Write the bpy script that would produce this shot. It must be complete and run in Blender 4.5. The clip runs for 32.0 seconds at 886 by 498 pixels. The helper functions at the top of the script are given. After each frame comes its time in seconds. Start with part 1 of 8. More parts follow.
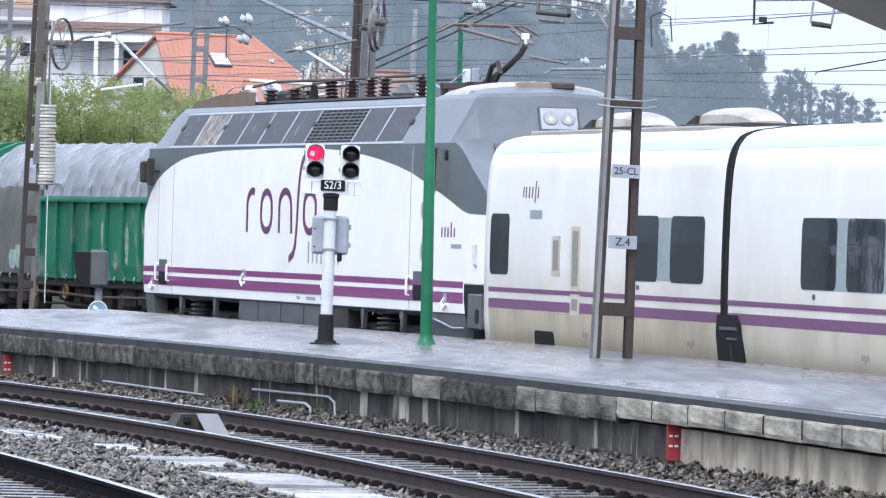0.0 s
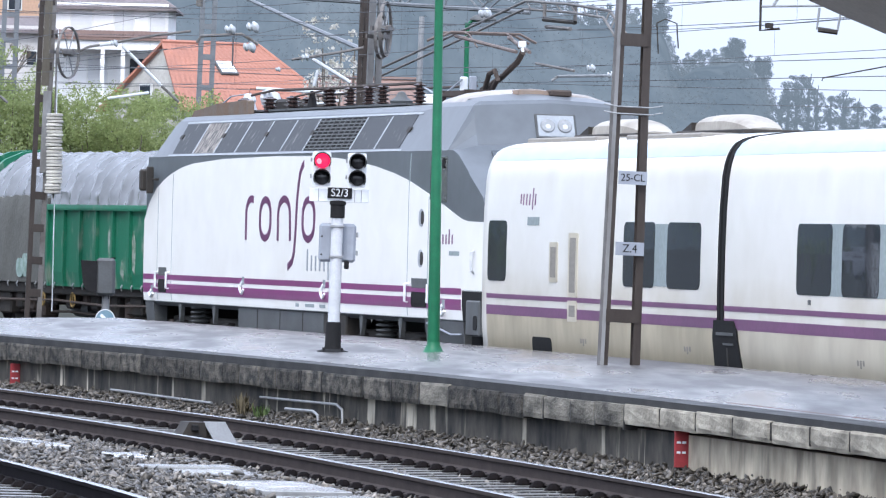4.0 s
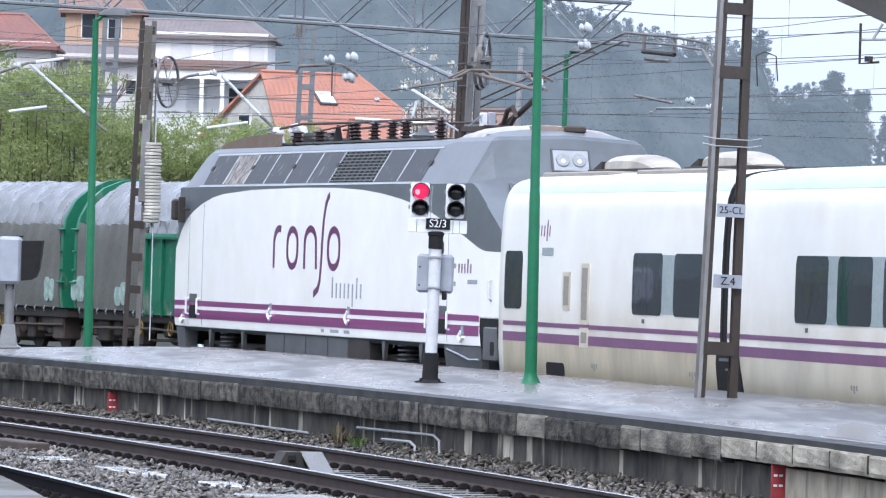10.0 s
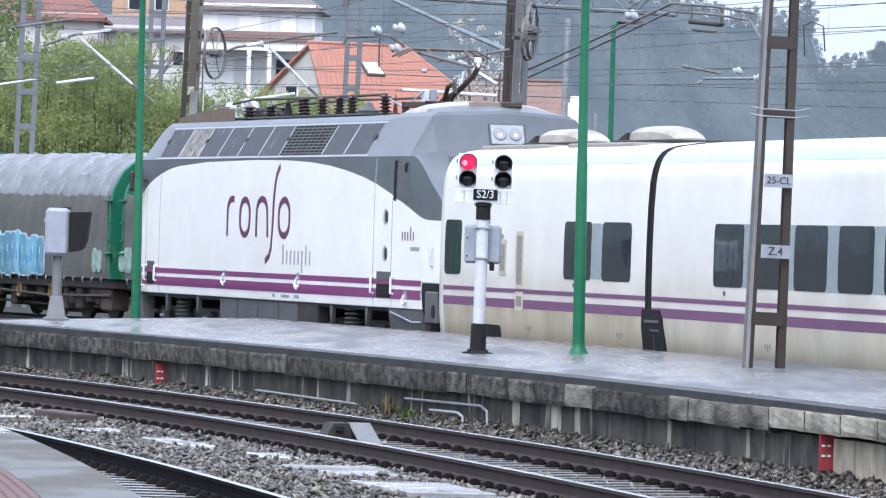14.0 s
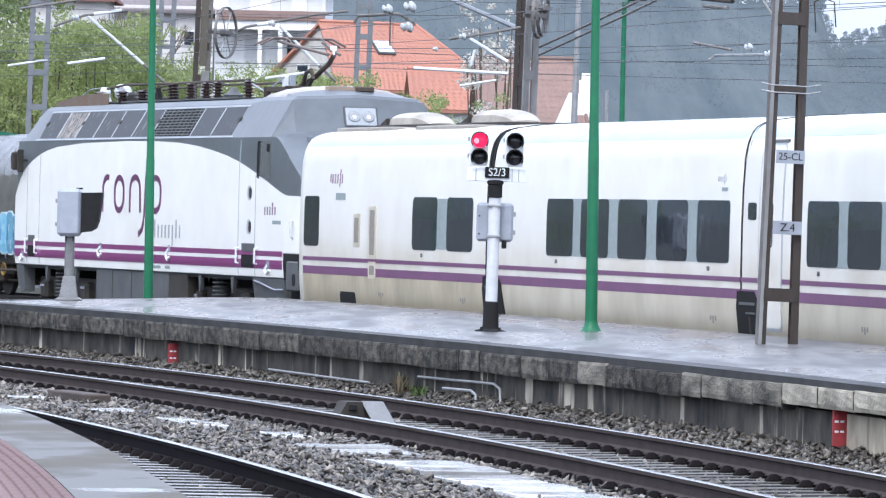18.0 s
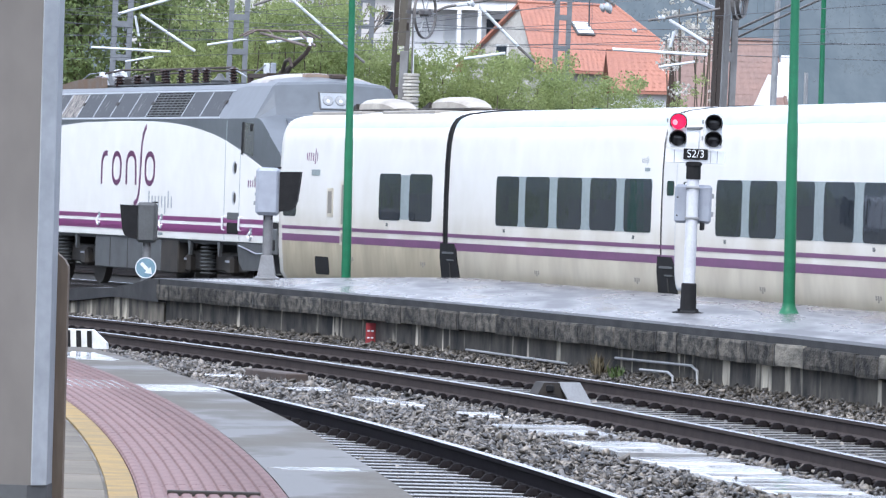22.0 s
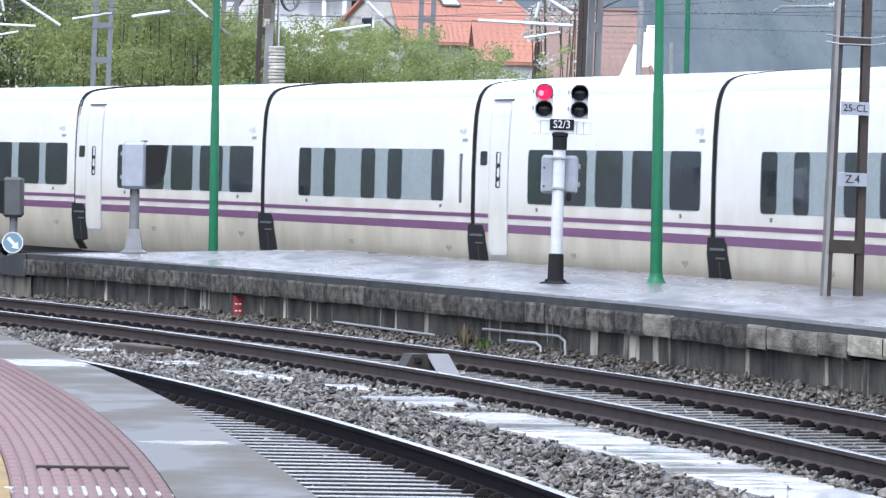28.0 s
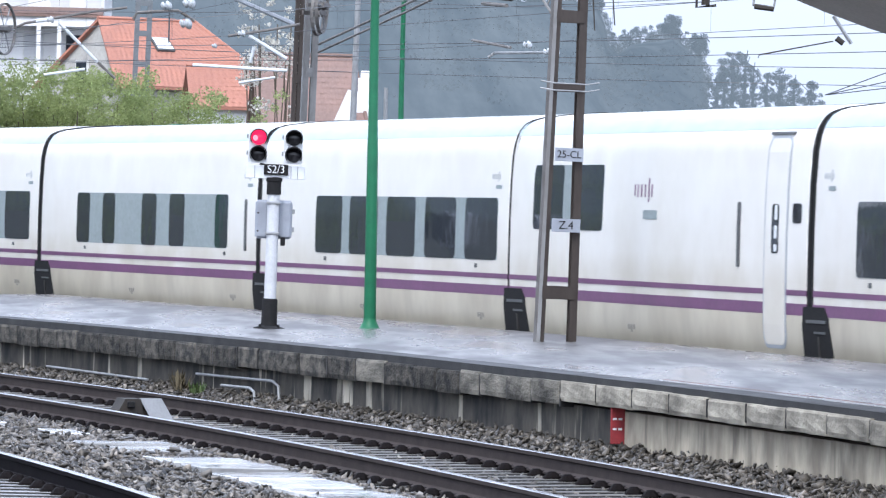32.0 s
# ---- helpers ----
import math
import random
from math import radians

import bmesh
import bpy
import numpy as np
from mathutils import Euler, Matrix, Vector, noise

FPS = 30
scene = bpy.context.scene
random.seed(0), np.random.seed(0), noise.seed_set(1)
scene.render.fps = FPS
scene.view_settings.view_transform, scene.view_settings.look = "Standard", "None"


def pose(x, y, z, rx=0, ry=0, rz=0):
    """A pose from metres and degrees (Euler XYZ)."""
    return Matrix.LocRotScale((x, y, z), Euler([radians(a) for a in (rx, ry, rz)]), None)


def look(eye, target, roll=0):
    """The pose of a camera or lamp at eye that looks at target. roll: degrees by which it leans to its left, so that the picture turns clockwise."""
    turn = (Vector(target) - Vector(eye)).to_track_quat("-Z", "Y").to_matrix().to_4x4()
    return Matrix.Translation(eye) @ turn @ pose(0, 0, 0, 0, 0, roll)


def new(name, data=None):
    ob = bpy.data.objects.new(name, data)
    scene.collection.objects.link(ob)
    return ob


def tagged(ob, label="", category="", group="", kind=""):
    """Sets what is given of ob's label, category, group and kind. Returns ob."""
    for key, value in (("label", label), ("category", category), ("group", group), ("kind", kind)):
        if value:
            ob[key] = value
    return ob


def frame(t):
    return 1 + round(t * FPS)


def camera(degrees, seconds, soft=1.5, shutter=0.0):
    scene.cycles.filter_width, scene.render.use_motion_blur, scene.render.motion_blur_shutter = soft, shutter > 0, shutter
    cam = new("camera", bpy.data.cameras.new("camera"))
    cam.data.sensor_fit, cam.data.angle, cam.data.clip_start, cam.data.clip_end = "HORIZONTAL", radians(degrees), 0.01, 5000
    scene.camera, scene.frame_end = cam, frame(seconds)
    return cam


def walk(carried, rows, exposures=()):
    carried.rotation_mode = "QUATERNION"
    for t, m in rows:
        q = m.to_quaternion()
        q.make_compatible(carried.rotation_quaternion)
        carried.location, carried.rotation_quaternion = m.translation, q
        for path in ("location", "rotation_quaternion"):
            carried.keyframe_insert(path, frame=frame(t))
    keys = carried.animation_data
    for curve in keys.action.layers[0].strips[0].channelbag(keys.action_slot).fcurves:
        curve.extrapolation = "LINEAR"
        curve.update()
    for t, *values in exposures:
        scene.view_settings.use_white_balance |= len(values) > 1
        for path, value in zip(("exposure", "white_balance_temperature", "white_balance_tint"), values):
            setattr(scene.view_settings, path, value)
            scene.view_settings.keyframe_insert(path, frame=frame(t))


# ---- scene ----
# Camera: stands on the near platform and swings by hand.
EYE = (0.0, 0.0, 2.044)
cam = camera(7.482, 32.0, soft=1.25, shutter=0.3)
VIEW = [  # seconds, pan to the right, tilt up, lean (degrees)
    (0.0, 1.0888, -0.1289, 1.555), (0.5, 1.0843, -0.1248, 1.611), (1.0, 1.2129, -0.132, 1.505), (1.5, 1.2939, -0.1506, 1.473),
    (2.0, 1.0136, 0.1702, 1.534), (2.5, 1.1321, -0.1049, 1.556), (3.0, 1.0034, -0.0982, 1.428), (3.5, 1.017, -0.0809, 1.344),
    (5.5, 0.954, 0.1425, 1.571), (6.0, 0.7225, 0.2861, 1.607), (6.5, 0.8068, 0.2674, 1.498), (7.0, 0.6502, 0.2422, 1.611),
    (7.5, 0.6712, 0.1994, 1.605), (8.0, 0.5649, 0.2121, 1.704), (8.5, 0.2539, 0.2351, 1.849), (9.0, 0.2733, 0.1979, 1.915),
    (9.5, 0.1409, 0.1811, 1.823), (10.0, 0.1927, 0.1721, 1.713), (10.5, 0.1557, 0.24, 1.772), (11.0, -0.0298, 0.3186, 1.881),
    (11.5, -0.3472, 0.2944, 1.703), (12.0, -0.3738, 0.0664, 1.731), (12.5, -0.3592, 0.0466, 1.537), (13.0, -0.3878, -0.0486, 1.577),
    (13.5, -0.1325, -0.0764, 1.664), (14.0, -0.2018, -0.0862, 1.612), (14.5, -0.1718, -0.2354, 1.645), (16.5, -0.3044, -0.4818, 1.197),
    (17.0, -0.6272, -0.4402, 1.139), (17.5, -0.5301, -0.2551, 1.272), (18.0, -0.3, -0.2732, 1.264), (18.5, -0.3059, -0.2089, 1.339),
    (19.0, -0.3657, -0.274, 1.455), (19.5, -1.2098, -0.2753, 1.473), (20.0, -1.7691, -0.1479, 1.518), (20.5, -1.9403, -0.3137, 1.547),
    (21.0, -1.9925, -0.2844, 1.528), (21.5, -1.9958, -0.3454, 1.557), (22.0, -1.9686, -0.4778, 1.605), (22.5, -1.9111, -0.5298, 1.478),
    (23.0, -1.865, -0.6374, 1.369), (23.5, -1.7198, -0.8349, 1.307), (24.0, -1.6589, -0.9417, 1.232), (24.5, -1.5688, -1.0439, 1.275),
    (26.5, -1.4021, -1.0169, 1.204), (27.0, -1.2537, -1.0136, 1.303), (27.5, -1.1091, -1.0173, 1.285), (28.0, -0.8396, -0.6881, 1.162),
    (28.5, -0.6112, -0.6075, 1.157), (29.0, 0.3048, -0.5606, 1.231), (29.5, 1.2306, -0.1757, 1.321), (30.0, 1.3835, -0.0871, 1.351),
    (30.5, 1.5676, -0.0077, 1.261), (31.0, 1.5925, -0.1374, 1.26), (31.5, 1.4709, -0.2667, 1.241), (32.0, 1.5708, -0.2536, 1.379),
]


def aim(pan, tilt, lean):
    a, b = radians(pan), radians(tilt)
    way = (math.sin(a) * math.cos(b), math.cos(a) * math.cos(b), math.sin(b))
    return look(EYE, tuple(e + 50 * w for e, w in zip(EYE, way)), lean)


# the camera opens a little as it turns towards the dark tracks
STOPS = ((0, 1.25), (3, 1.25), (6, 1.22), (14, 1.22), (18, 1.29), (22, 1.30), (24, 1.36), (28, 1.36), (29, 1.34), (30, 1.27), (32, 1.25))
walk(cam, [(t, aim(p, q, r)) for t, p, q, r in VIEW], exposures=[(t, e, 6370, 10) for t, e in STOPS])

# ---- light: an overcast, rainy sky ----
world = bpy.data.worlds.new("overcast_sky")
scene.world = world
world.use_nodes = True
wn, wl = world.node_tree.nodes, world.node_tree.links
sky = wn.new("ShaderNodeTexSky")
sky.sky_type, sky.sun_disc = "NISHITA", False
sky.sun_elevation, sky.sun_rotation = radians(52), radians(200)
sky.air_density, sky.dust_density, sky.ozone_density = 1.0, 4.0, 1.0
pale = wn.new("ShaderNodeHueSaturation")
pale.inputs["Saturation"].default_value = 0.22
cloud = wn.new("ShaderNodeMixRGB")
cloud.inputs["Fac"].default_value = 0.65
cloud.inputs["Color2"].default_value = (6.85, 7.95, 10.5, 1)
wl.new(sky.outputs["Color"], pale.inputs["Color"])
wl.new(pale.outputs["Color"], cloud.inputs["Color1"])
# overcast: brighter overhead than at the horizon
tco, sep, grad = wn.new("ShaderNodeTexCoord"), wn.new("ShaderNodeSeparateXYZ"), wn.new("ShaderNodeMapRange")
wl.new(tco.outputs["Generated"], sep.inputs["Vector"])
wl.new(sep.outputs["Z"], grad.inputs["Value"])
grad.inputs["To Min"].default_value, grad.inputs["To Max"].default_value = 0.66, 1.45
dome = wn.new("ShaderNodeMixRGB")
dome.blend_type = "MULTIPLY"
dome.inputs["Fac"].default_value = 1.0
wl.new(cloud.outputs["Color"], dome.inputs["Color1"])
wl.new(grad.outputs["Result"], dome.inputs["Color2"])
wl.new(dome.outputs["Color"], wn["Background"].inputs["Color"])
wn["Background"].inputs["Strength"].default_value = 0.115
sun = new("sun", bpy.data.lights.new("sun", "SUN"))
sun.data.energy, sun.data.angle, sun.data.color = 0.9, radians(25), (1.0, 0.98, 0.95)
sun.rotation_euler = (radians(38), 0, radians(-20))


# ---- building blocks ----
class Geo:
    """Vertices and faces gathered for one mesh."""

    def __init__(self):
        self.v, self.f = [], []

    def add(self, verts, faces, m=None):
        k = len(self.v)
        self.v += [tuple(m @ Vector(p)) for p in verts] if m else [tuple(p) for p in verts]
        self.f += [tuple(i + k for i in f) for f in faces]
        return self

    def box(self, x0, x1, y0, y1, z0, z1, m=None, b=0.0):
        if b <= 0:
            p = [(x, y, z) for z in (z0, z1) for y in (y0, y1) for x in (x0, x1)]
            return self.add(p, [(0, 2, 3, 1), (4, 5, 7, 6), (0, 1, 5, 4), (2, 6, 7, 3), (0, 4, 6, 2), (1, 3, 7, 5)], m)
        c = Vector(((x0 + x1) / 2, (y0 + y1) / 2, (z0 + z1) / 2))
        h = ((x1 - x0) / 2, (y1 - y0) / 2, (z1 - z0) / 2)
        b = min(b, *[q * 0.45 for q in h])
        p, ids = [], {}
        for sx in (-1, 1):
            for sy in (-1, 1):
                for sz in (-1, 1):
                    for ax in range(3):
                        s = (sx, sy, sz)
                        q = [s[i] * (h[i] - (b if i != ax else 0)) for i in range(3)]
                        ids[s, ax] = len(p)
                        p.append(c + Vector(q))
        f = []
        for ax in range(3):
            o = [i for i in range(3) if i != ax]
            for sg in (-1, 1):
                loop = []
                for a, bb in ((-1, -1), (1, -1), (1, 1), (-1, 1)):
                    s = [0, 0, 0]
                    s[ax], s[o[0]], s[o[1]] = sg, a, bb
                    loop.append(ids[tuple(s), ax])
                f.append(loop)
            for a in (-1, 1):
                for bb in (-1, 1):
                    s0, s1 = [0, 0, 0], [0, 0, 0]
                    s0[ax], s1[ax] = -1, 1
                    s0[o[0]] = s1[o[0]] = a
                    s0[o[1]] = s1[o[1]] = bb
                    f.append([ids[tuple(s0), o[0]], ids[tuple(s1), o[0]], ids[tuple(s1), o[1]], ids[tuple(s0), o[1]]])
        for sx in (-1, 1):
            for sy in (-1, 1):
                for sz in (-1, 1):
                    f.append([ids[(sx, sy, sz), ax] for ax in range(3)])
        return self.add(p, f, m)

    def loft(self, loops, cap=True, closed=True, m=None):
        n = len(loops[0])
        v = [p for lp in loops for p in lp]
        f = []
        for i in range(len(loops) - 1):
            for j in range(n if closed else n - 1):
                k = (j + 1) % n
                f.append((i * n + j, i * n + k, (i + 1) * n + k, (i + 1) * n + j))
        if cap and closed:
            f += [tuple(range(n))[::-1], tuple(range((len(loops) - 1) * n, len(loops) * n))]
        return self.add(v, f, m)

    def cyl(self, p0, p1, r0, r1=None, n=10, m=None):
        p0, p1 = Vector(p0), Vector(p1)
        r1 = r0 if r1 is None else r1
        d = (p1 - p0).normalized()
        a = d.orthogonal().normalized()
        b = d.cross(a)
        ring = lambda p, r: [p + (a * math.cos(t) + b * math.sin(t)) * r for t in (2 * math.pi * i / n for i in range(n))]
        return self.loft([ring(p0, r0), ring(p1, r1)], m=m)

    def tube(self, pts, r, n=6, m=None):
        """A round bar that follows the points in one piece."""
        pts = [Vector(p) for p in pts]
        loops, a = [], None
        for i, p in enumerate(pts):
            d = (pts[min(i + 1, len(pts) - 1)] - pts[max(i - 1, 0)]).normalized()
            a = d.orthogonal().normalized() if a is None else (a - d * a.dot(d)).normalized()
            b = d.cross(a)
            loops.append([p + (a * math.cos(t) + b * math.sin(t)) * r for t in (2 * math.pi * k / n for k in range(n))])
        return self.loft(loops, m=m)

    def lathe(self, prof, n=14, m=None):
        loops = [[(r * math.cos(2 * math.pi * i / n), r * math.sin(2 * math.pi * i / n), z) for i in range(n)] for r, z in prof]
        return self.loft(loops, m=m)

    def prism(self, outline, y0, y1, m=None):
        """An outline in x and z, drawn out from y0 to y1."""
        return self.loft([[(x, y0, z) for x, z in outline], [(x, y1, z) for x, z in outline]], m=m)

    def mesh(self, name, mat, smooth=False):
        me = bpy.data.meshes.new(name)
        me.from_pydata(self.v, [], self.f)
        bm = bmesh.new()
        bm.from_mesh(me)
        bmesh.ops.recalc_face_normals(bm, faces=bm.faces)
        bm.to_mesh(me)
        bm.free()
        if mat:
            me.materials.append(mat)
        if smooth:
            me.shade_smooth()
            me.set_sharp_from_angle(angle=radians(35))
        return me


def part(name, geo, mat, parent, label="", smooth=False, at=None):
    ob = new(name, geo.mesh(name, mat, smooth) if isinstance(geo, Geo) else geo)
    ob.parent = parent
    if at:
        ob.matrix_basis = at
    return tagged(ob, label)


def thing(name, m, label, category, group="", kind=""):
    ob = new(name)
    ob.empty_display_size = 0.2
    ob.matrix_basis = m
    return tagged(ob, label, category, group, kind)


def solid(name, geo, mat, label, category, group="", kind="", m=None, smooth=False):
    ob = new(name, geo.mesh(name, mat, smooth))
    if m:
        ob.matrix_basis = m
    return tagged(ob, label, category, group, kind)


def rounded(x0, x1, z0, z1, r, n=4):
    out = []
    for cx_, cz_, a0 in ((x1 - r, z1 - r, 0), (x0 + r, z1 - r, 90), (x0 + r, z0 + r, 180), (x1 - r, z0 + r, 270)):
        for i in range(n + 1):
            a = radians(a0 + 90 * i / n)
            out.append((cx_ + r * math.cos(a), cz_ + r * math.sin(a)))
    return out


# ---- materials ----
def stuff_mat(name, col, col2=None, rough=0.7, metal=0.0, scale=6.0, fine=60.0, bump=0.15, mix=0.5, spread=0.0, stretch=(1, 1, 1),
              rough2=None, coords="Object", island=False, detail=6.0, bump_dist=0.01):
    """A surface with two scales of variation: broad stains and fine grain."""
    mat = bpy.data.materials.new(name)
    mat.use_nodes = True
    n, l = mat.node_tree.nodes, mat.node_tree.links
    b = n["Principled BSDF"]
    tc = n.new("ShaderNodeTexCoord")
    mp = n.new("ShaderNodeMapping")
    mp.inputs["Scale"].default_value = stretch
    l.new(n.new("ShaderNodeNewGeometry").outputs["Position"] if coords == "World" else tc.outputs[coords], mp.inputs["Vector"])
    big, small = n.new("ShaderNodeTexNoise"), n.new("ShaderNodeTexNoise")
    big.inputs["Scale"].default_value, small.inputs["Scale"].default_value = scale, fine
    big.inputs["Detail"].default_value, small.inputs["Detail"].default_value = detail, 3.0
    l.new(mp.outputs["Vector"], big.inputs["Vector"])
    l.new(mp.outputs["Vector"], small.inputs["Vector"])
    ramp = n.new("ShaderNodeValToRGB")
    ramp.color_ramp.elements[0].position, ramp.color_ramp.elements[1].position = 0.5 - mix / 2, 0.5 + mix / 2
    l.new(big.outputs["Fac"], ramp.inputs["Fac"])
    mixn = n.new("ShaderNodeMixRGB")
    mixn.inputs["Color1"].default_value = (*col, 1)
    mixn.inputs["Color2"].default_value = (*(col2 or tuple(c * 0.75 for c in col)), 1)
    l.new(ramp.outputs["Color"], mixn.inputs["Fac"])
    grain = n.new("ShaderNodeMixRGB")
    grain.blend_type, grain.inputs["Fac"].default_value = "OVERLAY", 0.22
    l.new(mixn.outputs["Color"], grain.inputs["Color1"])
    l.new(small.outputs["Fac"], grain.inputs["Color2"])
    last = grain.outputs["Color"]
    if spread > 0:
        rnd = n.new("ShaderNodeNewGeometry" if island else "ShaderNodeObjectInfo")
        hsv = n.new("ShaderNodeHueSaturation")
        mr = n.new("ShaderNodeMapRange")
        mr.inputs["To Min"].default_value, mr.inputs["To Max"].default_value = 1 - spread, 1 + spread
        l.new(rnd.outputs["Random Per Island" if island else "Random"], mr.inputs["Value"])
        l.new(mr.outputs["Result"], hsv.inputs["Value"])
        l.new(last, hsv.inputs["Color"])
        last = hsv.outputs["Color"]
    l.new(last, b.inputs["Base Color"])
    b.inputs["Specular IOR Level"].default_value = 0.5 if rough < 0.4 else 0.25
    b.inputs["Metallic"].default_value = metal
    if rough2 is None:
        b.inputs["Roughness"].default_value = rough
    else:
        rr = n.new("ShaderNodeMapRange")
        rr.inputs["To Min"].default_value, rr.inputs["To Max"].default_value = rough, rough2
        l.new(ramp.outputs["Color"], rr.inputs["Value"])
        l.new(rr.outputs["Result"], b.inputs["Roughness"])
    if bump > 0:
        bp = n.new("ShaderNodeBump")
        bp.inputs["Strength"].default_value, bp.inputs["Distance"].default_value = bump, bump_dist
        l.new(small.outputs["Fac"], bp.inputs["Height"])
        l.new(bp.outputs["Normal"], b.inputs["Normal"])
    return mat


M = {}
M["white"] = stuff_mat("white_train_paint", (0.84, 0.835, 0.815), (0.76, 0.745, 0.70), 0.25, scale=0.9, fine=3, bump=0.0, stretch=(0.8, 1, 0.8), mix=0.6, detail=9.0)
M["beige"] = stuff_mat("dirty_cream_skirt_paint", (0.56, 0.52, 0.42), (0.36, 0.32, 0.25), 0.38, scale=1.6, fine=3, bump=0.0, stretch=(0.8, 1, 0.5), mix=0.45, detail=8.0)
M["beigedirty"] = stuff_mat("grimy_cream_skirt_paint", (0.46, 0.41, 0.30), (0.25, 0.215, 0.155), 0.42, scale=1.8, fine=6, bump=0.0, stretch=(1.0, 1, 0.4), mix=0.5, detail=9.0)
M["purple"] = stuff_mat("purple_stripe_paint", (0.205, 0.028, 0.145), (0.16, 0.032, 0.12), 0.35, scale=1.5, fine=20, bump=0.02)
M["mauve"] = stuff_mat("faded_mauve_stripe_paint", (0.165, 0.065, 0.145), (0.13, 0.06, 0.12), 0.4, scale=1.2, fine=20, bump=0.02)
M["grey"] = stuff_mat("blue_grey_loco_paint", (0.106, 0.119, 0.133), (0.080, 0.089, 0.099), 0.36, scale=0.9, fine=5, bump=0.01)
M["panel"] = stuff_mat("dark_grey_louvre_panel", (0.040, 0.043, 0.048), (0.17, 0.165, 0.16), 0.55, scale=6.5, fine=30, bump=0.05, mix=0.1, stretch=(1.6, 1, 0.6), detail=12.0)
for _e, _p in zip(M["panel"].node_tree.nodes["Color Ramp"].color_ramp.elements, (0.62, 0.72)):
    _e.position = _p
M["rubber"] = stuff_mat("black_rubber", (0.006, 0.006, 0.007), (0.010, 0.010, 0.010), 0.9, scale=8, fine=60)
M["dark"] = stuff_mat("grimy_running_gear", (0.022, 0.021, 0.020), (0.045, 0.038, 0.032), 0.65, scale=4, fine=40, bump=0.2)
M["gear"] = stuff_mat("grey_underframe_paint", (0.10, 0.108, 0.112), (0.065, 0.066, 0.068), 0.55, scale=2, fine=30)
M["brown"] = stuff_mat("rusty_brown_steel", (0.075, 0.056, 0.046), (0.05, 0.04, 0.036), 0.7, scale=5, fine=50, bump=0.2)
M["porcelain"] = stuff_mat("brown_glazed_porcelain", (0.030, 0.018, 0.016), (0.05, 0.028, 0.024), 0.25, scale=8, fine=40, bump=0.0)
M["galva"] = stuff_mat("weathered_galvanised_steel", (0.33, 0.34, 0.35), (0.22, 0.225, 0.23), 0.5, metal=0.35, scale=5, fine=50)
M["galvadark"] = stuff_mat("dull_galvanised_plate", (0.20, 0.205, 0.21), (0.15, 0.152, 0.156), 0.4, metal=0.2, scale=6, fine=40, bump=0.03)
M["mast"] = stuff_mat("weathered_mast_steel", (0.19, 0.185, 0.18), (0.10, 0.088, 0.08), 0.6, metal=0.2, scale=4, fine=50)
M["wire"] = stuff_mat("dull_contact_wire", (0.10, 0.105, 0.115), None, 0.5, metal=0.5, bump=0)
M["green"] = stuff_mat("green_post_paint", (0.012, 0.13, 0.06), (0.010, 0.10, 0.05), 0.4, scale=6, fine=60, bump=0.05)
M["wgreen"] = stuff_mat("scratched_green_wagon_paint", (0.012, 0.125, 0.07), (0.16, 0.205, 0.165), 0.45, scale=2.6, fine=25, mix=0.22, bump=0.1, detail=9.0, stretch=(1, 1, 0.5))
for _e, _p in zip(M["wgreen"].node_tree.nodes["Color Ramp"].color_ramp.elements, (0.56, 0.70)):
    _e.position = _p
M["silver"] = stuff_mat("silver_grey_signal_paint", (0.55, 0.57, 0.60), (0.45, 0.46, 0.48), 0.4, scale=8, fine=60, bump=0.05)
M["casegrey"] = stuff_mat("blue_grey_case_paint", (0.30, 0.325, 0.37), (0.26, 0.28, 0.32), 0.45, scale=5, fine=6, bump=0.0)
M["signalwhite"] = stuff_mat("white_signal_enamel", (0.74, 0.77, 0.80), (0.62, 0.64, 0.66), 0.35, scale=9, fine=60, bump=0.05)
M["black"] = stuff_mat("matt_black_paint", (0.008, 0.008, 0.009), (0.014, 0.014, 0.015), 0.8, scale=9, fine=20)
M["red"] = stuff_mat("red_plate_paint", (0.30, 0.038, 0.045), (0.21, 0.034, 0.038), 0.5, scale=12, fine=80, bump=0.05)
M["glass"] = stuff_mat("dark_tinted_glass", (0.016, 0.021, 0.028), (0.028, 0.034, 0.042), 0.05, scale=1.2, fine=1.6, bump=0.12, bump_dist=0.03)
M["pillarglass"] = stuff_mat("grey_window_pillar_panel", (0.30, 0.35, 0.36), (0.27, 0.31, 0.32), 0.25, scale=2, fine=20, bump=0.0)
M["rail"] = stuff_mat("rusty_rail_side", (0.027, 0.022, 0.022), (0.045, 0.036, 0.034), 0.5, scale=4, fine=40, bump=0.1)
M["railtop"] = stuff_mat("polished_wet_rail_head", (0.75, 0.75, 0.78), (0.55, 0.55, 0.56), 0.18, metal=0.9, scale=3, fine=50, bump=0.0)
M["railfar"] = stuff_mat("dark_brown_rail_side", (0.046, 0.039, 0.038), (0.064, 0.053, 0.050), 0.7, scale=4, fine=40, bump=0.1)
M["raildark"] = stuff_mat("near_black_rail_side", (0.007, 0.006, 0.008), (0.013, 0.011, 0.013), 0.65, scale=4, fine=40, bump=0.1)
M["clip"] = stuff_mat("rusty_dark_fastening", (0.0055, 0.0048, 0.005), (0.011, 0.009, 0.009), 0.6, scale=9, fine=60, bump=0.2)
for _m in ("railfar", "raildark", "clip"):
    M[_m].node_tree.nodes["Principled BSDF"].inputs["Specular IOR Level"].default_value = 0.03
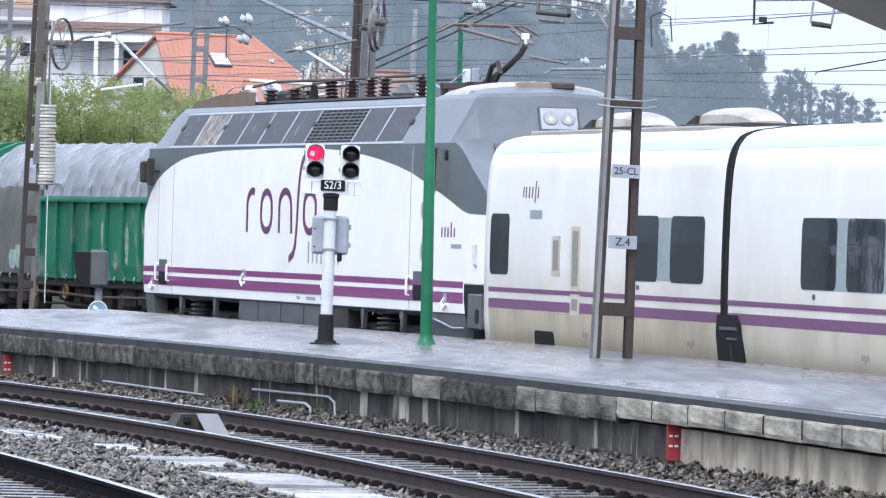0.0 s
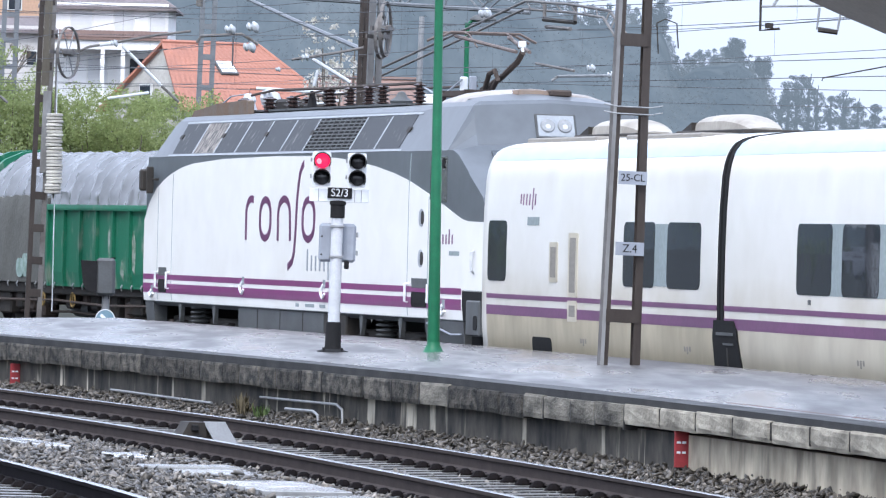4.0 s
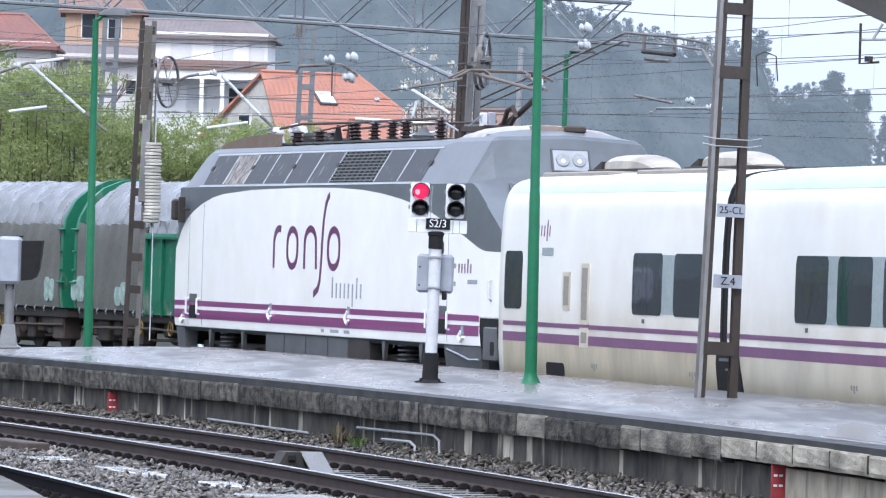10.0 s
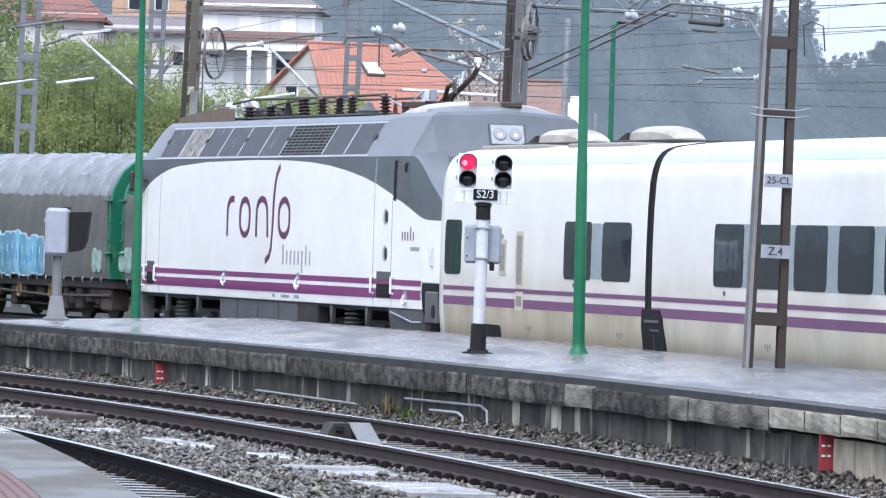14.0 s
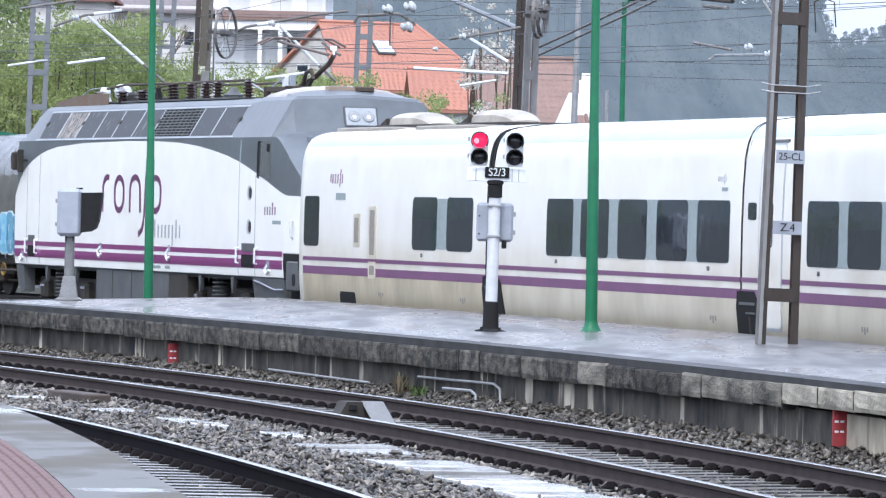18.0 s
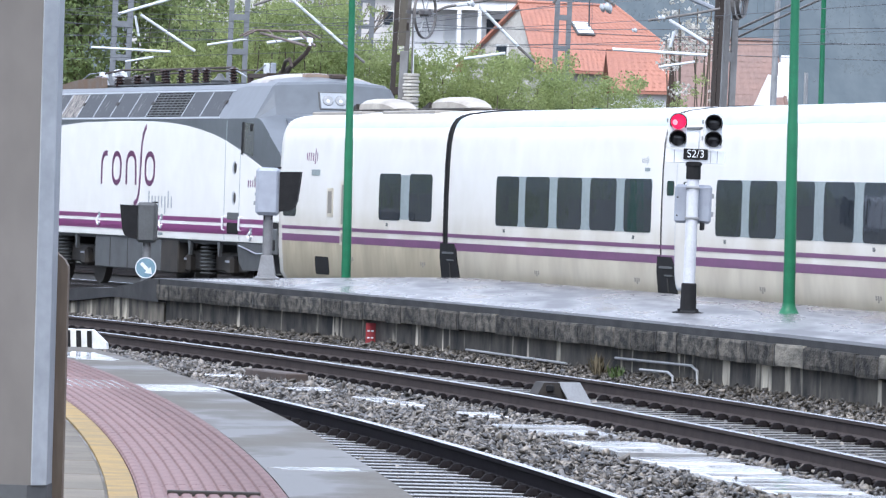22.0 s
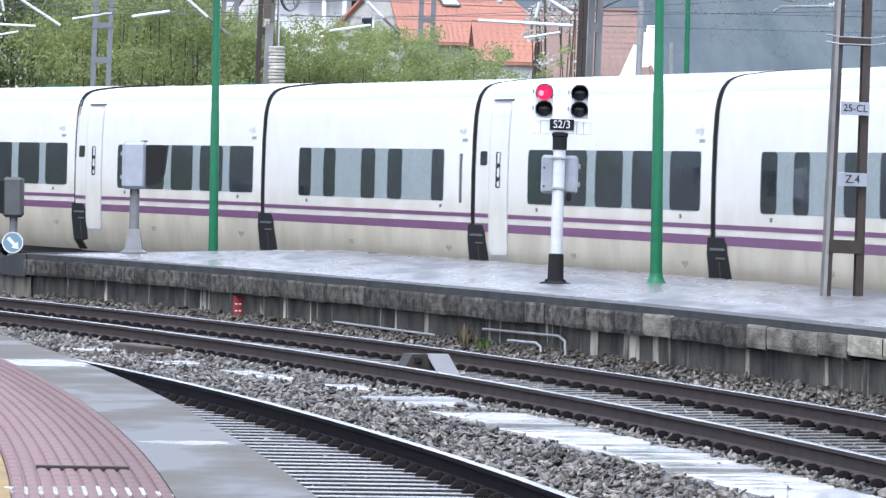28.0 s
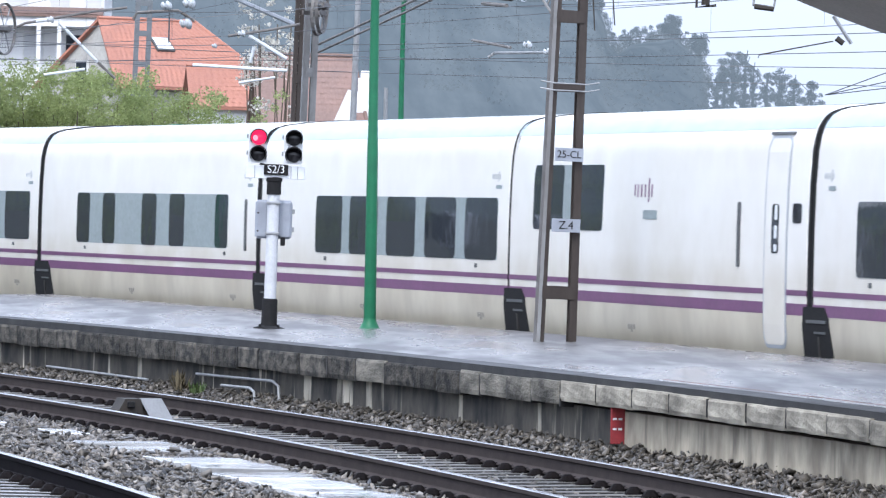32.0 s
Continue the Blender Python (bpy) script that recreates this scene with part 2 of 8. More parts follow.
M["sleeper"] = stuff_mat("wet_concrete_sleeper", (0.24, 0.236, 0.235), (0.15, 0.147, 0.145), 0.18, rough2=0.36, scale=3, fine=40, bump=0.03, spread=0.25)
M["sleeperfar"] = stuff_mat("dull_worn_concrete_sleeper", (0.135, 0.130, 0.125), (0.07, 0.067, 0.064), 0.45, rough2=0.6, scale=3, fine=40, bump=0.06, spread=0.3)
M["ballast"] = stuff_mat("grey_ballast_stone", (0.185, 0.165, 0.142), (0.036, 0.034, 0.032), 0.36, scale=7, fine=70, bump=0.35, spread=0.85, island=True, mix=0.3)
# near-black base colour holds the shade of gaps between stones and sleepers
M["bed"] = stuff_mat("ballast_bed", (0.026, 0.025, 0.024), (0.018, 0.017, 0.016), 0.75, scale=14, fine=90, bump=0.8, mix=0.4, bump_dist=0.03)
M["ground"] = stuff_mat("wet_earth_ground", (0.045, 0.047, 0.040), (0.03, 0.031, 0.026), 1.0, scale=0.3, fine=6, bump=0.3)
M["paving"] = stuff_mat("wet_asphalt_platform", (0.158, 0.150, 0.147), (0.064, 0.060, 0.060), 0.17, rough2=0.46, scale=0.9, fine=40, bump=0.02, mix=0.28, stretch=(1.6, 0.22, 1), detail=9.0)
M["concrete"] = stuff_mat("wet_concrete_paving", (0.105, 0.097, 0.083), (0.085, 0.080, 0.072), 0.80, rough2=0.40, scale=0.9, fine=40, bump=0.06, mix=0.16, spread=0.04, stretch=(1.3, 0.6, 1), detail=8.0)
M["coping"] = stuff_mat("weathered_granite_coping", (0.22, 0.203, 0.168), (0.05, 0.047, 0.04), 0.75, scale=5, fine=40, bump=0.4, mix=0.30, spread=0.25, coords="World", stretch=(1, 0.3, 0.9), detail=10.0, bump_dist=0.03)
M["copedark"] = stuff_mat("dark_weathered_coping", (0.092, 0.083, 0.069), (0.019, 0.019, 0.018), 0.85, scale=12, fine=45, bump=0.5, mix=0.24, spread=0.45, coords="World", stretch=(1, 0.35, 0.7), detail=10.0, bump_dist=0.03)
M["copdark"] = stuff_mat("wet_dark_platform_edge", (0.040, 0.039, 0.040), (0.026, 0.026, 0.027), 0.45, rough2=0.65, scale=1.5, fine=40, bump=0.2)
M["tactile"] = stuff_mat("red_ribbed_paving", (0.160, 0.074, 0.064), (0.10, 0.05, 0.044), 0.45, rough2=0.6, scale=1.6, fine=40, bump=0.06, spread=0.03, mix=0.35)
M["yellow"] = stuff_mat("worn_yellow_line_paint", (0.27, 0.175, 0.055), (0.17, 0.125, 0.06), 0.7, scale=4, fine=40, bump=0.08, mix=0.3)
M["whitepaint"] = stuff_mat("white_road_paint", (0.75, 0.75, 0.73), (0.55, 0.55, 0.53), 0.45, scale=6, fine=50)
M["pillar"] = stuff_mat("painted_concrete_pillar", (0.172, 0.160, 0.148), (0.13, 0.12, 0.11), 0.75, scale=3, fine=12, bump=0.1, mix=0.4, stretch=(1, 1, 0.5), detail=9.0)
M["canopy"] = stuff_mat("weathered_concrete_canopy", (0.50, 0.475, 0.44), (0.38, 0.36, 0.33), 0.8, scale=1.2, fine=25, bump=0.2)
M["tarp"] = stuff_mat("grey_tarpaulin", (0.135, 0.14, 0.148), (0.095, 0.098, 0.102), 0.22, scale=1.1, fine=4, bump=0.10, bump_dist=0.05, stretch=(1.2, 1, 1))
M["tarpdark"] = stuff_mat("olive_grey_tarpaulin", (0.118, 0.118, 0.108), (0.085, 0.086, 0.078), 0.6, scale=1.5, fine=12, bump=0.25, bump_dist=0.05)

M["trim"] = stuff_mat("pale_grey_trim_paint", (0.34, 0.365, 0.39), (0.26, 0.28, 0.30), 0.4, scale=3, fine=20, bump=0.0)
M["cantrail"] = stuff_mat("blue_grey_sky_sheen", (0.40, 0.50, 0.555), (0.35, 0.44, 0.49), 0.3, scale=0.8, fine=4, bump=0.0, stretch=(0.5, 1, 2))
M["weight"] = stuff_mat("pale_cast_concrete", (0.52, 0.50, 0.45), (0.36, 0.34, 0.30), 0.8, scale=6, fine=40, spread=0.2)
M["grille"] = stuff_mat("dusty_brown_grille", (0.27, 0.25, 0.22), (0.20, 0.185, 0.165), 0.55, scale=4, fine=30, bump=0.1, stretch=(1, 1, 5))
M["joint"] = stuff_mat("dark_paving_joint", (0.055, 0.053, 0.05), None, 0.6, scale=6, fine=40)
M["copeconcrete"] = stuff_mat("pale_weathered_concrete", (0.42, 0.385, 0.315), (0.115, 0.105, 0.085), 0.75, scale=5, fine=40, bump=0.4, mix=0.36, coords="World", spread=0.12, stretch=(1, 0.35, 0.6), detail=10.0, bump_dist=0.03)
M["scuff"] = stuff_mat("scraped_grey_primer", (0.30, 0.31, 0.28), (0.10, 0.17, 0.12), 0.7, scale=7, fine=40, mix=0.25, detail=10.0)


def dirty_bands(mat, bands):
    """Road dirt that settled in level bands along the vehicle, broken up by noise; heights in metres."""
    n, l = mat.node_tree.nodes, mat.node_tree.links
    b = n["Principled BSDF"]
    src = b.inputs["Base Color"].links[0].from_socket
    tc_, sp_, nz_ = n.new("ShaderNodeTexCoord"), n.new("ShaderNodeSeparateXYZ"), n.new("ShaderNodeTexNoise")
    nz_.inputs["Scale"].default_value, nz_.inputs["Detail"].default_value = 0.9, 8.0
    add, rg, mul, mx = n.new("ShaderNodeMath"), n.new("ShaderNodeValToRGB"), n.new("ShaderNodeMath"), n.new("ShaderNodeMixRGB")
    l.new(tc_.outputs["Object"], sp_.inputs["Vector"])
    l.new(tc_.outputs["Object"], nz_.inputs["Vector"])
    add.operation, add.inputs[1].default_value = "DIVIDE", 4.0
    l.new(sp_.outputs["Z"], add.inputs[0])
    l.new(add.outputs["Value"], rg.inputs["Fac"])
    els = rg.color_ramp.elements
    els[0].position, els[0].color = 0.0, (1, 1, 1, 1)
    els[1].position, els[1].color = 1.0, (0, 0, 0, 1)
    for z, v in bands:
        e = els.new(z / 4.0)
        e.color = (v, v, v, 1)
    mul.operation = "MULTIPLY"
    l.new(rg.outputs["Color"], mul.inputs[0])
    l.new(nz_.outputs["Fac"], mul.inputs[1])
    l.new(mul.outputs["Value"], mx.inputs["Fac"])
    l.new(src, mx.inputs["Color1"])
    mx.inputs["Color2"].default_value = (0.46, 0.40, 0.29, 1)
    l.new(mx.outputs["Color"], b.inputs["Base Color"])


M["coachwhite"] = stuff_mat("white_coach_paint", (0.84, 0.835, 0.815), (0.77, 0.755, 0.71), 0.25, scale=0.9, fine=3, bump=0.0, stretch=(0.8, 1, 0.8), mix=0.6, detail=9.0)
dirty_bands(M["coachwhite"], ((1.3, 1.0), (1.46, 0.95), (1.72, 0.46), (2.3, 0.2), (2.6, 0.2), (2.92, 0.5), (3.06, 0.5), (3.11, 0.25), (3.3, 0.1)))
dirty_bands(M["beige"], ((0.40, 1.0), (0.62, 0.6), (0.9, 0.38), (1.1, 0.22)))
dirty_bands(M["beigedirty"], ((0.40, 1.0), (0.7, 0.8), (0.95, 0.5), (1.1, 0.3)))
M["glass"].node_tree.nodes["Principled BSDF"].inputs["Specular IOR Level"].default_value = 0.3
M["concrete"].node_tree.nodes["Principled BSDF"].inputs["Specular IOR Level"].default_value = 0.16
M["ballast"].node_tree.nodes["Principled BSDF"].inputs["Specular IOR Level"].default_value = 0.35
M["tarp"].node_tree.nodes["Principled BSDF"].inputs["Specular IOR Level"].default_value = 0.8

# ---- plan: two families of bends ----
C1 = (-280.087, 4.966)    # tracks and platforms in front
C2 = (-405.282, -9.756)   # the train's track and those behind it
RT = 420.475              # the train's track
PZ = 0.644                # platform height over the rails


def on(c, r, y):
    """The point of the bend of radius r at that y."""
    return (c[0] + math.sqrt(r * r - (y - c[1]) ** 2), y)


def arc_frame(c, r, th, z=0.0):
    """Pose on a bend: x along it away from the eye, y towards the bend's centre, z up."""
    return Matrix.Translation((c[0] + r * math.cos(th), c[1] + r * math.sin(th), z)) @ Matrix.Rotation(th + math.pi / 2, 4, "Z")


def angle_at(c, r, y):
    return math.asin((y - c[1]) / r)


def sweep(geo, c, r, y0, y1, prof, step=1.0, rise=None, flare=None):
    """A closed profile of (outward offset, z) drawn along a bend."""
    a0, a1 = angle_at(c, r, y0), angle_at(c, r, y1)
    n = max(2, int(abs(a1 - a0) * r / step))
    loops = []
    for i in range(n + 1):
        a = a0 + (a1 - a0) * i / n
        dz = rise(a) if rise else 0.0
        fl = flare(c[1] + r * math.sin(a)) if flare else 0.0
        loops.append([(c[0] + (r + o + fl) * math.cos(a), c[1] + (r + o + fl) * math.sin(a), z + dz) for o, z in prof[:4 if flare else None]]
                     + [(c[0] + (r + o + fl * (o > -0.2)) * math.cos(a), c[1] + (r + o + fl * (o > -0.2)) * math.sin(a), z + dz) for o, z in (prof[4:] if flare else ())])
    return geo.loft(loops)


# ground sheet: level in the station, rising to the slope of the far hill
def ground_z(x, y):
    if y < 175:
        return -0.32
    return -0.32 + 5.0 * min(1, (y - 175) / 120) ** 1.3 + 0.012 * max(0, y - 300)


g = Geo()
ys = [-400, -100, 0, 40, 80, 120, 150, 170, 180, 195, 215, 240, 270, 300, 400, 600, 1000, 2500]
xs = [-2500, -800, -300, -120, -60, -30, -10, 10, 30, 60, 120, 300, 800, 2500]
g.add([(x, y, ground_z(x, y)) for y in ys for x in xs],
      [(j * len(xs) + i, j * len(xs) + i + 1, (j + 1) * len(xs) + i + 1, (j + 1) * len(xs) + i) for j in range(len(ys) - 1) for i in range(len(xs) - 1)])
solid("ground", g, M["ground"], "wet earth and grass ground that rises towards the hills", "ground", kind="structure")

# ballast bed under the front tracks
g = Geo()
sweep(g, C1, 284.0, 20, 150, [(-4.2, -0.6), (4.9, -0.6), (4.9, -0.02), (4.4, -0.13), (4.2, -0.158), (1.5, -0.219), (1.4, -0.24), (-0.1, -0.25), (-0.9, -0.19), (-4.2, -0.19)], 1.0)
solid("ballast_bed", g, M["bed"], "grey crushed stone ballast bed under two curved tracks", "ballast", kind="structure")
g = Geo()
sweep(g, C2, RT, 40, 330, [(-1.9, -0.6), (14.0, -0.6), (14.0, -0.2), (-1.9, -0.2)], 3.0)
solid("ballast_bed", g, M["bed"], "dark ballast bed under the tracks behind the platform", "ballast", kind="structure")

# rails
RAILP = [(-0.075, -0.17), (0.075, -0.17), (0.075, -0.155), (0.012, -0.13), (0.012, -0.045), (0.036, -0.035), (0.036, -0.004), (-0.036, -0.004), (-0.036, -0.035), (-0.012, -0.045), (-0.012, -0.13), (-0.075, -0.155)]
HEADP = [(-0.034, -0.004), (0.034, -0.004), (0.030, 0.0), (-0.030, 0.0)]


def rail(c, r, y0, y1, z, label, step=1.2, side="rail"):
    ob = thing("rail", Matrix.Identity(4), label, "rail", "running rails", "structure")
    gg, hh = Geo(), Geo()
    sweep(gg, c, r, y0, y1, [(o, q + z) for o, q in RAILP], step)
    sweep(hh, c, r, y0, y1, [(o, q + z) for o, q in HEADP], step)
    part("web_and_foot", gg, M[side], ob)
    part("rail_head", hh, M["railtop"], ob, "polished wet steel running surface")


# the near track's rails get darker sides than the far track's
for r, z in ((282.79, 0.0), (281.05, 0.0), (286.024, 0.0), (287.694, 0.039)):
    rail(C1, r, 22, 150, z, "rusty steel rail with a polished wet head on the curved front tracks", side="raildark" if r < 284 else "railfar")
for r in (RT - 0.834, RT + 0.834, 429.4 - 0.834, 429.4 + 0.834):
    rail(C2, r, 45, 320, 0.0, "rusty steel rail on the tracks behind the platform", 3.0)

# ---- far platform ----
FE = 288.683     # its front edge, on the first bend
BE = 418.77      # its back edge, on the second bend
Y0, Y1 = 30.0, 100.6


def strip(geo, y0, y1, f0, f1, z0, z1, n, lift=0.0):
    """A slab between two lines f0(y) and f1(y); the back may lie higher."""
    loops = []
    for i in range(n + 1):
        y = y0 + (y1 - y0) * i / n
        a, b = f0(y), f1(y)
        loops.append([(a, y, z0(y)), (b, y, z0(y)), (b, y, z1(y) + lift), (a, y, z1(y))])
    return geo.loft(loops)


front = lambda o: (lambda y: on(C1, FE + o, y)[0])
back = lambda o: (lambda y: on(C2, BE + o, y)[0])
flat = lambda z: (lambda y: z)
far_platform = thing("far_platform", Matrix.Identity(4), "wet asphalt island platform with a stone coping and stained wall", "platform", kind="structure")
g = Geo()
strip(g, Y0, Y1, front(0.42), back(0.0), flat(0.2), flat(PZ), 60, 0.06)
part("platform_surface", g, M["paving"], far_platform, "wet shiny grey asphalt surface")
g = Geo()
strip(g, Y0, Y1, front(0.045), front(0.417), flat(PZ - 0.235), flat(PZ - 0.002), 60)
part("edge_slab", g, M["copdark"], far_platform, "dark wet edge band")
# skewed tip of the platform and the slab that slopes down along its front
TIP = (3.4, 6.8)
g = Geo()
xa, xb, xc = front(0.42)(Y1), back(0.0)(Y1), back(0.0)(Y1 + TIP[1])
xm = front(0.03)(101.0) + TIP[0]
g.loft([[(xa, Y1, z), (xb, Y1, z + 0.06 * k), (xc, Y1 + TIP[1], z + 0.06 * k), (xm, 101.0 + TIP[1], z + 0.03 * k)] for z, k in ((0.0, 0), (PZ, 1))])
part("platform_surface", g, M["paving"], far_platform, "wet shiny grey asphalt surface of the platform tip")
SLOPE_Y = (Y1, 101.0, 102.1, 103.2, 104.9, 105.6, 108.0, 111.0)
SLOPE_TOP = (PZ - 0.002, PZ - 0.004, 0.535, 0.45, 0.415, 0.36, 0.16, -0.12)
SLOPE_LOW = (0.295, 0.295, 0.31, 0.315, 0.22, 0.19, 0.02, -0.25)


def sloping(o, tops, lows, skew):
    gg = Geo()
    loops = []
    for y, z1, z0 in zip(SLOPE_Y, tops, lows):
        x = front(o)(y)
        loops.append([(x, y, z0), (x + skew * TIP[0], y + skew * TIP[1], z0), (x + skew * TIP[0], y + skew * TIP[1], z1 + 0.03), (x, y, z1)])
    gg.loft(loops)
    return gg


part("end_ramp", sloping(0.03, SLOPE_TOP, SLOPE_LOW, 1.0), M["copdark"], far_platform, "dark slab sloping down at the platform end")
M["wall"] = stuff_mat("stained_platform_wall", (0.098, 0.088, 0.072), (0.013, 0.013, 0.014), 0.7, scale=7, fine=30, bump=0.35, mix=0.34, stretch=(1, 0.4, 0.3), detail=10.0, coords="World")
M["palerwall"] = stuff_mat("pale_streaked_wall", (0.57, 0.505, 0.39), (0.23, 0.20, 0.155), 0.75, scale=6, fine=30, bump=0.3, mix=0.36, stretch=(1, 0.3, 0.22), detail=10.0)


def run_off(mat, pale, lo, hi, share):
    """Lime streaks that ran down the wall from its joints, thick in some stretches and thin in others."""
    n, l = mat.node_tree.nodes, mat.node_tree.links
    b = n["Principled BSDF"]
    src = b.inputs["Base Color"].links[0].from_socket
    geo_ = n.new("ShaderNodeNewGeometry")

    def layer(stretch, scale, detail, p0, p1):
        mp, nz, rp = n.new("ShaderNodeMapping"), n.new("ShaderNodeTexNoise"), n.new("ShaderNodeMapRange")
        mp.inputs["Scale"].default_value = stretch
        nz.inputs["Scale"].default_value, nz.inputs["Detail"].default_value = scale, detail
        rp.inputs["From Min"].default_value, rp.inputs["From Max"].default_value = p0, p1
        l.new(geo_.outputs["Position"], mp.inputs["Vector"])
        l.new(mp.outputs["Vector"], nz.inputs["Vector"])
        l.new(nz.outputs["Fac"], rp.inputs["Value"])
        return rp.outputs["Result"]

    streak = layer((0.2, 1, 0.10), 2.6, 5.0, lo, hi)
    where = layer((0.2, 1, 0.3), 0.30, 3.0, 0.36, 0.52)
    broken = layer((0.5, 1, 0.6), 3.5, 8.0, 0.30, 0.62)
    f = streak
    for other in (where, broken):
        mu = n.new("ShaderNodeMath")
        mu.operation = "MULTIPLY"
        l.new(f, mu.inputs[0])
        l.new(other, mu.inputs[1])
        f = mu.outputs["Value"]
    k = n.new("ShaderNodeMath")
    k.operation, k.inputs[1].default_value = "MULTIPLY", share
    l.new(f, k.inputs[0])
    mx = n.new("ShaderNodeMixRGB")
    l.new(k.outputs["Value"], mx.inputs["Fac"])
    l.new(src, mx.inputs["Color1"])
    mx.inputs["Color2"].default_value = (*pale, 1)
    l.new(mx.outputs["Color"], b.inputs["Base Color"])


M["endwall"] = stuff_mat("stained_concrete_end_wall", (0.17, 0.152, 0.122), (0.030, 0.029, 0.027), 0.75, scale=7, fine=30, bump=0.35, mix=0.34, stretch=(1, 0.5, 0.25), detail=10.0, coords="World")
run_off(M["endwall"], (0.52, 0.475, 0.38), 0.55, 0.62, 1.0)
run_off(M["wall"], (0.56, 0.51, 0.41), 0.585, 0.612, 1.0)
run_off(M["palerwall"], (0.05, 0.046, 0.04), 0.54, 0.62, 0.7)
g = Geo()
strip(g, 60.6, Y1, front(0.14), front(0.40), flat(-0.4), flat(PZ - 0.285), 40)
part("retaining_wall", g, M["wall"], far_platform, "dark damp concrete wall with pale run-off streaks")
g = Geo()
strip(g, Y0, 60.597, front(0.14), front(0.40), flat(-0.4), flat(PZ - 0.285), 30)
part("retaining_wall", g, M["palerwall"], far_platform, "paler streaked concrete wall")

part("retaining_wall", sloping(0.11, [z - 0.002 for z in SLOPE_LOW], [-0.6] * 8, 0.9), M["endwall"], far_platform, "stained pale wall under the end ramp")

# ---- near platform ----
NE = 280.1
near_platform = thing("near_platform", Matrix.Identity(4), "wet concrete platform with red ribbed strip and yellow line", "platform", kind="structure")
g = Geo()
sweep(g, C1, NE, -14, 58.5, [(-0.25, -0.4), (-0.02, -0.4), (-0.02, PZ - 0.12), (0.0, PZ - 0.12), (0.0, PZ - 0.02), (-0.01, PZ), (-0.55, PZ), (-0.55, 0.3), (-0.25, 0.3)], 1.0, flare=lambda y: 0.0085 * max(0.0, 36.0 - y))
part("edge_slab", g, M["concrete"], near_platform, "wet grey concrete edge slab")
g = Geo()
sweep(g, C1, NE, -14, 58.5, [(-12.0, 0.2), (-0.552, 0.2), (-0.552, PZ - 0.012), (-12.0, PZ - 0.012)], 1.0)
part("platform_body", g, M["concrete"], near_platform)

# ---- the train ----
def train_pose(s):
    """Pose of a vehicle whose middle is s metres along the train's track: x forwards, y to the platform."""
    return arc_frame(C2, RT, s / RT, 0.0018 * max(0.0, s - 122))


# half of the coach section: (half width, height)
TALGO = [(1.30, 0.36), (1.42, 0.55), (1.465, 1.0), (1.475, 1.5), (1.475, 2.0), (1.465, 2.5), (1.445, 2.85), (1.42, 3.0), (1.39, 3.10), (1.355, 3.17), (1.30, 3.24), (1.22, 3.29), (1.10, 3.325), (0.75, 3.375), (0.35, 3.41), (0.0, 3.42)]


def half_at(prof, z):
    for (y0, z0), (y1, z1) in zip(prof, prof[1:]):
        if z0 <= z <= z1:
            return y0 + (y1 - y0) * (z - z0) / max(1e-6, z1 - z0)
    return prof[0][0] if z < prof[0][1] else prof[-1][0]


def ring_of(prof, grow=0.0):
    right = [(y + grow, z) for y, z in prof]
    return right + [(-y, z) for y, z in right[::-1] if y > 1e-6 + grow]


def side_band(geo, prof, x0, x1, z0, z1, proud=0.005, side=1, inner=0.01, xs=1):
    """A thin shell on the side between two heights."""
    zs = [z0] + [z for _, z in prof if z0 + 0.01 < z < z1 - 0.01] + [z1]
    out = [(half_at(prof, z) + proud, z) for z in zs]
    inn = [(half_at(prof, z) - inner, z) for z in zs][::-1]
    loop = out + inn
    return geo.loft([[(x0 + (x1 - x0) * i / xs, side * y, z) for y, z in loop] for i in range(xs + 1)])


def side_patch(geo, prof, outline, proud=0.006, thick=0.02, side=1):
    """A plate with a convex outline in x and z that follows the side."""
    lo, hi = min(z for _, z in outline), max(z for _, z in outline)
    zs = sorted({round(z, 4) for _, z in outline} | {z for _, z in prof if lo < z < hi})
    loops = []
    n = len(outline)
    for z in zs:
        xs_ = []
        for i in range(n):
            (xa, za), (xb, zb) = outline[i], outline[(i + 1) % n]
            if abs(za - zb) < 1e-6:
                if abs(z - za) < 1e-4:
                    xs_ += [xa, xb]
            elif min(za, zb) - 1e-4 <= z <= max(za, zb) + 1e-4:
                xs_.append(xa + (xb - xa) * max(0, min(1, (z - za) / (zb - za))))
        x0, x1, y = min(xs_), max(xs_), half_at(prof, z) + proud
        loops.append([(x0, side * y, z), (x1 + 1e-4, side * y, z), (x1 + 1e-4, side * (y - thick), z), (x0, side * (y - thick), z)])
    return geo.loft(loops)


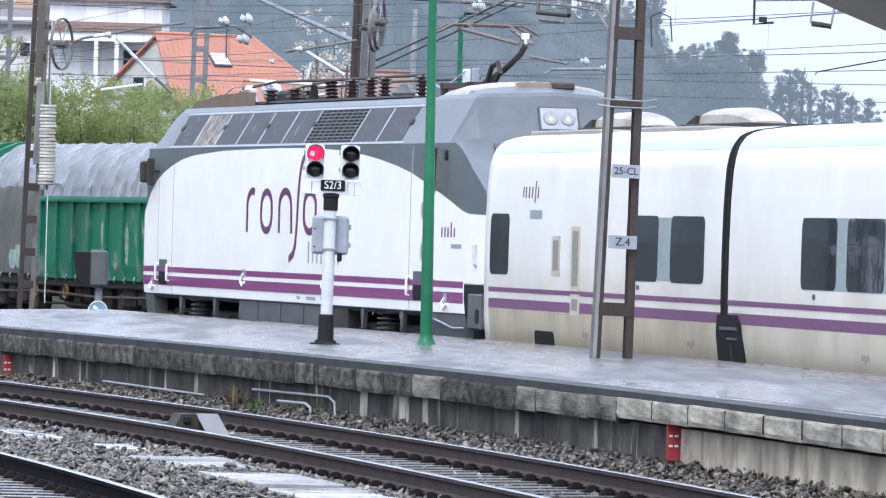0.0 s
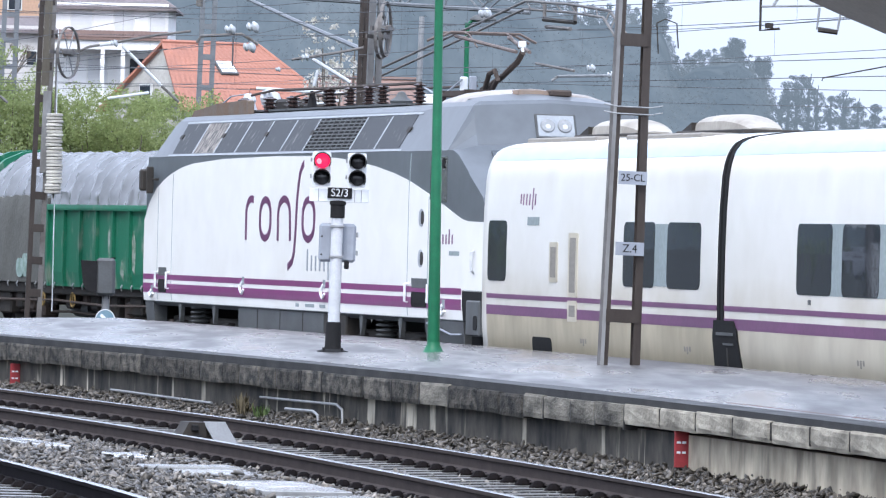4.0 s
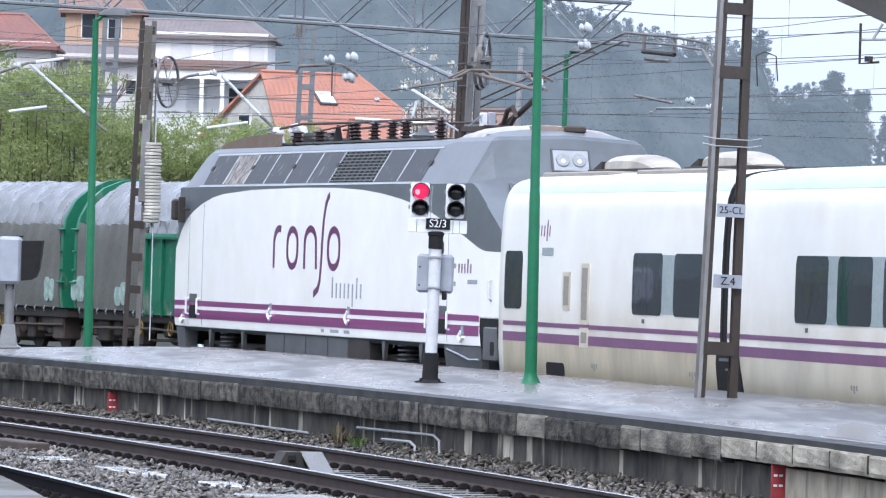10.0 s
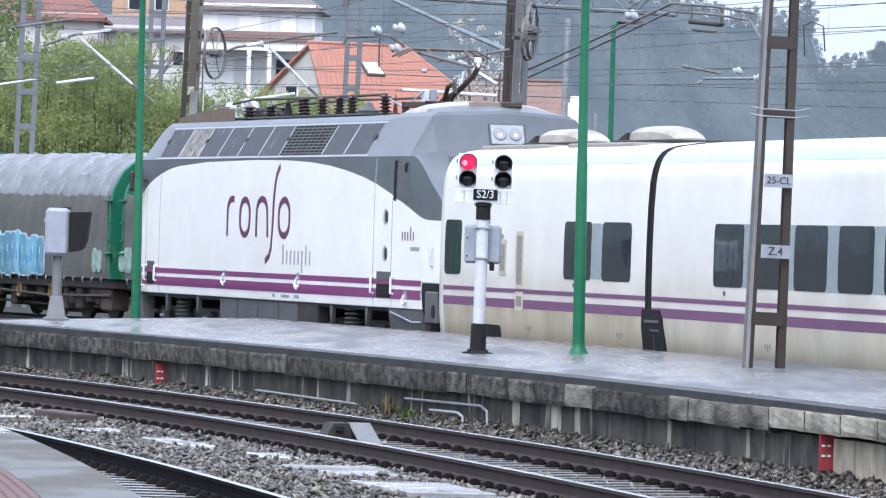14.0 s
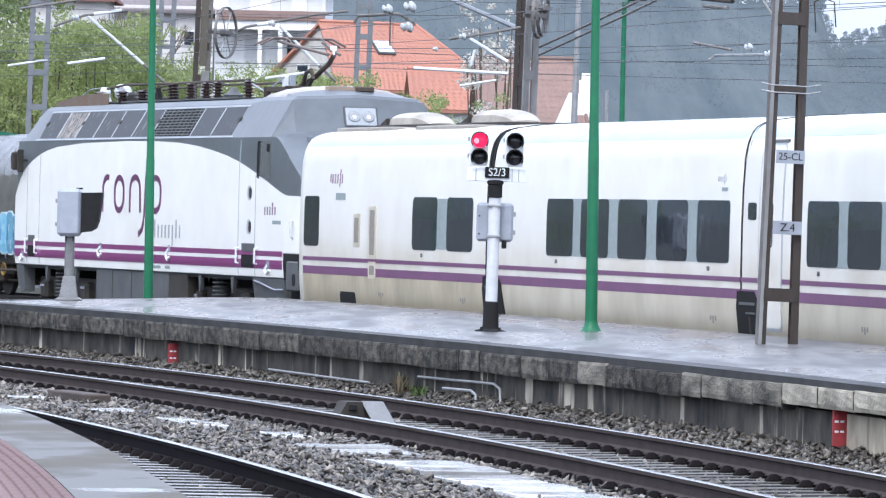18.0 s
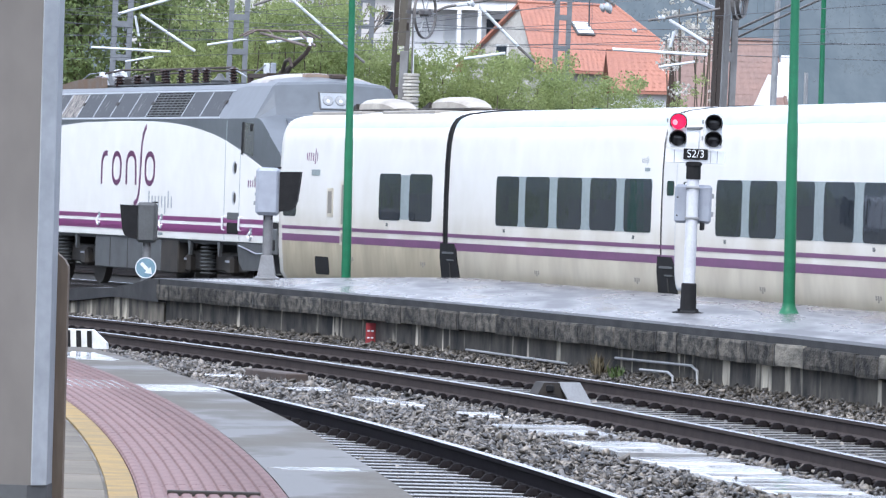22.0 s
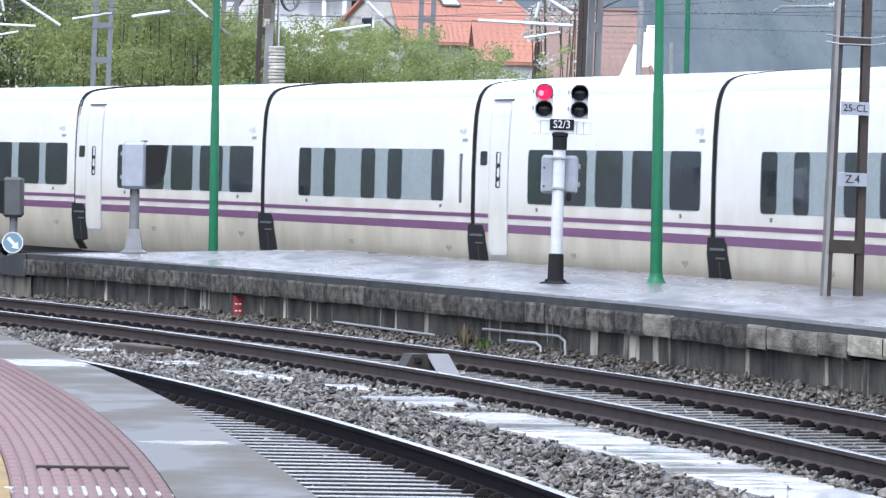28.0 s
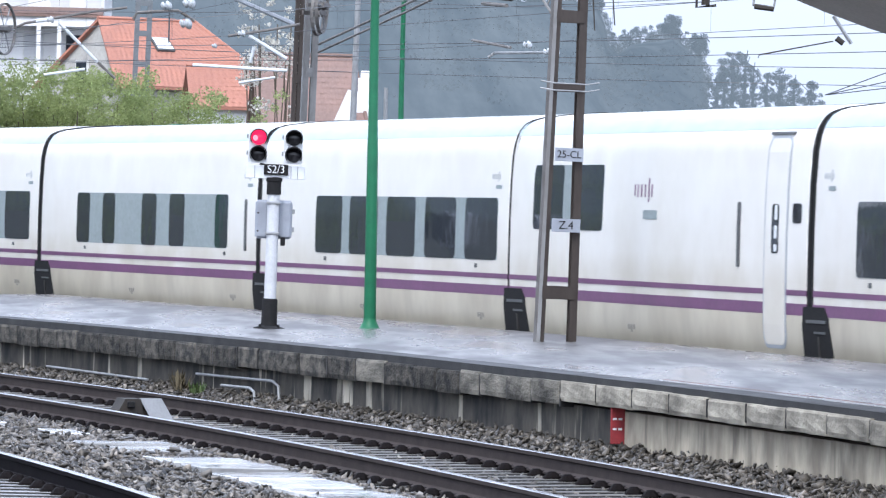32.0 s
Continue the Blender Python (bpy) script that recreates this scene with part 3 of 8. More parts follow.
def coach(index, s_front, length, windows, panels, door, bars, smallw, hole=False, pods=False, tall=False, first=False, logo=None):
    mid = s_front - length / 2
    kinds = "first coach with roof pods" if pods else "coach"
    ob = thing("passenger_coach", train_pose(mid), f"white {kinds} with purple stripes and dirty skirt", "train coach", "coaches of the train")
    h = length / 2
    X = lambda q: h + q          # q: metres behind the coach's front, negative
    g = Geo()
    ends = [(h - 0.11, -0.05), (h - 0.17, 0.0), (-h + 0.17, 0.0), (-h + 0.11, -0.05)]
    if first:
        ends = [(h + 0.36, -0.16), (h + 0.30, -0.07), (h + 0.16, -0.015), (h - 0.1, 0.0), (-h + 0.16, 0.0), (-h + 0.10, -0.05)]
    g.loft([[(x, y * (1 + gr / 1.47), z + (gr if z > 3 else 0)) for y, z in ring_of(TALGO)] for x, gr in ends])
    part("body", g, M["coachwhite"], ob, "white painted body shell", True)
    for sd in (1, -1):
        g = Geo()
        side_band(g, TALGO, -h + 0.14, h - 0.16, 0.37, 1.11, 0.004, sd)
        part("skirt", g, M["beigedirty" if first else "beige"], ob, "dirty cream lower panel", True)
        for z0, z1, nm in ((1.11, 1.235, "broad_stripe"), (1.32, 1.38, "narrow_stripe")):
            g = Geo()
            side_band(g, TALGO, -h + 0.14, h - 0.16, z0, z1, 0.006, sd)
            part(nm, g, M["mauve"], ob, "faded purple stripe")
        # the sky's reflection on the curved shoulder, laid on as a coloured band
        g = Geo()
        side_band(g, TALGO, -h + 0.17, h - (0.1 if first else 0.17), 3.10, 3.28, 0.004, sd)
        part("cantrail", g, M["cantrail"], ob, "pale blue-grey band, sky sheen of the roof shoulder in its colour", True)
    zt = 2.73 if tall else 2.325
    zb = 1.95 if tall else 1.545
    lo, hi = min(w[1] for w in windows), max(w[0] for w in windows)
    if panels:
        g = Geo()
        side_patch(g, TALGO, rounded(X(lo), X(hi), zb, zt, 0.05), 0.003)
        part("window_band", g, M["pillarglass"], ob, "grey panel band between the windows")
    for a, b in windows:
        g = Geo()
        side_patch(g, TALGO, rounded(X(b), X(a), zb, zt, 0.10), 0.007)
        w = part("window", g, M["glass"], ob, "dark tinted window")
        slim = len(windows) > 5
        if slim or (a, b) in ((windows[0], windows[-1]) if len(windows) > 3 else windows[-2:-1]):
            g = Geo()
            side_patch(g, TALGO, rounded(X(a) - 0.60, X(a) - 0.49, zb - 0.105, zb - 0.05, 0.01), 0.006, 0.012)
            part("window_label", g, M["gear"], ob)
    if door:
        a, b = door
        g = Geo()
        side_patch(g, TALGO, rounded(X(b) - 0.05, X(a) + 0.05, 0.74, 3.03, 0.15), 0.0085)
        part("door_seal", g, M["trim"], ob, "grey rubber seal round the door")
        g = Geo()
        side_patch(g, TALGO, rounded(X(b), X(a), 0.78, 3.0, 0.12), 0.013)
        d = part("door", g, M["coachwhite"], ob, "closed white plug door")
        g = Geo()
        mid_d = (a + b) / 2
        side_patch(g, TALGO, rounded(X(mid_d) - 0.13, X(mid_d) + 0.13, 1.76, 2.29, 0.05), 0.018)
        part("door_window", g, M["glass"], d)
        g = Geo()
        side_patch(g, TALGO, rounded(X(b) - 0.05, X(a) + 0.05, 3.04, 3.07, 0.01), 0.02, 0.03)
        part("door_gutter", g, M["gear"], d)
        for z0, z1 in ((2.12, 2.28), (1.92, 2.06), (1.78, 1.86)):
            g = Geo()
            side_patch(g, TALGO, rounded(X(mid_d) - 0.08, X(mid_d) + 0.02, z0, z1, 0.02), 0.021, 0.004)
            part("door_label", g, M["signalwhite"], d)
    for a, b in smallw:
        g = Geo()
        side_patch(g, TALGO, rounded(X(b), X(a), 2.09, 2.30, 0.05), 0.007)
        part("small_window", g, M["glass"], ob)
    for q, z0, z1, w in bars:
        g = Geo()
        side_patch(g, TALGO, rounded(X(q) - w / 2, X(q) + w / 2, z0, z1, w * 0.3), 0.015, 0.03)
        part("grab_rail", g, M["gear"], ob)
    # black bellows ring and wheel box at the rear joint
    g = Geo()
    g.loft([[(x, y * k, z * (1.0 if z < 3 else k)) for y, z in ring_of(TALGO)] for x, k in ((-h - 0.15, 0.985), (-h - 0.13, 1.001), (-h - 0.04, 1.003), (-h, 0.985), (-h + 0.04, 1.003), (-h + 0.13, 1.001), (-h + 0.15, 0.985))])
    part("bellows", g, M["rubber"], ob, "black rubber bellows between coaches", True)
    for sd in (1, -1):
        g = Geo()
        side_patch(g, TALGO, [(-h - 1.02, 0.37), (-h + 0.16, 0.37), (-h + 0.20, 1.0), (-h + 0.16, 1.21), (-h - 0.60, 1.21), (-h - 0.76, 1.10)], 0.035, 0.08, sd)
        wb = part("wheel_housing", g, M["rubber"], ob, "black wheel housing at the joint")
        for z0, z1, x0, x1 in ((1.04, 1.075, -0.66, 0.02), (0.93, 0.955, -0.66, -0.25)):
            g = Geo()
            side_patch(g, TALGO, [(-h + x0, z0), (-h + x1, z0), (-h + x1, z1), (-h + x0, z1)], 0.045, 0.03, sd)
            part("step_edge", g, M["gear"], wb)
        g = Geo()
        side_patch(g, TALGO, [(-h - 0.42, 0.45), (-h - 0.36, 0.45), (-h - 0.36, 0.9), (-h - 0.42, 0.9)], 0.040, 0.02, sd)
        part("cover_rib", g, M["dark"], wb)
    g = Geo()
    for yy in (0.83, -0.83):
        g = Geo()
        g.cyl((-h, yy - 0.06, 0.41), (-h, yy + 0.06, 0.41), 0.41, n=18)
        part("wheel", g, M["dark"], ob, smooth=True)
    # roof seam lines
    g = Geo()
    for yy in (0.62, -0.62):
        g.box(-h + 0.5, h - 0.5, yy - 0.02, yy + 0.02, 3.35, 3.392)
    part("roof_seam", g, M["pillarglass"], ob)
    if logo:
        q, zc, sc = logo
        for dx, z0, z1 in ((0.0, -0.062, 0.037), (0.10, -0.075, 0.037), (0.22, -0.075, 0.037), (0.34, -0.075, 0.037), (0.46, -0.118, 0.093), (0.56, -0.075, 0.037)):
            g = Geo()
            x0, x1 = X(q - dx * sc) - 0.015 * sc, X(q - dx * sc) + 0.015 * sc
            side_patch(g, TALGO, [(x0, zc + z0 * sc), (x1, zc + z0 * sc), (x1, zc + z1 * sc), (x0, zc + z1 * sc)], 0.006, 0.012)
            part("emblem_stroke", g, M["mauve" if sc > 1 else "trim"], ob)
        g = Geo()
        side_patch(g, TALGO, rounded(X(logo[0] - 0.75 * logo[2]), X(logo[0] - 0.3 * logo[2]), logo[1] - 0.27 * logo[2], logo[1] - 0.19 * logo[2], 0.01), 0.006, 0.012)
        part("emblem_caption", g, M["pillarglass"], ob)
    # lettering bars and small hatches on the skirt
    for q in (length * 0.45, length - 1.4):
        g = Geo()
        for k in range(3):
            side_patch(g, TALGO, rounded(X(-q) - 0.16 + k * 0.11, X(-q) - 0.09 + k * 0.11, 0.82 - 0.03 * (k % 2), 0.88, 0.01), 0.006, 0.012)
        part("skirt_label", g, M["grille"], ob)
    if hole:
        g = Geo()
        side_patch(g, TALGO, rounded(X(-8.95), X(-8.10), zb + 0.02, zt - 0.02, 0.03), 0.004)
        part("window_pillar", g, M["pillarglass"], ob, "pale grey panel between two windows")
        g = Geo()
        side_patch(g, TALGO, rounded(X(-3.45), X(-2.48), 0.55, 0.86, 0.08), 0.007)
        part("coupling_recess", g, M["rubber"], ob)
        for q, z0, z1, w, mat in ((-3.55, 1.56, 2.06, 0.40, "beige"), (-4.5, 1.38, 2.18, 0.44, "beige"), (-4.5, 1.08, 1.34, 0.44, "beige")):
            g = Geo()
            side_patch(g, TALGO, rounded(X(q) - w / 2, X(q) + w / 2, z0, z1, 0.02), 0.010)
            v = part("ventilation_grille", g, M[mat], ob, "dusty ventilation grille")
            g = Geo()
            side_patch(g, TALGO, rounded(X(q) - w * 0.32, X(q) + w * 0.32, z0 + 0.06, z1 - 0.06, 0.01), 0.013, 0.01)
            part("grille_mesh", g, M["grille"], v)
    if pods:
        for x0, x1 in ((-0.9, -3.4), (-5.75, -8.2)):
            g = Geo()
            n = 9
            loops = []
            for i in range(n + 1):
                u = i / n
                x = X(x0 + (x1 - x0) * u)
                k = max(0.10, math.sin(math.pi * min(1, u * 3.0 + 0.12) / 2) ** 0.6 * math.sin(math.pi * min(1, (1 - u) * 2.4 + 0.06) / 2) ** 0.6)
                loops.append([(x, 0.12 + 0.30 * math.cos(a) * (0.6 + 0.4 * k), 3.43 + 0.225 * k * math.sin(a) ** 0.45) for a in [math.pi * j / 10 for j in range(11)]])
            g.loft(loops)
            p = part("roof_pod", g, M["pod"], ob, "dirty cream rounded roof pod", True)
            g = Geo()
            g.loft([[(X(x0) - 0.32, 0.44, 3.42), (X(x0) - 0.32, -0.2, 3.42), (X(x0) - 0.32, -0.2, 3.56), (X(x0) - 0.32, 0.44, 3.56)], [(X(x0) + 0.26, 0.40, 3.42), (X(x0) + 0.26, -0.15, 3.42), (X(x0) + 0.26, -0.15, 3.46), (X(x0) + 0.26, 0.40, 3.46)]])
            part("pod_intake", g, M["dark"], p, "dark sloping intake grille")
            g = Geo()
            g.box(X(x1) - 0.35, X(x0) + 0.16, -0.3, 0.50, 3.36, 3.455, b=0.01)
            part("pod_seal", g, M["dark"], p)
            g = Geo()
            g.box(X(x1) - 0.15, X(x0) + 0.75, -0.35, 0.97, 3.29, 3.405, b=0.02)
            part("pod_tray", g, M["grille"], p, "dusty grey-brown tray under the pod")
    return ob


M["pod"] = stuff_mat("dirty_cream_roof_pod", (0.43, 0.40, 0.35), (0.22, 0.195, 0.165), 0.5, scale=1.6, fine=16, mix=0.4)
FIVE = [(-3.33, -4.76), (-5.18, -6.64), (-7.12, -8.57), (-9.06, -10.55), (-11.0, -12.5)]
SLIM = [(-2.49, -3.30), (-4.12, -4.88), (-6.52, -7.38), (-8.15, -9.02), (-10.76, -11.46)]
L = 13.14
JOINT = [87.93 - L * k + (0.17 if k in (6, 7) else -0.2 if k == 0 else 0) for k in range(9)]
CARS = []
CARS.append(coach(1, 98.80, 11.07, [(-0.20, -1.15), (-6.85, -8.25), (-8.80, -10.22)], False, None, [], [], hole=True, pods=True, first=True, logo=(-1.8, 2.62, 1.3)))
CARS.append(coach(2, JOINT[0], L, FIVE, True, None, [], [], logo=(-11.9, 2.60, 0.6)))
CARS.append(coach(3, JOINT[1], L, FIVE, True, (-1.06, -2.12), [], [(-0.45, -0.86)], logo=(-12.2, 2.60, 0.6)))
CARS.append(coach(4, JOINT[2], L, SLIM, True, None, [(-12.44, 1.52, 2.26, 0.10)], [], logo=(-12.3, 2.60, 0.6)))
CARS.append(coach(5, JOINT[3], L, FIVE, True, (-1.06, -2.12), [], [(-0.45, -0.86)], logo=(-12.2, 2.60, 0.6)))
CARS.append(coach(6, JOINT[4], L, SLIM, True, None, [(-12.44, 1.52, 2.26, 0.10)], [], logo=(-12.3, 2.60, 0.6)))
CARS.append(coach(7, JOINT[5], L, FIVE, True, None, [], [], logo=(-12.2, 2.60, 0.6)))
CARS.append(coach(8, JOINT[6], L, [(-1.30, -2.72), (-3.16, -4.58)], True, (-11.43, -12.2), [(-10.38, 1.60, 2.31, 0.10)], [(-12.42, -12.75)], tall=True, logo=(-6.0, 2.45, 1.3)))
CARS.append(coach(9, JOINT[7], L, [(a + 1.47, b + 1.47) for a, b in FIVE], True, None, [], [], logo=(-0.5, 2.60, 0.6)))
CAR_MID = [98.80 - 11.07 / 2] + [j - L / 2 for j in JOINT[:8]]
LOCO_MID = 118.4 - 9.65

# ---- the locomotive ----
LSEC = [(1.36, 0.93), (1.45, 0.99), (1.475, 1.2), (1.475, 2.6), (1.468, 3.0), (1.455, 3.255), (1.12, 3.82), (1.04, 3.885), (0.7, 3.93), (0.0, 3.95)]
CABSEC = [(1.36, 0.93), (1.45, 0.99), (1.475, 1.2), (1.475, 2.6), (1.468, 3.0), (1.455, 3.255), (1.11, 3.86), (1.01, 3.945), (0.7, 4.05), (0.0, 4.12)]
LOCO_H = 9.65
# how high either end reaches at a distance behind it: the front, and the raked rear with its upright brow
FORE = [(0.0, 2.28), (0.04, 2.62), (0.08, 3.20), (0.12, 3.27), (0.28, 3.50), (0.5, 3.72), (0.85, 3.88), (1.35, 3.95), (1.9, 3.985)]
REAR = [(0.0, 2.28), (0.05, 2.46), (0.2, 2.62), (0.9, 2.95), (1.45, 3.20), (1.70, 3.31), (1.80, 3.46), (1.90, 3.70), (1.97, 3.85), (2.03, 3.90), (2.4, 3.96), (3.0, 4.06), (3.5, 4.12)]


def loco():
    ob = thing("electric_locomotive", train_pose(LOCO_MID), "white and blue-grey electric locomotive with purple stripe, raised pantograph", "locomotive")
    h = LOCO_H
    thin = lambda d: 0.955 if d == 0 else 0.975 if d < 0.1 else 0.992 if d < 0.5 else 1.0
    full = [(-h + d, z, 0.0, thin(d)) for d, z in REAR] + [(-h + 3.75, 4.14, 0.0, 1.0), (-h + 4.35, 4.14, 1.0, 1.0)]
    full += [(h - d, z, 1.0, thin(d)) for d, z in FORE[::-1]]

    def section(x, zc, q, k, grow=0.0):
        prof = [(a[0] + (b[0] - a[0]) * q, a[1] + (b[1] - a[1]) * q) for a, b in zip(CABSEC, LSEC)]
        return [(x, y * k, min(z, zc + 0.05 * (1.475 - abs(y))) + grow) for y, z in ring_of(prof)]

    g = Geo()
    g.loft([section(*s) for s in full])
    body = part("body", g, M["grey"], ob, "blue-grey painted body shell", True)
    body.data.set_sharp_from_angle(angle=radians(13))
    # white side panel below a long curve, cut away over the coupling recess
    curve = [(-0.06, 2.26), (-0.40, 2.55), (-0.80, 2.75), (-1.25, 2.88), (-1.68, 2.97), (-2.4, 3.08), (-3.15, 3.14), (-5.0, 3.20), (-8.2, 3.225), (-10.2, 3.215), (-11.7, 3.18), (-12.8, 3.125), (-13.8, 3.05),
             (-14.8, 2.95), (-15.6, 2.84), (-16.5, 2.68), (-17.3, 2.52), (-18.0, 2.37), (-18.24, 2.33), (-18.25, 2.33), (-18.45, 2.31), (-19.25, 2.30)]
    for sd in (1, -1):
        g = Geo()
        loops = []
        for x, z in curve:
            lo = 1.0 if x > -18.245 else 1.385
            zz = [lo + (z - lo) * q for q in (0, 0.12, 0.5, 0.75, 0.82, 0.88, 0.94, 1.0)]
            o = [(h + x, sd * (half_at(LSEC, q) + 0.006), q) for q in zz]
            i = [(h + x, sd * (half_at(LSEC, q) - 0.01), q) for q in zz][::-1]
            loops.append(o + i)
        g.loft(loops)
        part("side_panel", g, M["white"], ob, "white painted side panel under a sweeping curve", True)
        for z0, z1, nm in ((1.13, 1.275, "broad_stripe"), (1.335, 1.42, "narrow_stripe")):
            g = Geo()
            side_band(g, LSEC, h - 18.22, h - 0.08, z0, z1, 0.010, sd)
            part(nm, g, M["purple"], ob, "purple stripe")
        # sloping band of panels over the side
        cuts = (-1.62, -2.95, -4.30, -5.60, -6.92, -8.30, -9.61, -12.22, -13.53, -14.84)
        for k, (a, b) in enumerate(zip(cuts, cuts[1:])):
            if k == 6:
                continue
            g = Geo()
            side_patch(g, LSEC, [(h + a - 0.03, 3.30), (h + b + 0.03, 3.30), (h + b + 0.03, 3.765), (h + a - 0.03 + (0.12 if k == 0 else 0), 3.765)], 0.006, 0.02, sd)
            part("roof_side_panel", g, M["panelworn" if k == 1 else "panel"], ob, "badly chipped dark grey panel" if k == 1 else "chipped dark grey panel")
        for x in cuts[1:-1]:
            g = Geo()
            side_patch(g, LSEC, [(h + x + 0.03, 3.30), (h + x - 0.03, 3.30), (h + x - 0.03, 3.765), (h + x + 0.03, 3.765)], 0.010, 0.02, sd)
            part("panel_trim", g, M["trim"], ob, "pale strip between the roof side panels")
        for z in (3.262, 3.775):
            g = Geo()
            side_patch(g, LSEC, [(h - 1.45, z), (h - 15.0, z), (h - 15.0, z + 0.026), (h - 1.45, z + 0.026)], 0.009, 0.02, sd)
            part("panel_trim", g, M["trim"], ob, "pale strip along the roof side panels")
        for x in (-1.66, -4.30, -6.92, -9.60, -14.80):
            g = Geo()
            side_patch(g, LSEC, rounded(h + x - 0.09, h + x + 0.09, 3.53, 3.60, 0.03), 0.022, 0.03, sd)
            part("panel_latch", g, M["dark"], ob)
        g = Geo()
        side_patch(g, LSEC, [(h - 9.64, 3.30), (h - 12.19, 3.30), (h - 12.19, 3.765), (h - 9.64, 3.765)], 0.004, 0.02, sd)
        gr = part("air_grille", g, M["rubber"], ob, "black air intake grille")
        for k in range(9):
            z = 3.318 + k * 0.05
            g = Geo()
            side_patch(g, LSEC, [(h - 9.64, z), (h - 12.19, z), (h - 12.19, z + 0.018), (h - 9.64, z + 0.018)], 0.018, 0.02, sd)
            part("slat", g, M["gear"], gr)
        for k in range(8):
            g = Geo()
            xa = h - 9.9 - k * 0.30
            side_patch(g, LSEC, [(xa, 3.305), (xa - 0.02, 3.305), (xa - 0.02, 3.76), (xa, 3.76)], 0.022, 0.02, sd)
            part("slat", g, M["gear"], gr)
        # cab doors with rails, recesses, steps and the rear cab window
        for xx, z1 in ((-15.55, 3.22), (-16.56, 2.64), (-0.98, 2.78), (-1.92, 2.98)):
            g = Geo()
            side_patch(g, LSEC, [(h + xx, 1.02), (h + xx - 0.022, 1.02), (h + xx - 0.022, z1), (h + xx, z1)], 0.009, 0.02, sd)
            part("door_seam", g, M["pillarglass"], ob)
        for xx in (-1.07, -1.80, -15.62, -16.74):
            g = Geo()
            g.tube([(h + xx, sd * 1.47, 1.20), (h + xx, sd * 1.53, 1.21), (h + xx, sd * 1.53, 1.45), (h + xx, sd * 1.47, 1.46)], 0.019, 6)
            part("handrail", g, M["signalwhite"], ob, "white handrail")
        for xa, xb in ((-1.12, -1.62), (-15.80, -16.56)):
            g = Geo()
            side_patch(g, LSEC, rounded(h + xb, h + xa, 1.14, 1.345, 0.05), 0.016, 0.04, sd)
            part("step_recess", g, M["rubber"], ob)
            g = Geo()
            side_patch(g, LSEC, rounded(h + xb, h + xa, 1.40, 1.53, 0.02), 0.014, 0.04, sd)
            part("step_plate", g, M["gear"], ob)
        for zz in (1.80, 2.35):
            g = Geo()
            side_patch(g, LSEC, rounded(h - 16.34, h - 16.08, zz - 0.12, zz + 0.12, 0.11), 0.009, 0.02, sd)
            fs = part("footstep", g, M["trim"], ob)
            g = Geo()
            side_patch(g, LSEC, rounded(h - 16.34, h - 16.20, zz - 0.09, zz + 0.09, 0.06), 0.013, 0.02, sd)
            part("step_hollow", g, M["dark"], fs)
        g = Geo()
        side_patch(g, LSEC, [(h - 16.62, 2.60), (h - 16.76, 2.58), (h - 16.76, 3.19), (h - 16.60, 3.19)], 0.012, 0.03, sd)
        part("window_seal", g, M["rubber"], ob, "black window seal")
        g = Geo()
        side_patch(g, LSEC, [(h - 16.76, 2.62), (h - 17.42, 2.56), (h - 17.36, 3.17), (h - 16.76, 3.17)], 0.008, 0.02, sd)
        cw = part("cab_window", g, M["cabglass"], ob, "cab side window, grey reflection put into its colour")
        g = Geo()
        side_patch(g, LSEC, rounded(h - 17.30, h - 17.18, 3.02, 3.15, 0.03), 0.02, 0.02, sd)
        part("window_catch", g, M["rubber"], cw)
        g = Geo()
        g.tube([(h - 18.78, sd * 1.47, 1.92), (h - 18.86, sd * 1.54, 1.90), (h - 18.88, sd * 1.54, 1.66), (h - 18.80, sd * 1.47, 1.62)], 0.018, 6)
        part("handrail", g, M["silver"], ob, "curved grey handrail")
        xm = -0.46
        g = Geo()
        g.box(h + xm - 0.12, h + xm + 0.06, sd * 1.62 - 0.09, sd * 1.62 + 0.05, 2.72, 3.06, b=0.03)
        g.box(h + xm - 0.42, h + xm - 0.36, sd * 1.60 - 0.06, sd * 1.60 + 0.05, 2.68, 3.10, b=0.02)
        g.tube([(h + xm - 0.46, sd * 1.40, 2.9), (h + xm - 0.46, sd * 1.56, 2.9), (h + xm, sd * 1.56, 2.9)], 0.018, 6)
        g.tube([(h + xm - 0.1, sd * 1.45, 2.85), (h + xm, sd * 1.62, 2.85)], 0.02, 6)
        part("mirror", g, M["dark"], ob, "dark folding mirror")
        # lashing hooks on the stripe
        for xx, z0, z1 in ((-6.45, 1.19, 1.37), (-11.14, 1.19, 1.38), (-17.34, 1.05, 1.19), (-0.64, 1.06, 1.17)):
            g = Geo()
            g.tube([(h + xx, sd * 1.48, z1), (h + xx + 0.05, sd * 1.505, z1 - 0.07), (h + xx + 0.05, sd * 1.505, z0 + 0.06), (h + xx - 0.06, sd * 1.505, z0), (h + xx - 0.12, sd * 1.49, z0 + 0.06)], 0.024, 6)
            part("hook", g, M["signalwhite"], ob, "white lifting hook")
            g = Geo()
            side_patch(g, LSEC, rounded(h + xx - 0.12, h + xx + 0.02, z1 - 0.05, z1 + 0.07, 0.02), 0.0125, 0.02, sd)
            part("hook_plate", g, M["pillarglass"], ob)
        # small marks along the lower edge
        for xx, w in ((-9.55, 0.18), (-10.1, 0.5), (-10.9, 0.32)):
            g = Geo()
            side_patch(g, LSEC, rounded(h + xx - w, h + xx, 1.045, 1.095, 0.01), 0.008, 0.012, sd)
            part("edge_mark", g, M["pillarglass"], ob, "faded lettering bar")
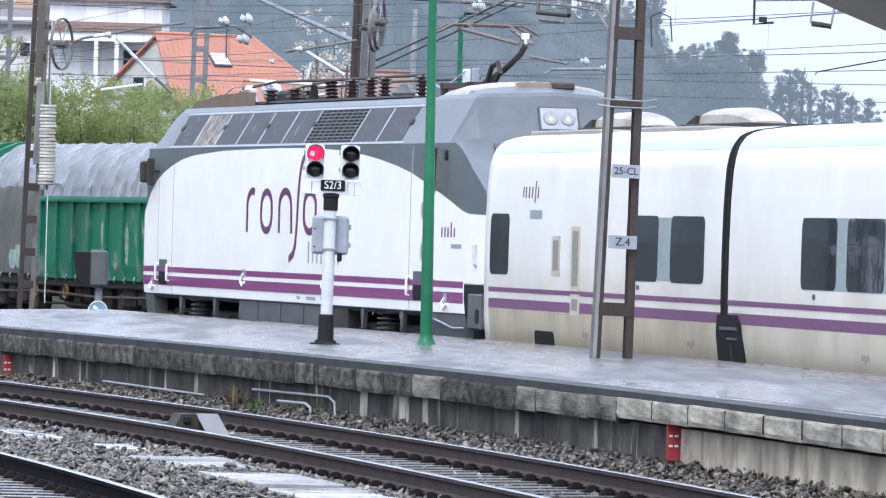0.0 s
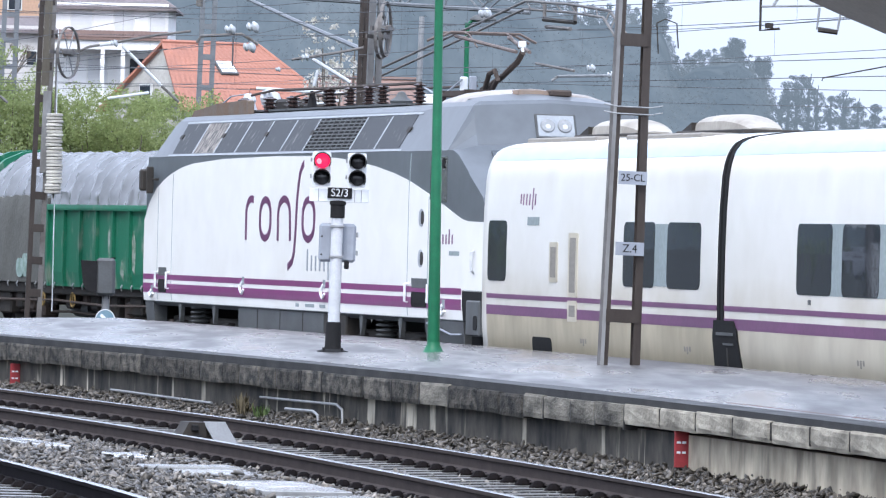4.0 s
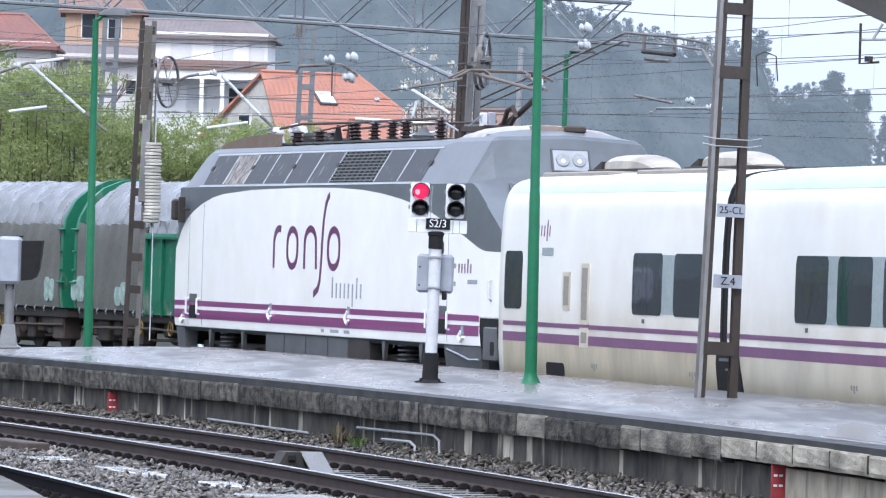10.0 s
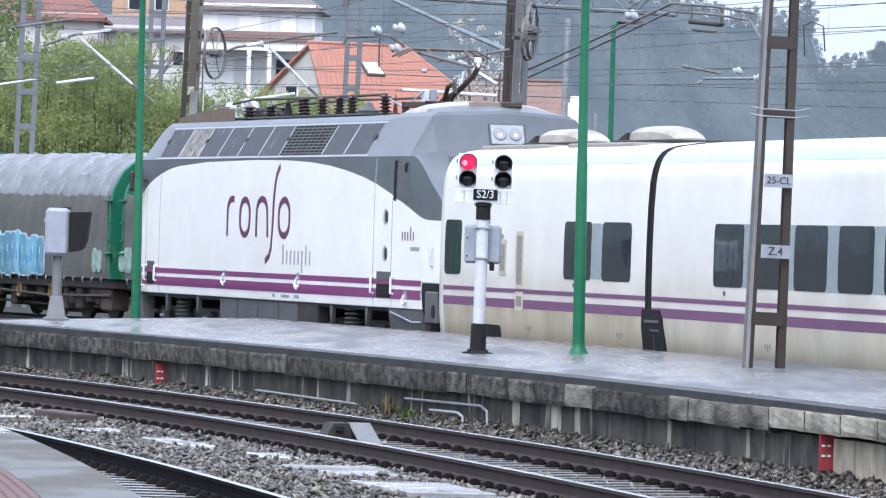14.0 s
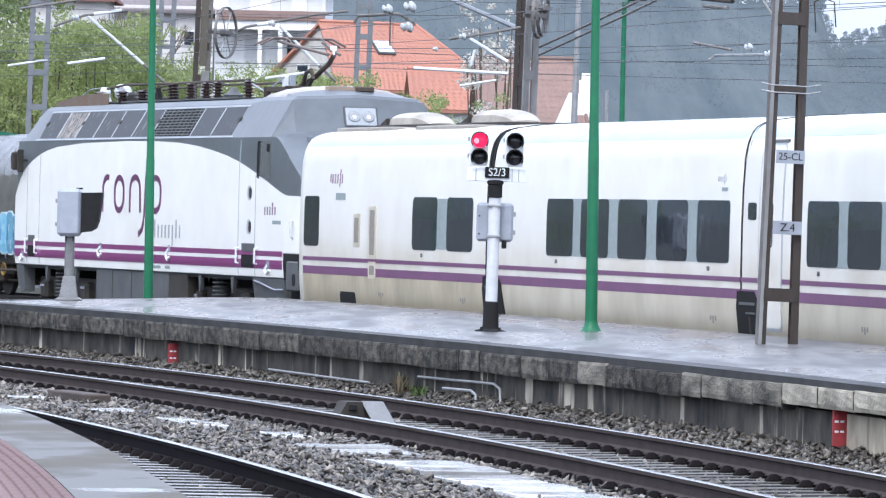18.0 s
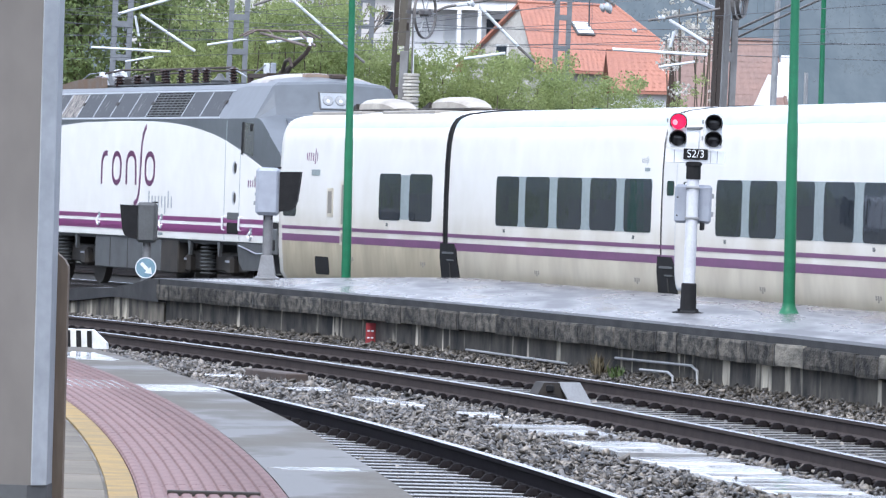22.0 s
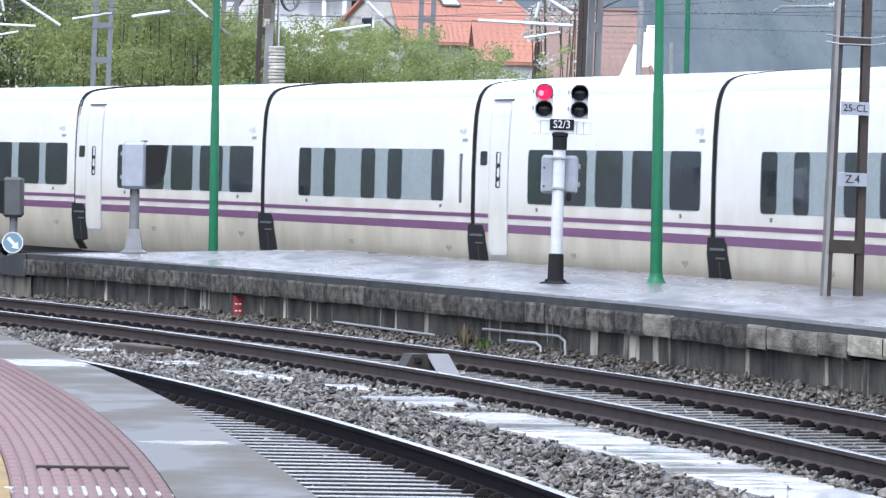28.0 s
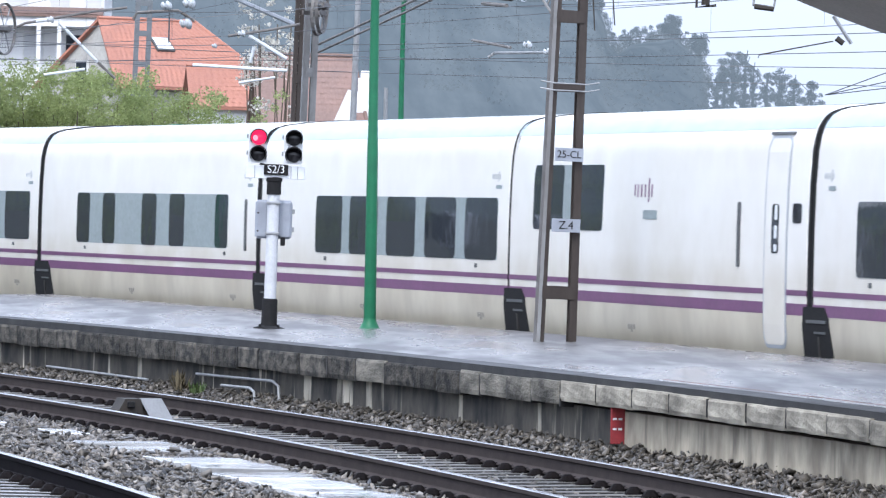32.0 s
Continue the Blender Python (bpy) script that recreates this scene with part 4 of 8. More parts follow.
        # underframe boxes, bogies
        for xa, xb, mat, zb in ((-6.0, -10.97, "gear", 0.36), (-10.98, -12.2, "dark", 0.34)):
            g = Geo()
            g.box(h + xb, h + xa, sd * 1.30 - 0.12, sd * 1.30 + 0.12, zb, 0.99, b=0.02)
            u = part("equipment_box", g, M[mat], ob, "grey underframe equipment box" if mat == "gear" else "black underframe box")
            if mat == "gear":
                for xx in (-7.17, -8.5, -9.81):
                    g = Geo()
                    g.box(h + xx - 0.015, h + xx + 0.015, sd * 1.421 - 0.004, sd * 1.421 + 0.004, 0.38, 0.97)
                    part("box_seam", g, M["dark"], u)
        for xa, xb in ((-0.1, -0.66), (-16.36, -18.24)):
            g = Geo()
            g.loft([[(h + x, sd * y, z) for y, z in ((1.22, zb), (1.40, zb), (1.445, 0.98), (1.22, 0.98))] for x, zb in ((xb, 0.50), (xa - 0.3, 0.48), (xa, 0.62))])
            part("valance", g, M["gear"], ob, "grey skirt under the cab")
        g = Geo()
        g.tube([(h - 16.5, sd * 1.45, 0.93), (h - 17.2, sd * 1.46, 0.86), (h - 17.7, sd * 1.46, 0.80), (h - 18.2, sd * 1.46, 0.81)], 0.014, 6)
        part("brake_hose", g, M["casegrey"], ob, "pale hose along the skirt")
        g = Geo()
        g.box(h - 19.26, h - 18.25, sd * 1.20 - 0.12, sd * 1.20 + 0.12, 0.46, 1.38)
        part("coupling_recess", g, M["rubber"], ob, "black recess under the rear corner")
        g = Geo()
        side_patch(g, LSEC, [(h - 18.27, 0.95), (h - 19.22, 0.95), (h - 19.22, 1.40), (h - 18.27, 1.40)], 0.006, 0.02, sd)
        part("recess_face", g, M["rubber"], ob, "black face of the corner recess")
        g = Geo()
        g.box(h - 19.16, h - 18.52, sd * 1.44 - 0.06, sd * 1.44 + 0.06, 0.80, 1.27, b=0.02)
        cc = part("coupling_cabinet", g, M["gear"], ob, "grey coupling cabinet at the rear corner")
        g = Geo()
        g.prism(rounded(h - 19.08, h - 18.90, 0.88, 1.07, 0.05), sd * 1.498, sd * 1.507)
        part("socket", g, M["black"], cc)
        for xb, sp in ((-3.0, (-2.95,)), (-13.7, (-13.75,))):
            bg = Geo()
            bg.box(h + xb - 2.3, h + xb + 2.3, sd * 1.06 - 0.07, sd * 1.06 + 0.07, 0.42, 0.78, b=0.05)
            bo = part("bogie_frame", bg, M["dark"], ob, "black grimy bogie frame")
            for dx in sp:
                g = Geo()
                for q in range(9):
                    g.lathe([(0.10, 0), (0.165, 0.012), (0.165, 0.030), (0.10, 0.042)], 12, pose(h + dx, sd * 1.24, 0.36 + q * 0.068))
                part("coil_spring", g, M["gear"], bo, "coil spring")
            for dx in (-1.5, 1.5):
                g = Geo()
                g.cyl((h + xb + dx, sd * 0.78, 0.55), (h + xb + dx, sd * 0.92, 0.55), 0.55, n=24)
                part("wheel", g, M["dark"], bo, smooth=True)
                g = Geo()
                g.box(h + xb + dx - 0.22, h + xb + dx + 0.22, sd * 1.12 - 0.16, sd * 1.12 + 0.16, 0.36, 0.72, b=0.06)
                part("axle_box", g, M["dark"], bo)
                g = Geo()
                g.box(h + xb + dx - 0.12, h + xb + dx + 0.12, sd * 1.29 - 0.01, sd * 1.29 + 0.01, 0.60, 0.64)
                part("axle_plate", g, M["casegrey"], bo)
            for dx in ((0.63, -1.52) if xb > -9 else (0.66, -1.38)):
                g = Geo()
                g.loft([[(h + xb + dx + a * w, sd * (1.40 + c * 0.03), z) for a, c in ((-1, -1), (1, -1), (1, 1), (-1, 1))] for w, z in ((0.02, 0.70), (0.05, 0.78), (0.10, 1.0))])
                part("hanger_bracket", g, M["gear"], bo, "pale tapering bracket")
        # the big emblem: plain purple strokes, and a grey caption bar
        if sd == 1:
            def stroke(pts, w, g):
                """A flat ribbon that follows the points on the side in one piece."""
                loops = []
                for k, (x, z) in enumerate(pts):
                    (xa, za), (xb_, zb_) = pts[max(0, k - 1)], pts[min(len(pts) - 1, k + 1)]
                    q = math.hypot(xb_ - xa, zb_ - za)
                    nx, nz = -(zb_ - za) / q * w / 2, (xb_ - xa) / q * w / 2
                    loops.append([(h + x + nx, half_at(LSEC, z + nz) + 0.011, z + nz), (h + x - nx, half_at(LSEC, z - nz) + 0.011, z - nz), (h + x - nx, half_at(LSEC, z - nz) - 0.008, z - nz), (h + x + nx, half_at(LSEC, z + nz) - 0.008, z + nz)])
                g.loft(loops)

            bow = lambda x0, x1, zc, a0, a1: [((x0 + x1) / 2 + (x0 - x1) / 2 * math.cos(radians(a0 + (a1 - a0) * k / 10)), zc + 0.22 * math.sin(radians(a0 + (a1 - a0) * k / 10))) for k in range(11)]
            ovals = [bow(x0, x1, 2.37, 0, 180) + bow(x0, x1, 2.24, 180, 360) + [(x0, 2.37)] for x0, x1 in ((-7.43, -8.05), (-9.90, -10.56))]
            for pts in [[(-6.60, 1.99), (-6.60, 2.2)] + bow(-6.60, -7.22, 2.38, 0, 110), [(-8.49, 1.99), (-8.49, 2.2)] + bow(-8.49, -9.17, 2.38, 0, 180) + [(-9.19, 2.2), (-9.21, 1.99)],
                        [(-9.88, 3.11), (-9.78, 3.07), (-9.68, 2.97), (-9.61, 2.80), (-9.56, 2.55), (-9.51, 2.1), (-9.45, 1.82), (-9.34, 1.69), (-9.10, 1.61)]] + ovals:
                g = Geo()
                stroke(pts, 0.105, g)
                part("emblem_stroke", g, M["emblem"], ob, "purple stroke of the large emblem")
            for k in range(8):
                xx = -10.22 - k * 0.235
                g = Geo()
                stroke([(xx, 1.57 if k != 5 else 1.45), (xx, 1.79 + (0.09 if k in (0, 6) else 0))], 0.07, g)
                part("caption_bar", g, M["caption"], ob, "pale grey bar under the emblem")
            for k in range(5):
                g = Geo()
                stroke([(-17.15 - k * 0.15, 2.0), (-17.15 - k * 0.15, 2.13 + (0.07 if k == 3 else 0))], 0.05, g)
                part("small_emblem_bar", g, M["mauve"], ob)
            g = Geo()
            side_patch(g, LSEC, rounded(h - 18.1, h - 17.6, 1.85, 1.91, 0.01), 0.008, 0.012)
            part("small_caption", g, M["pillarglass"], ob)
    # end faces: windscreens, headlamps, buffers
    g = Geo()
    g.loft([[(x, y * w, z + dz) for y in (-1.3, 1.3)] + [(x, y * w, z - 0.04 + dz) for y in (1.3, -1.3)] for x, z, w, dz in ((-h + 0.22, 2.63, 0.85, 0.085), (-h + 0.88, 2.945, 0.82, 0.085), (-h + 1.40, 3.18, 0.78, 0.085))])
    part("windscreen", g, M["glass"], ob, "raked dark windscreen")
    g = Geo()
    g.add([(h - 0.04, -1.2, 2.70), (h - 0.04, 1.2, 2.70), (h - 0.055, 1.12, 3.14), (h - 0.055, -1.12, 3.14), (h - 0.11, -1.2, 2.70), (h - 0.11, 1.2, 2.70), (h - 0.12, 1.12, 3.14), (h - 0.12, -1.12, 3.14)],
          [(0, 1, 2, 3), (7, 6, 5, 4), (0, 4, 5, 1), (1, 5, 6, 2), (2, 6, 7, 3), (3, 7, 4, 0)])
    part("windscreen", g, M["glass"], ob)
    for e, d in ((1, 0.42), (-1, 1.84)):
        mm = pose(e * (h - d), 0.0, 3.60, 0, -24 * e, 0)
        g = Geo()
        g.box(*sorted((-e * 0.09, e * 0.035)), -0.285, 0.285, -0.185, 0.185, mm, b=0.015)
        hl = part("headlamp_panel", g, M["gear"], ob, "grey twin headlamp panel")
        g = Geo()
        g.box(*sorted((e * 0.02, e * 0.040)), -0.255, 0.255, -0.155, 0.155, mm, b=0.01)
        part("lamp_plate", g, M["trim"], hl, "pale plate behind the lamps")
        for yy in (-0.12, 0.12):
            g = Geo()
            g.cyl((e * 0.038, yy, 0), (e * 0.060, yy, 0), 0.105, 0.09, n=18, m=mm)
            part("headlamp", g, M["lamp"], hl, "clear headlamp glass")
            g = Geo()
            g.cyl((e * 0.058, yy, -0.02), (e * 0.066, yy, -0.02), 0.04, 0.03, n=12, m=mm)
            part("bulb_cap", g, M["silver"], hl)
        g = Geo()
        for yy in (-0.96, 0.96):
            g.cyl((e * (h - 0.1), yy, 1.05), (e * (h + 0.5), yy, 1.05), 0.10, n=10)
            g.cyl((e * (h + 0.5), yy, 1.05), (e * (h + 0.55), yy, 1.05), 0.24, n=14)
        part("buffer_pair", g, M["dark"], ob)
        g = Geo()
        g.box(e * h - 0.25, e * h + 0.25, -1.18, 1.18, 0.70, 1.30, b=0.04)
        part("buffer_beam", g, M["dark"], ob)
    # pale roof of the rear cab, with hatches
    g = Geo()
    prof = [(1.06, 3.885), (1.0, 3.95), (0.7, 4.05), (0.35, 4.10), (0.0, 4.12), (-0.35, 4.10), (-0.7, 4.05), (-1.0, 3.95), (-1.06, 3.885)]
    loops = []
    for d, zc in ((2.62, 3.955), (2.66, 4.0), (2.8, 4.03), (3.0, 4.065), (3.5, 4.125), (3.75, 4.14), (3.95, 4.14)):
        low = 0.0 if d < 3.9 else 0.035
        loops.append([(-h + d, y, min(z, zc + 0.05 * (1.475 - abs(y))) + 0.012 - low) for y, z in prof])
    g.loft(loops, cap=False, closed=False)
    g.loft([[(x, y, z - 0.03) for x, y, z in lp] for lp in loops], cap=False, closed=False)
    part("roof_cap", g, M["rooftop"], ob, "pale weathered cab roof", True)
    g = Geo()
    g.loft([[(k * q * math.cos(a), q * math.sin(a), z) for a, k in [(2 * math.pi * j / 14, 1.0 + 0.35 * math.sin(5.1 * j)) for j in range(14)]] for q, z in ((0.30, -0.05), (0.24, 0.01), (0.10, 0.03))])
    part("rust_mound", g, M["rustramp"], ob, "brown rusty patch on the cab roof", True, pose(-h + 2.75, 0.1, 4.09))
    g = Geo()
    g.box(-h + 2.42, -h + 2.72, -0.40, -0.10, 4.02, 4.115, b=0.03)
    part("roof_hatch", g, M["brown"], ob, "small rusty roof hatch")
    # roof gear: insulators, busbars, switchgear
    def ribbed(x, y, z, hh, r0, r1, n, lean=0.0):
        gi = Geo()
        prf = []
        for q in range(n):
            prf += [(r0, hh * q / n), (r1, hh * (q + 0.35) / n), (r1, hh * (q + 0.5) / n), (r0, hh * (q + 0.8) / n)]
        gi.lathe([(0.0, 0)] + prf + [(r0 * 0.8, hh)], 12)
        part("roof_insulator", gi, M["porcelain"], ob, "brown ribbed porcelain insulator", True, pose(h + x, y, z, 0, lean, 0))

    for x, lean in ((-8.0, 16), (-9.11, 0), (-10.14, 0), (-10.9, 0), (-12.84, 0)):
        ribbed(x, 0.6, 3.92, 0.33, 0.05, 0.10, 6, lean)
    for x, y in ((-3.45, 0.75), (-4.2, 0.4), (-5.0, 0.75), (-5.6, 0.3), (-6.2, 0.7)):
        ribbed(x, y, 3.92, 0.24, 0.06, 0.115, 4)
    g = Geo()
    g.lathe([(0.07, 0), (0.15, 0.03), (0.17, 0.08), (0.09, 0.13), (0.05, 0.20), (0.0, 0.22)], 14)
    part("surge_arrester", g, M["gear"], ob, "grey mushroom-shaped arrester", True, pose(h - 11.89, 0.6, 3.93))
    g = Geo()
    g.lathe([(0.10, 0), (0.085, 0.03), (0.03, 0.30), (0.0, 0.31)], 10)
    part("earthing_cone", g, M["black"], ob, "black cone", True, pose(h - 6.94, 0.6, 3.92))
    for pts, r, mat in (([(-3.3, 0.6, 4.21), (-4.7, 0.6, 4.27), (-8.0, 0.6, 4.25), (-12.9, 0.6, 4.25)], 0.022, "brown"), ([(-4.6, -0.1, 4.20), (-8.0, -0.1, 4.24), (-13.3, -0.1, 4.22)], 0.02, "brown"), ([(-6.2, 0.7, 4.14), (-8.0, 0.6, 4.24)], 0.016, "brown"),
                        ([(-12.84, 0.6, 4.22), (-13.2, 0.4, 4.05), (-13.6, 0.2, 4.30)], 0.016, "casegrey"), ([(-1.9, 0.8, 4.02), (-2.6, 0.75, 4.20), (-3.2, 0.6, 4.24)], 0.012, "casegrey")):
        g = Geo()
        g.tube([(h + x, y, z) for x, y, z in pts], r, 6)
        part("busbar", g, M[mat], ob, "rusty brown roof busbar")
    for x, w, z1, y0, y1 in ((-3.75, 0.30, 4.08, 0.0, 0.45), (-4.65, 0.36, 4.14, 0.1, 0.5), (-5.5, 0.30, 4.06, 0.2, 0.6), (-6.2, 0.2, 4.04, 0.2, 0.5)):
        g = Geo()
        g.box(h + x - w, h + x + w, y0, y1, 3.93, z1, b=0.06)
        part("roof_equipment", g, M["dark"], ob, "grimy roof switchgear")
    for x, z, y, r in ((-3.15, 4.14, 0.6, 0.11), (-3.15, 3.98, 0.6, 0.13), (-3.95, 4.16, 0.5, 0.14), (-4.25, 4.14, 0.5, 0.12)):
        g = Geo()
        g.lathe([(0.0, -r), (r * 0.75, -r * 0.75), (r, 0.0), (r * 0.75, r * 0.75), (0.0, r)], 12)
        part("roof_capacitor", g, M["silver"], ob, "silver bulb on the roof", True, pose(h + x, y, z))
    g = Geo()
    g.box(h - 12.9, h - 2.9, -0.8, 0.8, 3.935, 3.965)
    part("roof_deck", g, M["gear"], ob, "grimy roof deck")
    for xx, yy, w in ((-13.5, 0.15, 0.045), (-13.95, 0.15, 0.04)):
        g = Geo()
        g.box(h + xx - w, h + xx + w, yy - 0.05, yy + 0.05, 3.95, 4.34, b=0.015)
        part("roof_cabinet", g, M["signalwhite" if xx > -13.7 else "casegrey"], ob, "pale upright box on the roof")
    # pantograph
    xx, top = -14.3, 4.94
    base = Geo()
    base.box(h + xx - 0.7, h + xx + 0.7, -0.55, -0.47, 4.05, 4.12)
    base.box(h + xx - 0.7, h + xx + 0.7, 0.47, 0.55, 4.05, 4.12)
    base.box(h + xx - 0.7, h + xx - 0.6, -0.55, 0.55, 4.04, 4.13)
    base.box(h + xx + 0.6, h + xx + 0.7, -0.55, 0.55, 4.04, 4.13)
    pb = part("pantograph_base", base, M["brown"], ob)
    for dx in (-0.65, 0.65):
        for yy in (-0.5, 0.5):
            g = Geo()
            g.cyl((h + xx + dx, yy, 3.9), (h + xx + dx, yy, 4.06), 0.06, n=8)
            part("insulator", g, M["porcelain"], pb)
    kx, kz = h + xx - 1.55, 4.64
    g = Geo()
    g.tube([(h + xx + 0.4, 0, 4.15), (h + xx - 0.5, 0, 4.30), (kx + 0.25, 0, kz - 0.13), (kx, 0, kz)], 0.042, 8)
    g.tube([(h + xx - 0.05, 0.1, 4.14), (h + xx - 0.35, 0.12, 4.36), (h + xx - 0.62, 0.12, 4.40), (h + xx - 0.7, 0.1, 4.28), (h + xx - 0.4, 0.08, 4.16)], 0.036, 8)
    g.tube([(h + xx + 0.15, 0, 4.12), (kx + 0.2, 0, kz - 0.08)], 0.018, 6)
    part("lower_arm", g, M["brown"], ob, "rusty lower pantograph arm")
    g = Geo()
    for yy in (-0.32, 0.32):
        g.tube([(kx, yy * 0.3, kz), (h + xx + 0.45, yy * 1.2, top - 0.05)], 0.026, 8)
    part("upper_arm", g, M["pantograph"], ob, "rusty upper pantograph arm")
    g = Geo()
    for dx in (0.3, 0.65):
        g.tube([(h + xx + dx, -0.74, top - 0.12), (h + xx + dx, -0.5, top), (h + xx + dx, 0.5, top), (h + xx + dx, 0.74, top - 0.12)], 0.02, 6)
    g.tube([(h + xx + 0.3, 0.4, top), (h + xx + 0.65, 0.4, top)], 0.014, 6)
    part("collector_head", g, M["pantograph"], ob, "twin pantograph collector strips")
    g = Geo()
    g.box(kx + 0.0, kx + 0.08, -0.05, 0.05, kz + 0.06, kz + 0.15, b=0.012)
    g.tube([(kx, 0, kz), (kx + 0.04, 0, kz + 0.1)], 0.02, 8)
    part("knee_insulator", g, M["signalwhite"], ob, "white block at the pantograph knee")
    for yy in (0.3, -0.3):
        g = Geo()
        g.tube([(h + xx + 0.3, yy, top), (h + xx + 0.05, yy, top - 0.04), (h + xx - 0.35, yy, top - 0.22)], 0.012, 6)
        part("head_horn", g, M["pantograph"], ob, "thin bent horn of the collector head")
    # rust-stained ramp before the first insulators, hoses at the rear
    g = Geo()
    g.prism([(h - 0.7, 3.86), (h - 4.4, 3.86), (h - 4.4, 4.10), (h - 4.28, 4.12), (h - 2.44, 4.08), (h - 1.0, 3.985)], 0.84, 0.94)
    part("roof_ramp", g, M["rustramp"], ob, "rust-stained sheet ramp")
    for yy, dz in ((0.5, 0.2), (0.2, 0.32), (1.0, 0.12)):
        g = Geo()
        g.tube([(-h - 0.02, yy, 1.25), (-h - 0.2, yy, 1.0 - dz), (-h - 0.5, yy, 0.95 - dz), (-h - 0.75, yy, 1.2)], 0.028, 6)
        part("hose", g, M["rubber"], ob)
    return ob


# lighter than the other glass: a grey reflection is in the base colour
M["cabglass"] = stuff_mat("cab_glass_with_grey_reflection", (0.075, 0.08, 0.082), (0.12, 0.12, 0.115), 0.12, scale=1.5, fine=4, bump=0.0)
M["caption"] = stuff_mat("grey_caption_paint", (0.30, 0.33, 0.36), None, 0.4, scale=3, fine=20, bump=0.0)
M["panelworn"] = stuff_mat("flaking_grey_louvre_panel", (0.045, 0.047, 0.05), (0.30, 0.27, 0.24), 0.65, scale=9.0, fine=40, bump=0.08, mix=0.16, stretch=(2.2, 1, 0.7), detail=12.0)
M["lamp"] = stuff_mat("clear_lamp_glass", (0.30, 0.31, 0.32), (0.22, 0.225, 0.23), 0.12, scale=20, fine=60, bump=0)
M["rooftop"] = stuff_mat("pale_weathered_roof", (0.46, 0.455, 0.455), (0.20, 0.165, 0.14), 0.45, scale=1.1, fine=15, mix=0.3, bump=0.03)
M["rustramp"] = stuff_mat("dark_rust_stained_sheet", (0.15, 0.098, 0.066), (0.15, 0.125, 0.105), 0.6, scale=2.5, fine=20, mix=0.35)
M["emblem"] = stuff_mat("deep_purple_emblem_paint", (0.125, 0.026, 0.100), (0.105, 0.028, 0.085), 0.35, scale=1.5, fine=20, bump=0.0)
M["pantograph"] = stuff_mat("rust_brown_pantograph_paint", (0.165, 0.135, 0.125), (0.11, 0.085, 0.075), 0.55, scale=5, fine=40, bump=0.05)
LOCO = loco()

# ---- far backdrop material: woods, with the rain haze put in as a glow ----
M["hill"] = stuff_mat("woods_with_haze_glow", (0.016, 0.021, 0.025), (0.010, 0.014, 0.018), 0.95, scale=0.02, fine=0.2, bump=0.0, mix=0.5)
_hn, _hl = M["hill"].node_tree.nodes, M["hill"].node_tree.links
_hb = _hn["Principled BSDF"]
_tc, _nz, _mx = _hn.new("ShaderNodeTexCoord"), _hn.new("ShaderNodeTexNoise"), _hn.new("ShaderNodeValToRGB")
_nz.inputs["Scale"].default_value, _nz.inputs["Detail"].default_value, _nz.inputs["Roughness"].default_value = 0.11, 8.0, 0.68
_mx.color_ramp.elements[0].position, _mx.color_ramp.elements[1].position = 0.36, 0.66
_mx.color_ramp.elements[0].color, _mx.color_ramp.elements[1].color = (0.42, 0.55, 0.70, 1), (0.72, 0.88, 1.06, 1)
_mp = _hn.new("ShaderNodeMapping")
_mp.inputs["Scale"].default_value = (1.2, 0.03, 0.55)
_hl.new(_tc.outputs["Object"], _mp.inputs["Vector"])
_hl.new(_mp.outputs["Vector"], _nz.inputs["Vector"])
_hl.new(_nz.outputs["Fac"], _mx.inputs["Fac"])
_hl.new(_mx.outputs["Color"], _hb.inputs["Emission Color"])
# blue-grey emission in place of haze between the eye and the hill
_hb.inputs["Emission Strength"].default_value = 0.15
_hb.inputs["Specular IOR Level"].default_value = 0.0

# ---- trackside: sleepers, stones, puddles, pipes, plates ----
def sleeper_row(c, r, y0, y1, tilt, label, mat="sleeper"):
    me = Geo()
    me.loft([[(x, y, z) for y, z in ((-1.30, -0.36), (1.30, -0.36), (1.30, -0.172 - q), (-1.30, -0.172 - q))] for x, q in ((-0.13, 0.06), (-0.085, 0.0), (0.085, 0.0), (0.13, 0.06))])
    body = me.mesh("sleeper", M[mat])
    fg = Geo()
    for s1 in (-0.834, 0.834):
        for s2 in (-1, 1):
            o = s1 + s2 * 0.125
            fg.lathe([(0.082, -0.179), (0.076, -0.155), (0.05, -0.124), (0.03, -0.109), (0.0, -0.106)], 9, pose(0, o, 0))
            fg.box(-0.05, 0.05, o - s2 * 0.06 - 0.02, o - s2 * 0.06 + 0.02, -0.165, -0.125, b=0.01)
    clip = fg.mesh("rail_fastening", M["clip"])
    track = thing("track", Matrix.Identity(4), label, "track", kind="structure")
    s0, s1 = angle_at(c, r, y0) * r, angle_at(c, r, y1) * r
    k = int((s1 - s0) / 0.6)
    for i in range(k):
        th = (s0 + 0.6 * i + random.uniform(-0.02, 0.02)) / r
        m = arc_frame(c, r, th, 0.0) @ pose(0, 0, 0, tilt, 0, random.uniform(-0.6, 0.6))
        sl = part("sleeper", body, None, track, at=m)
        part("rail_fastening", clip, None, sl)
    return track


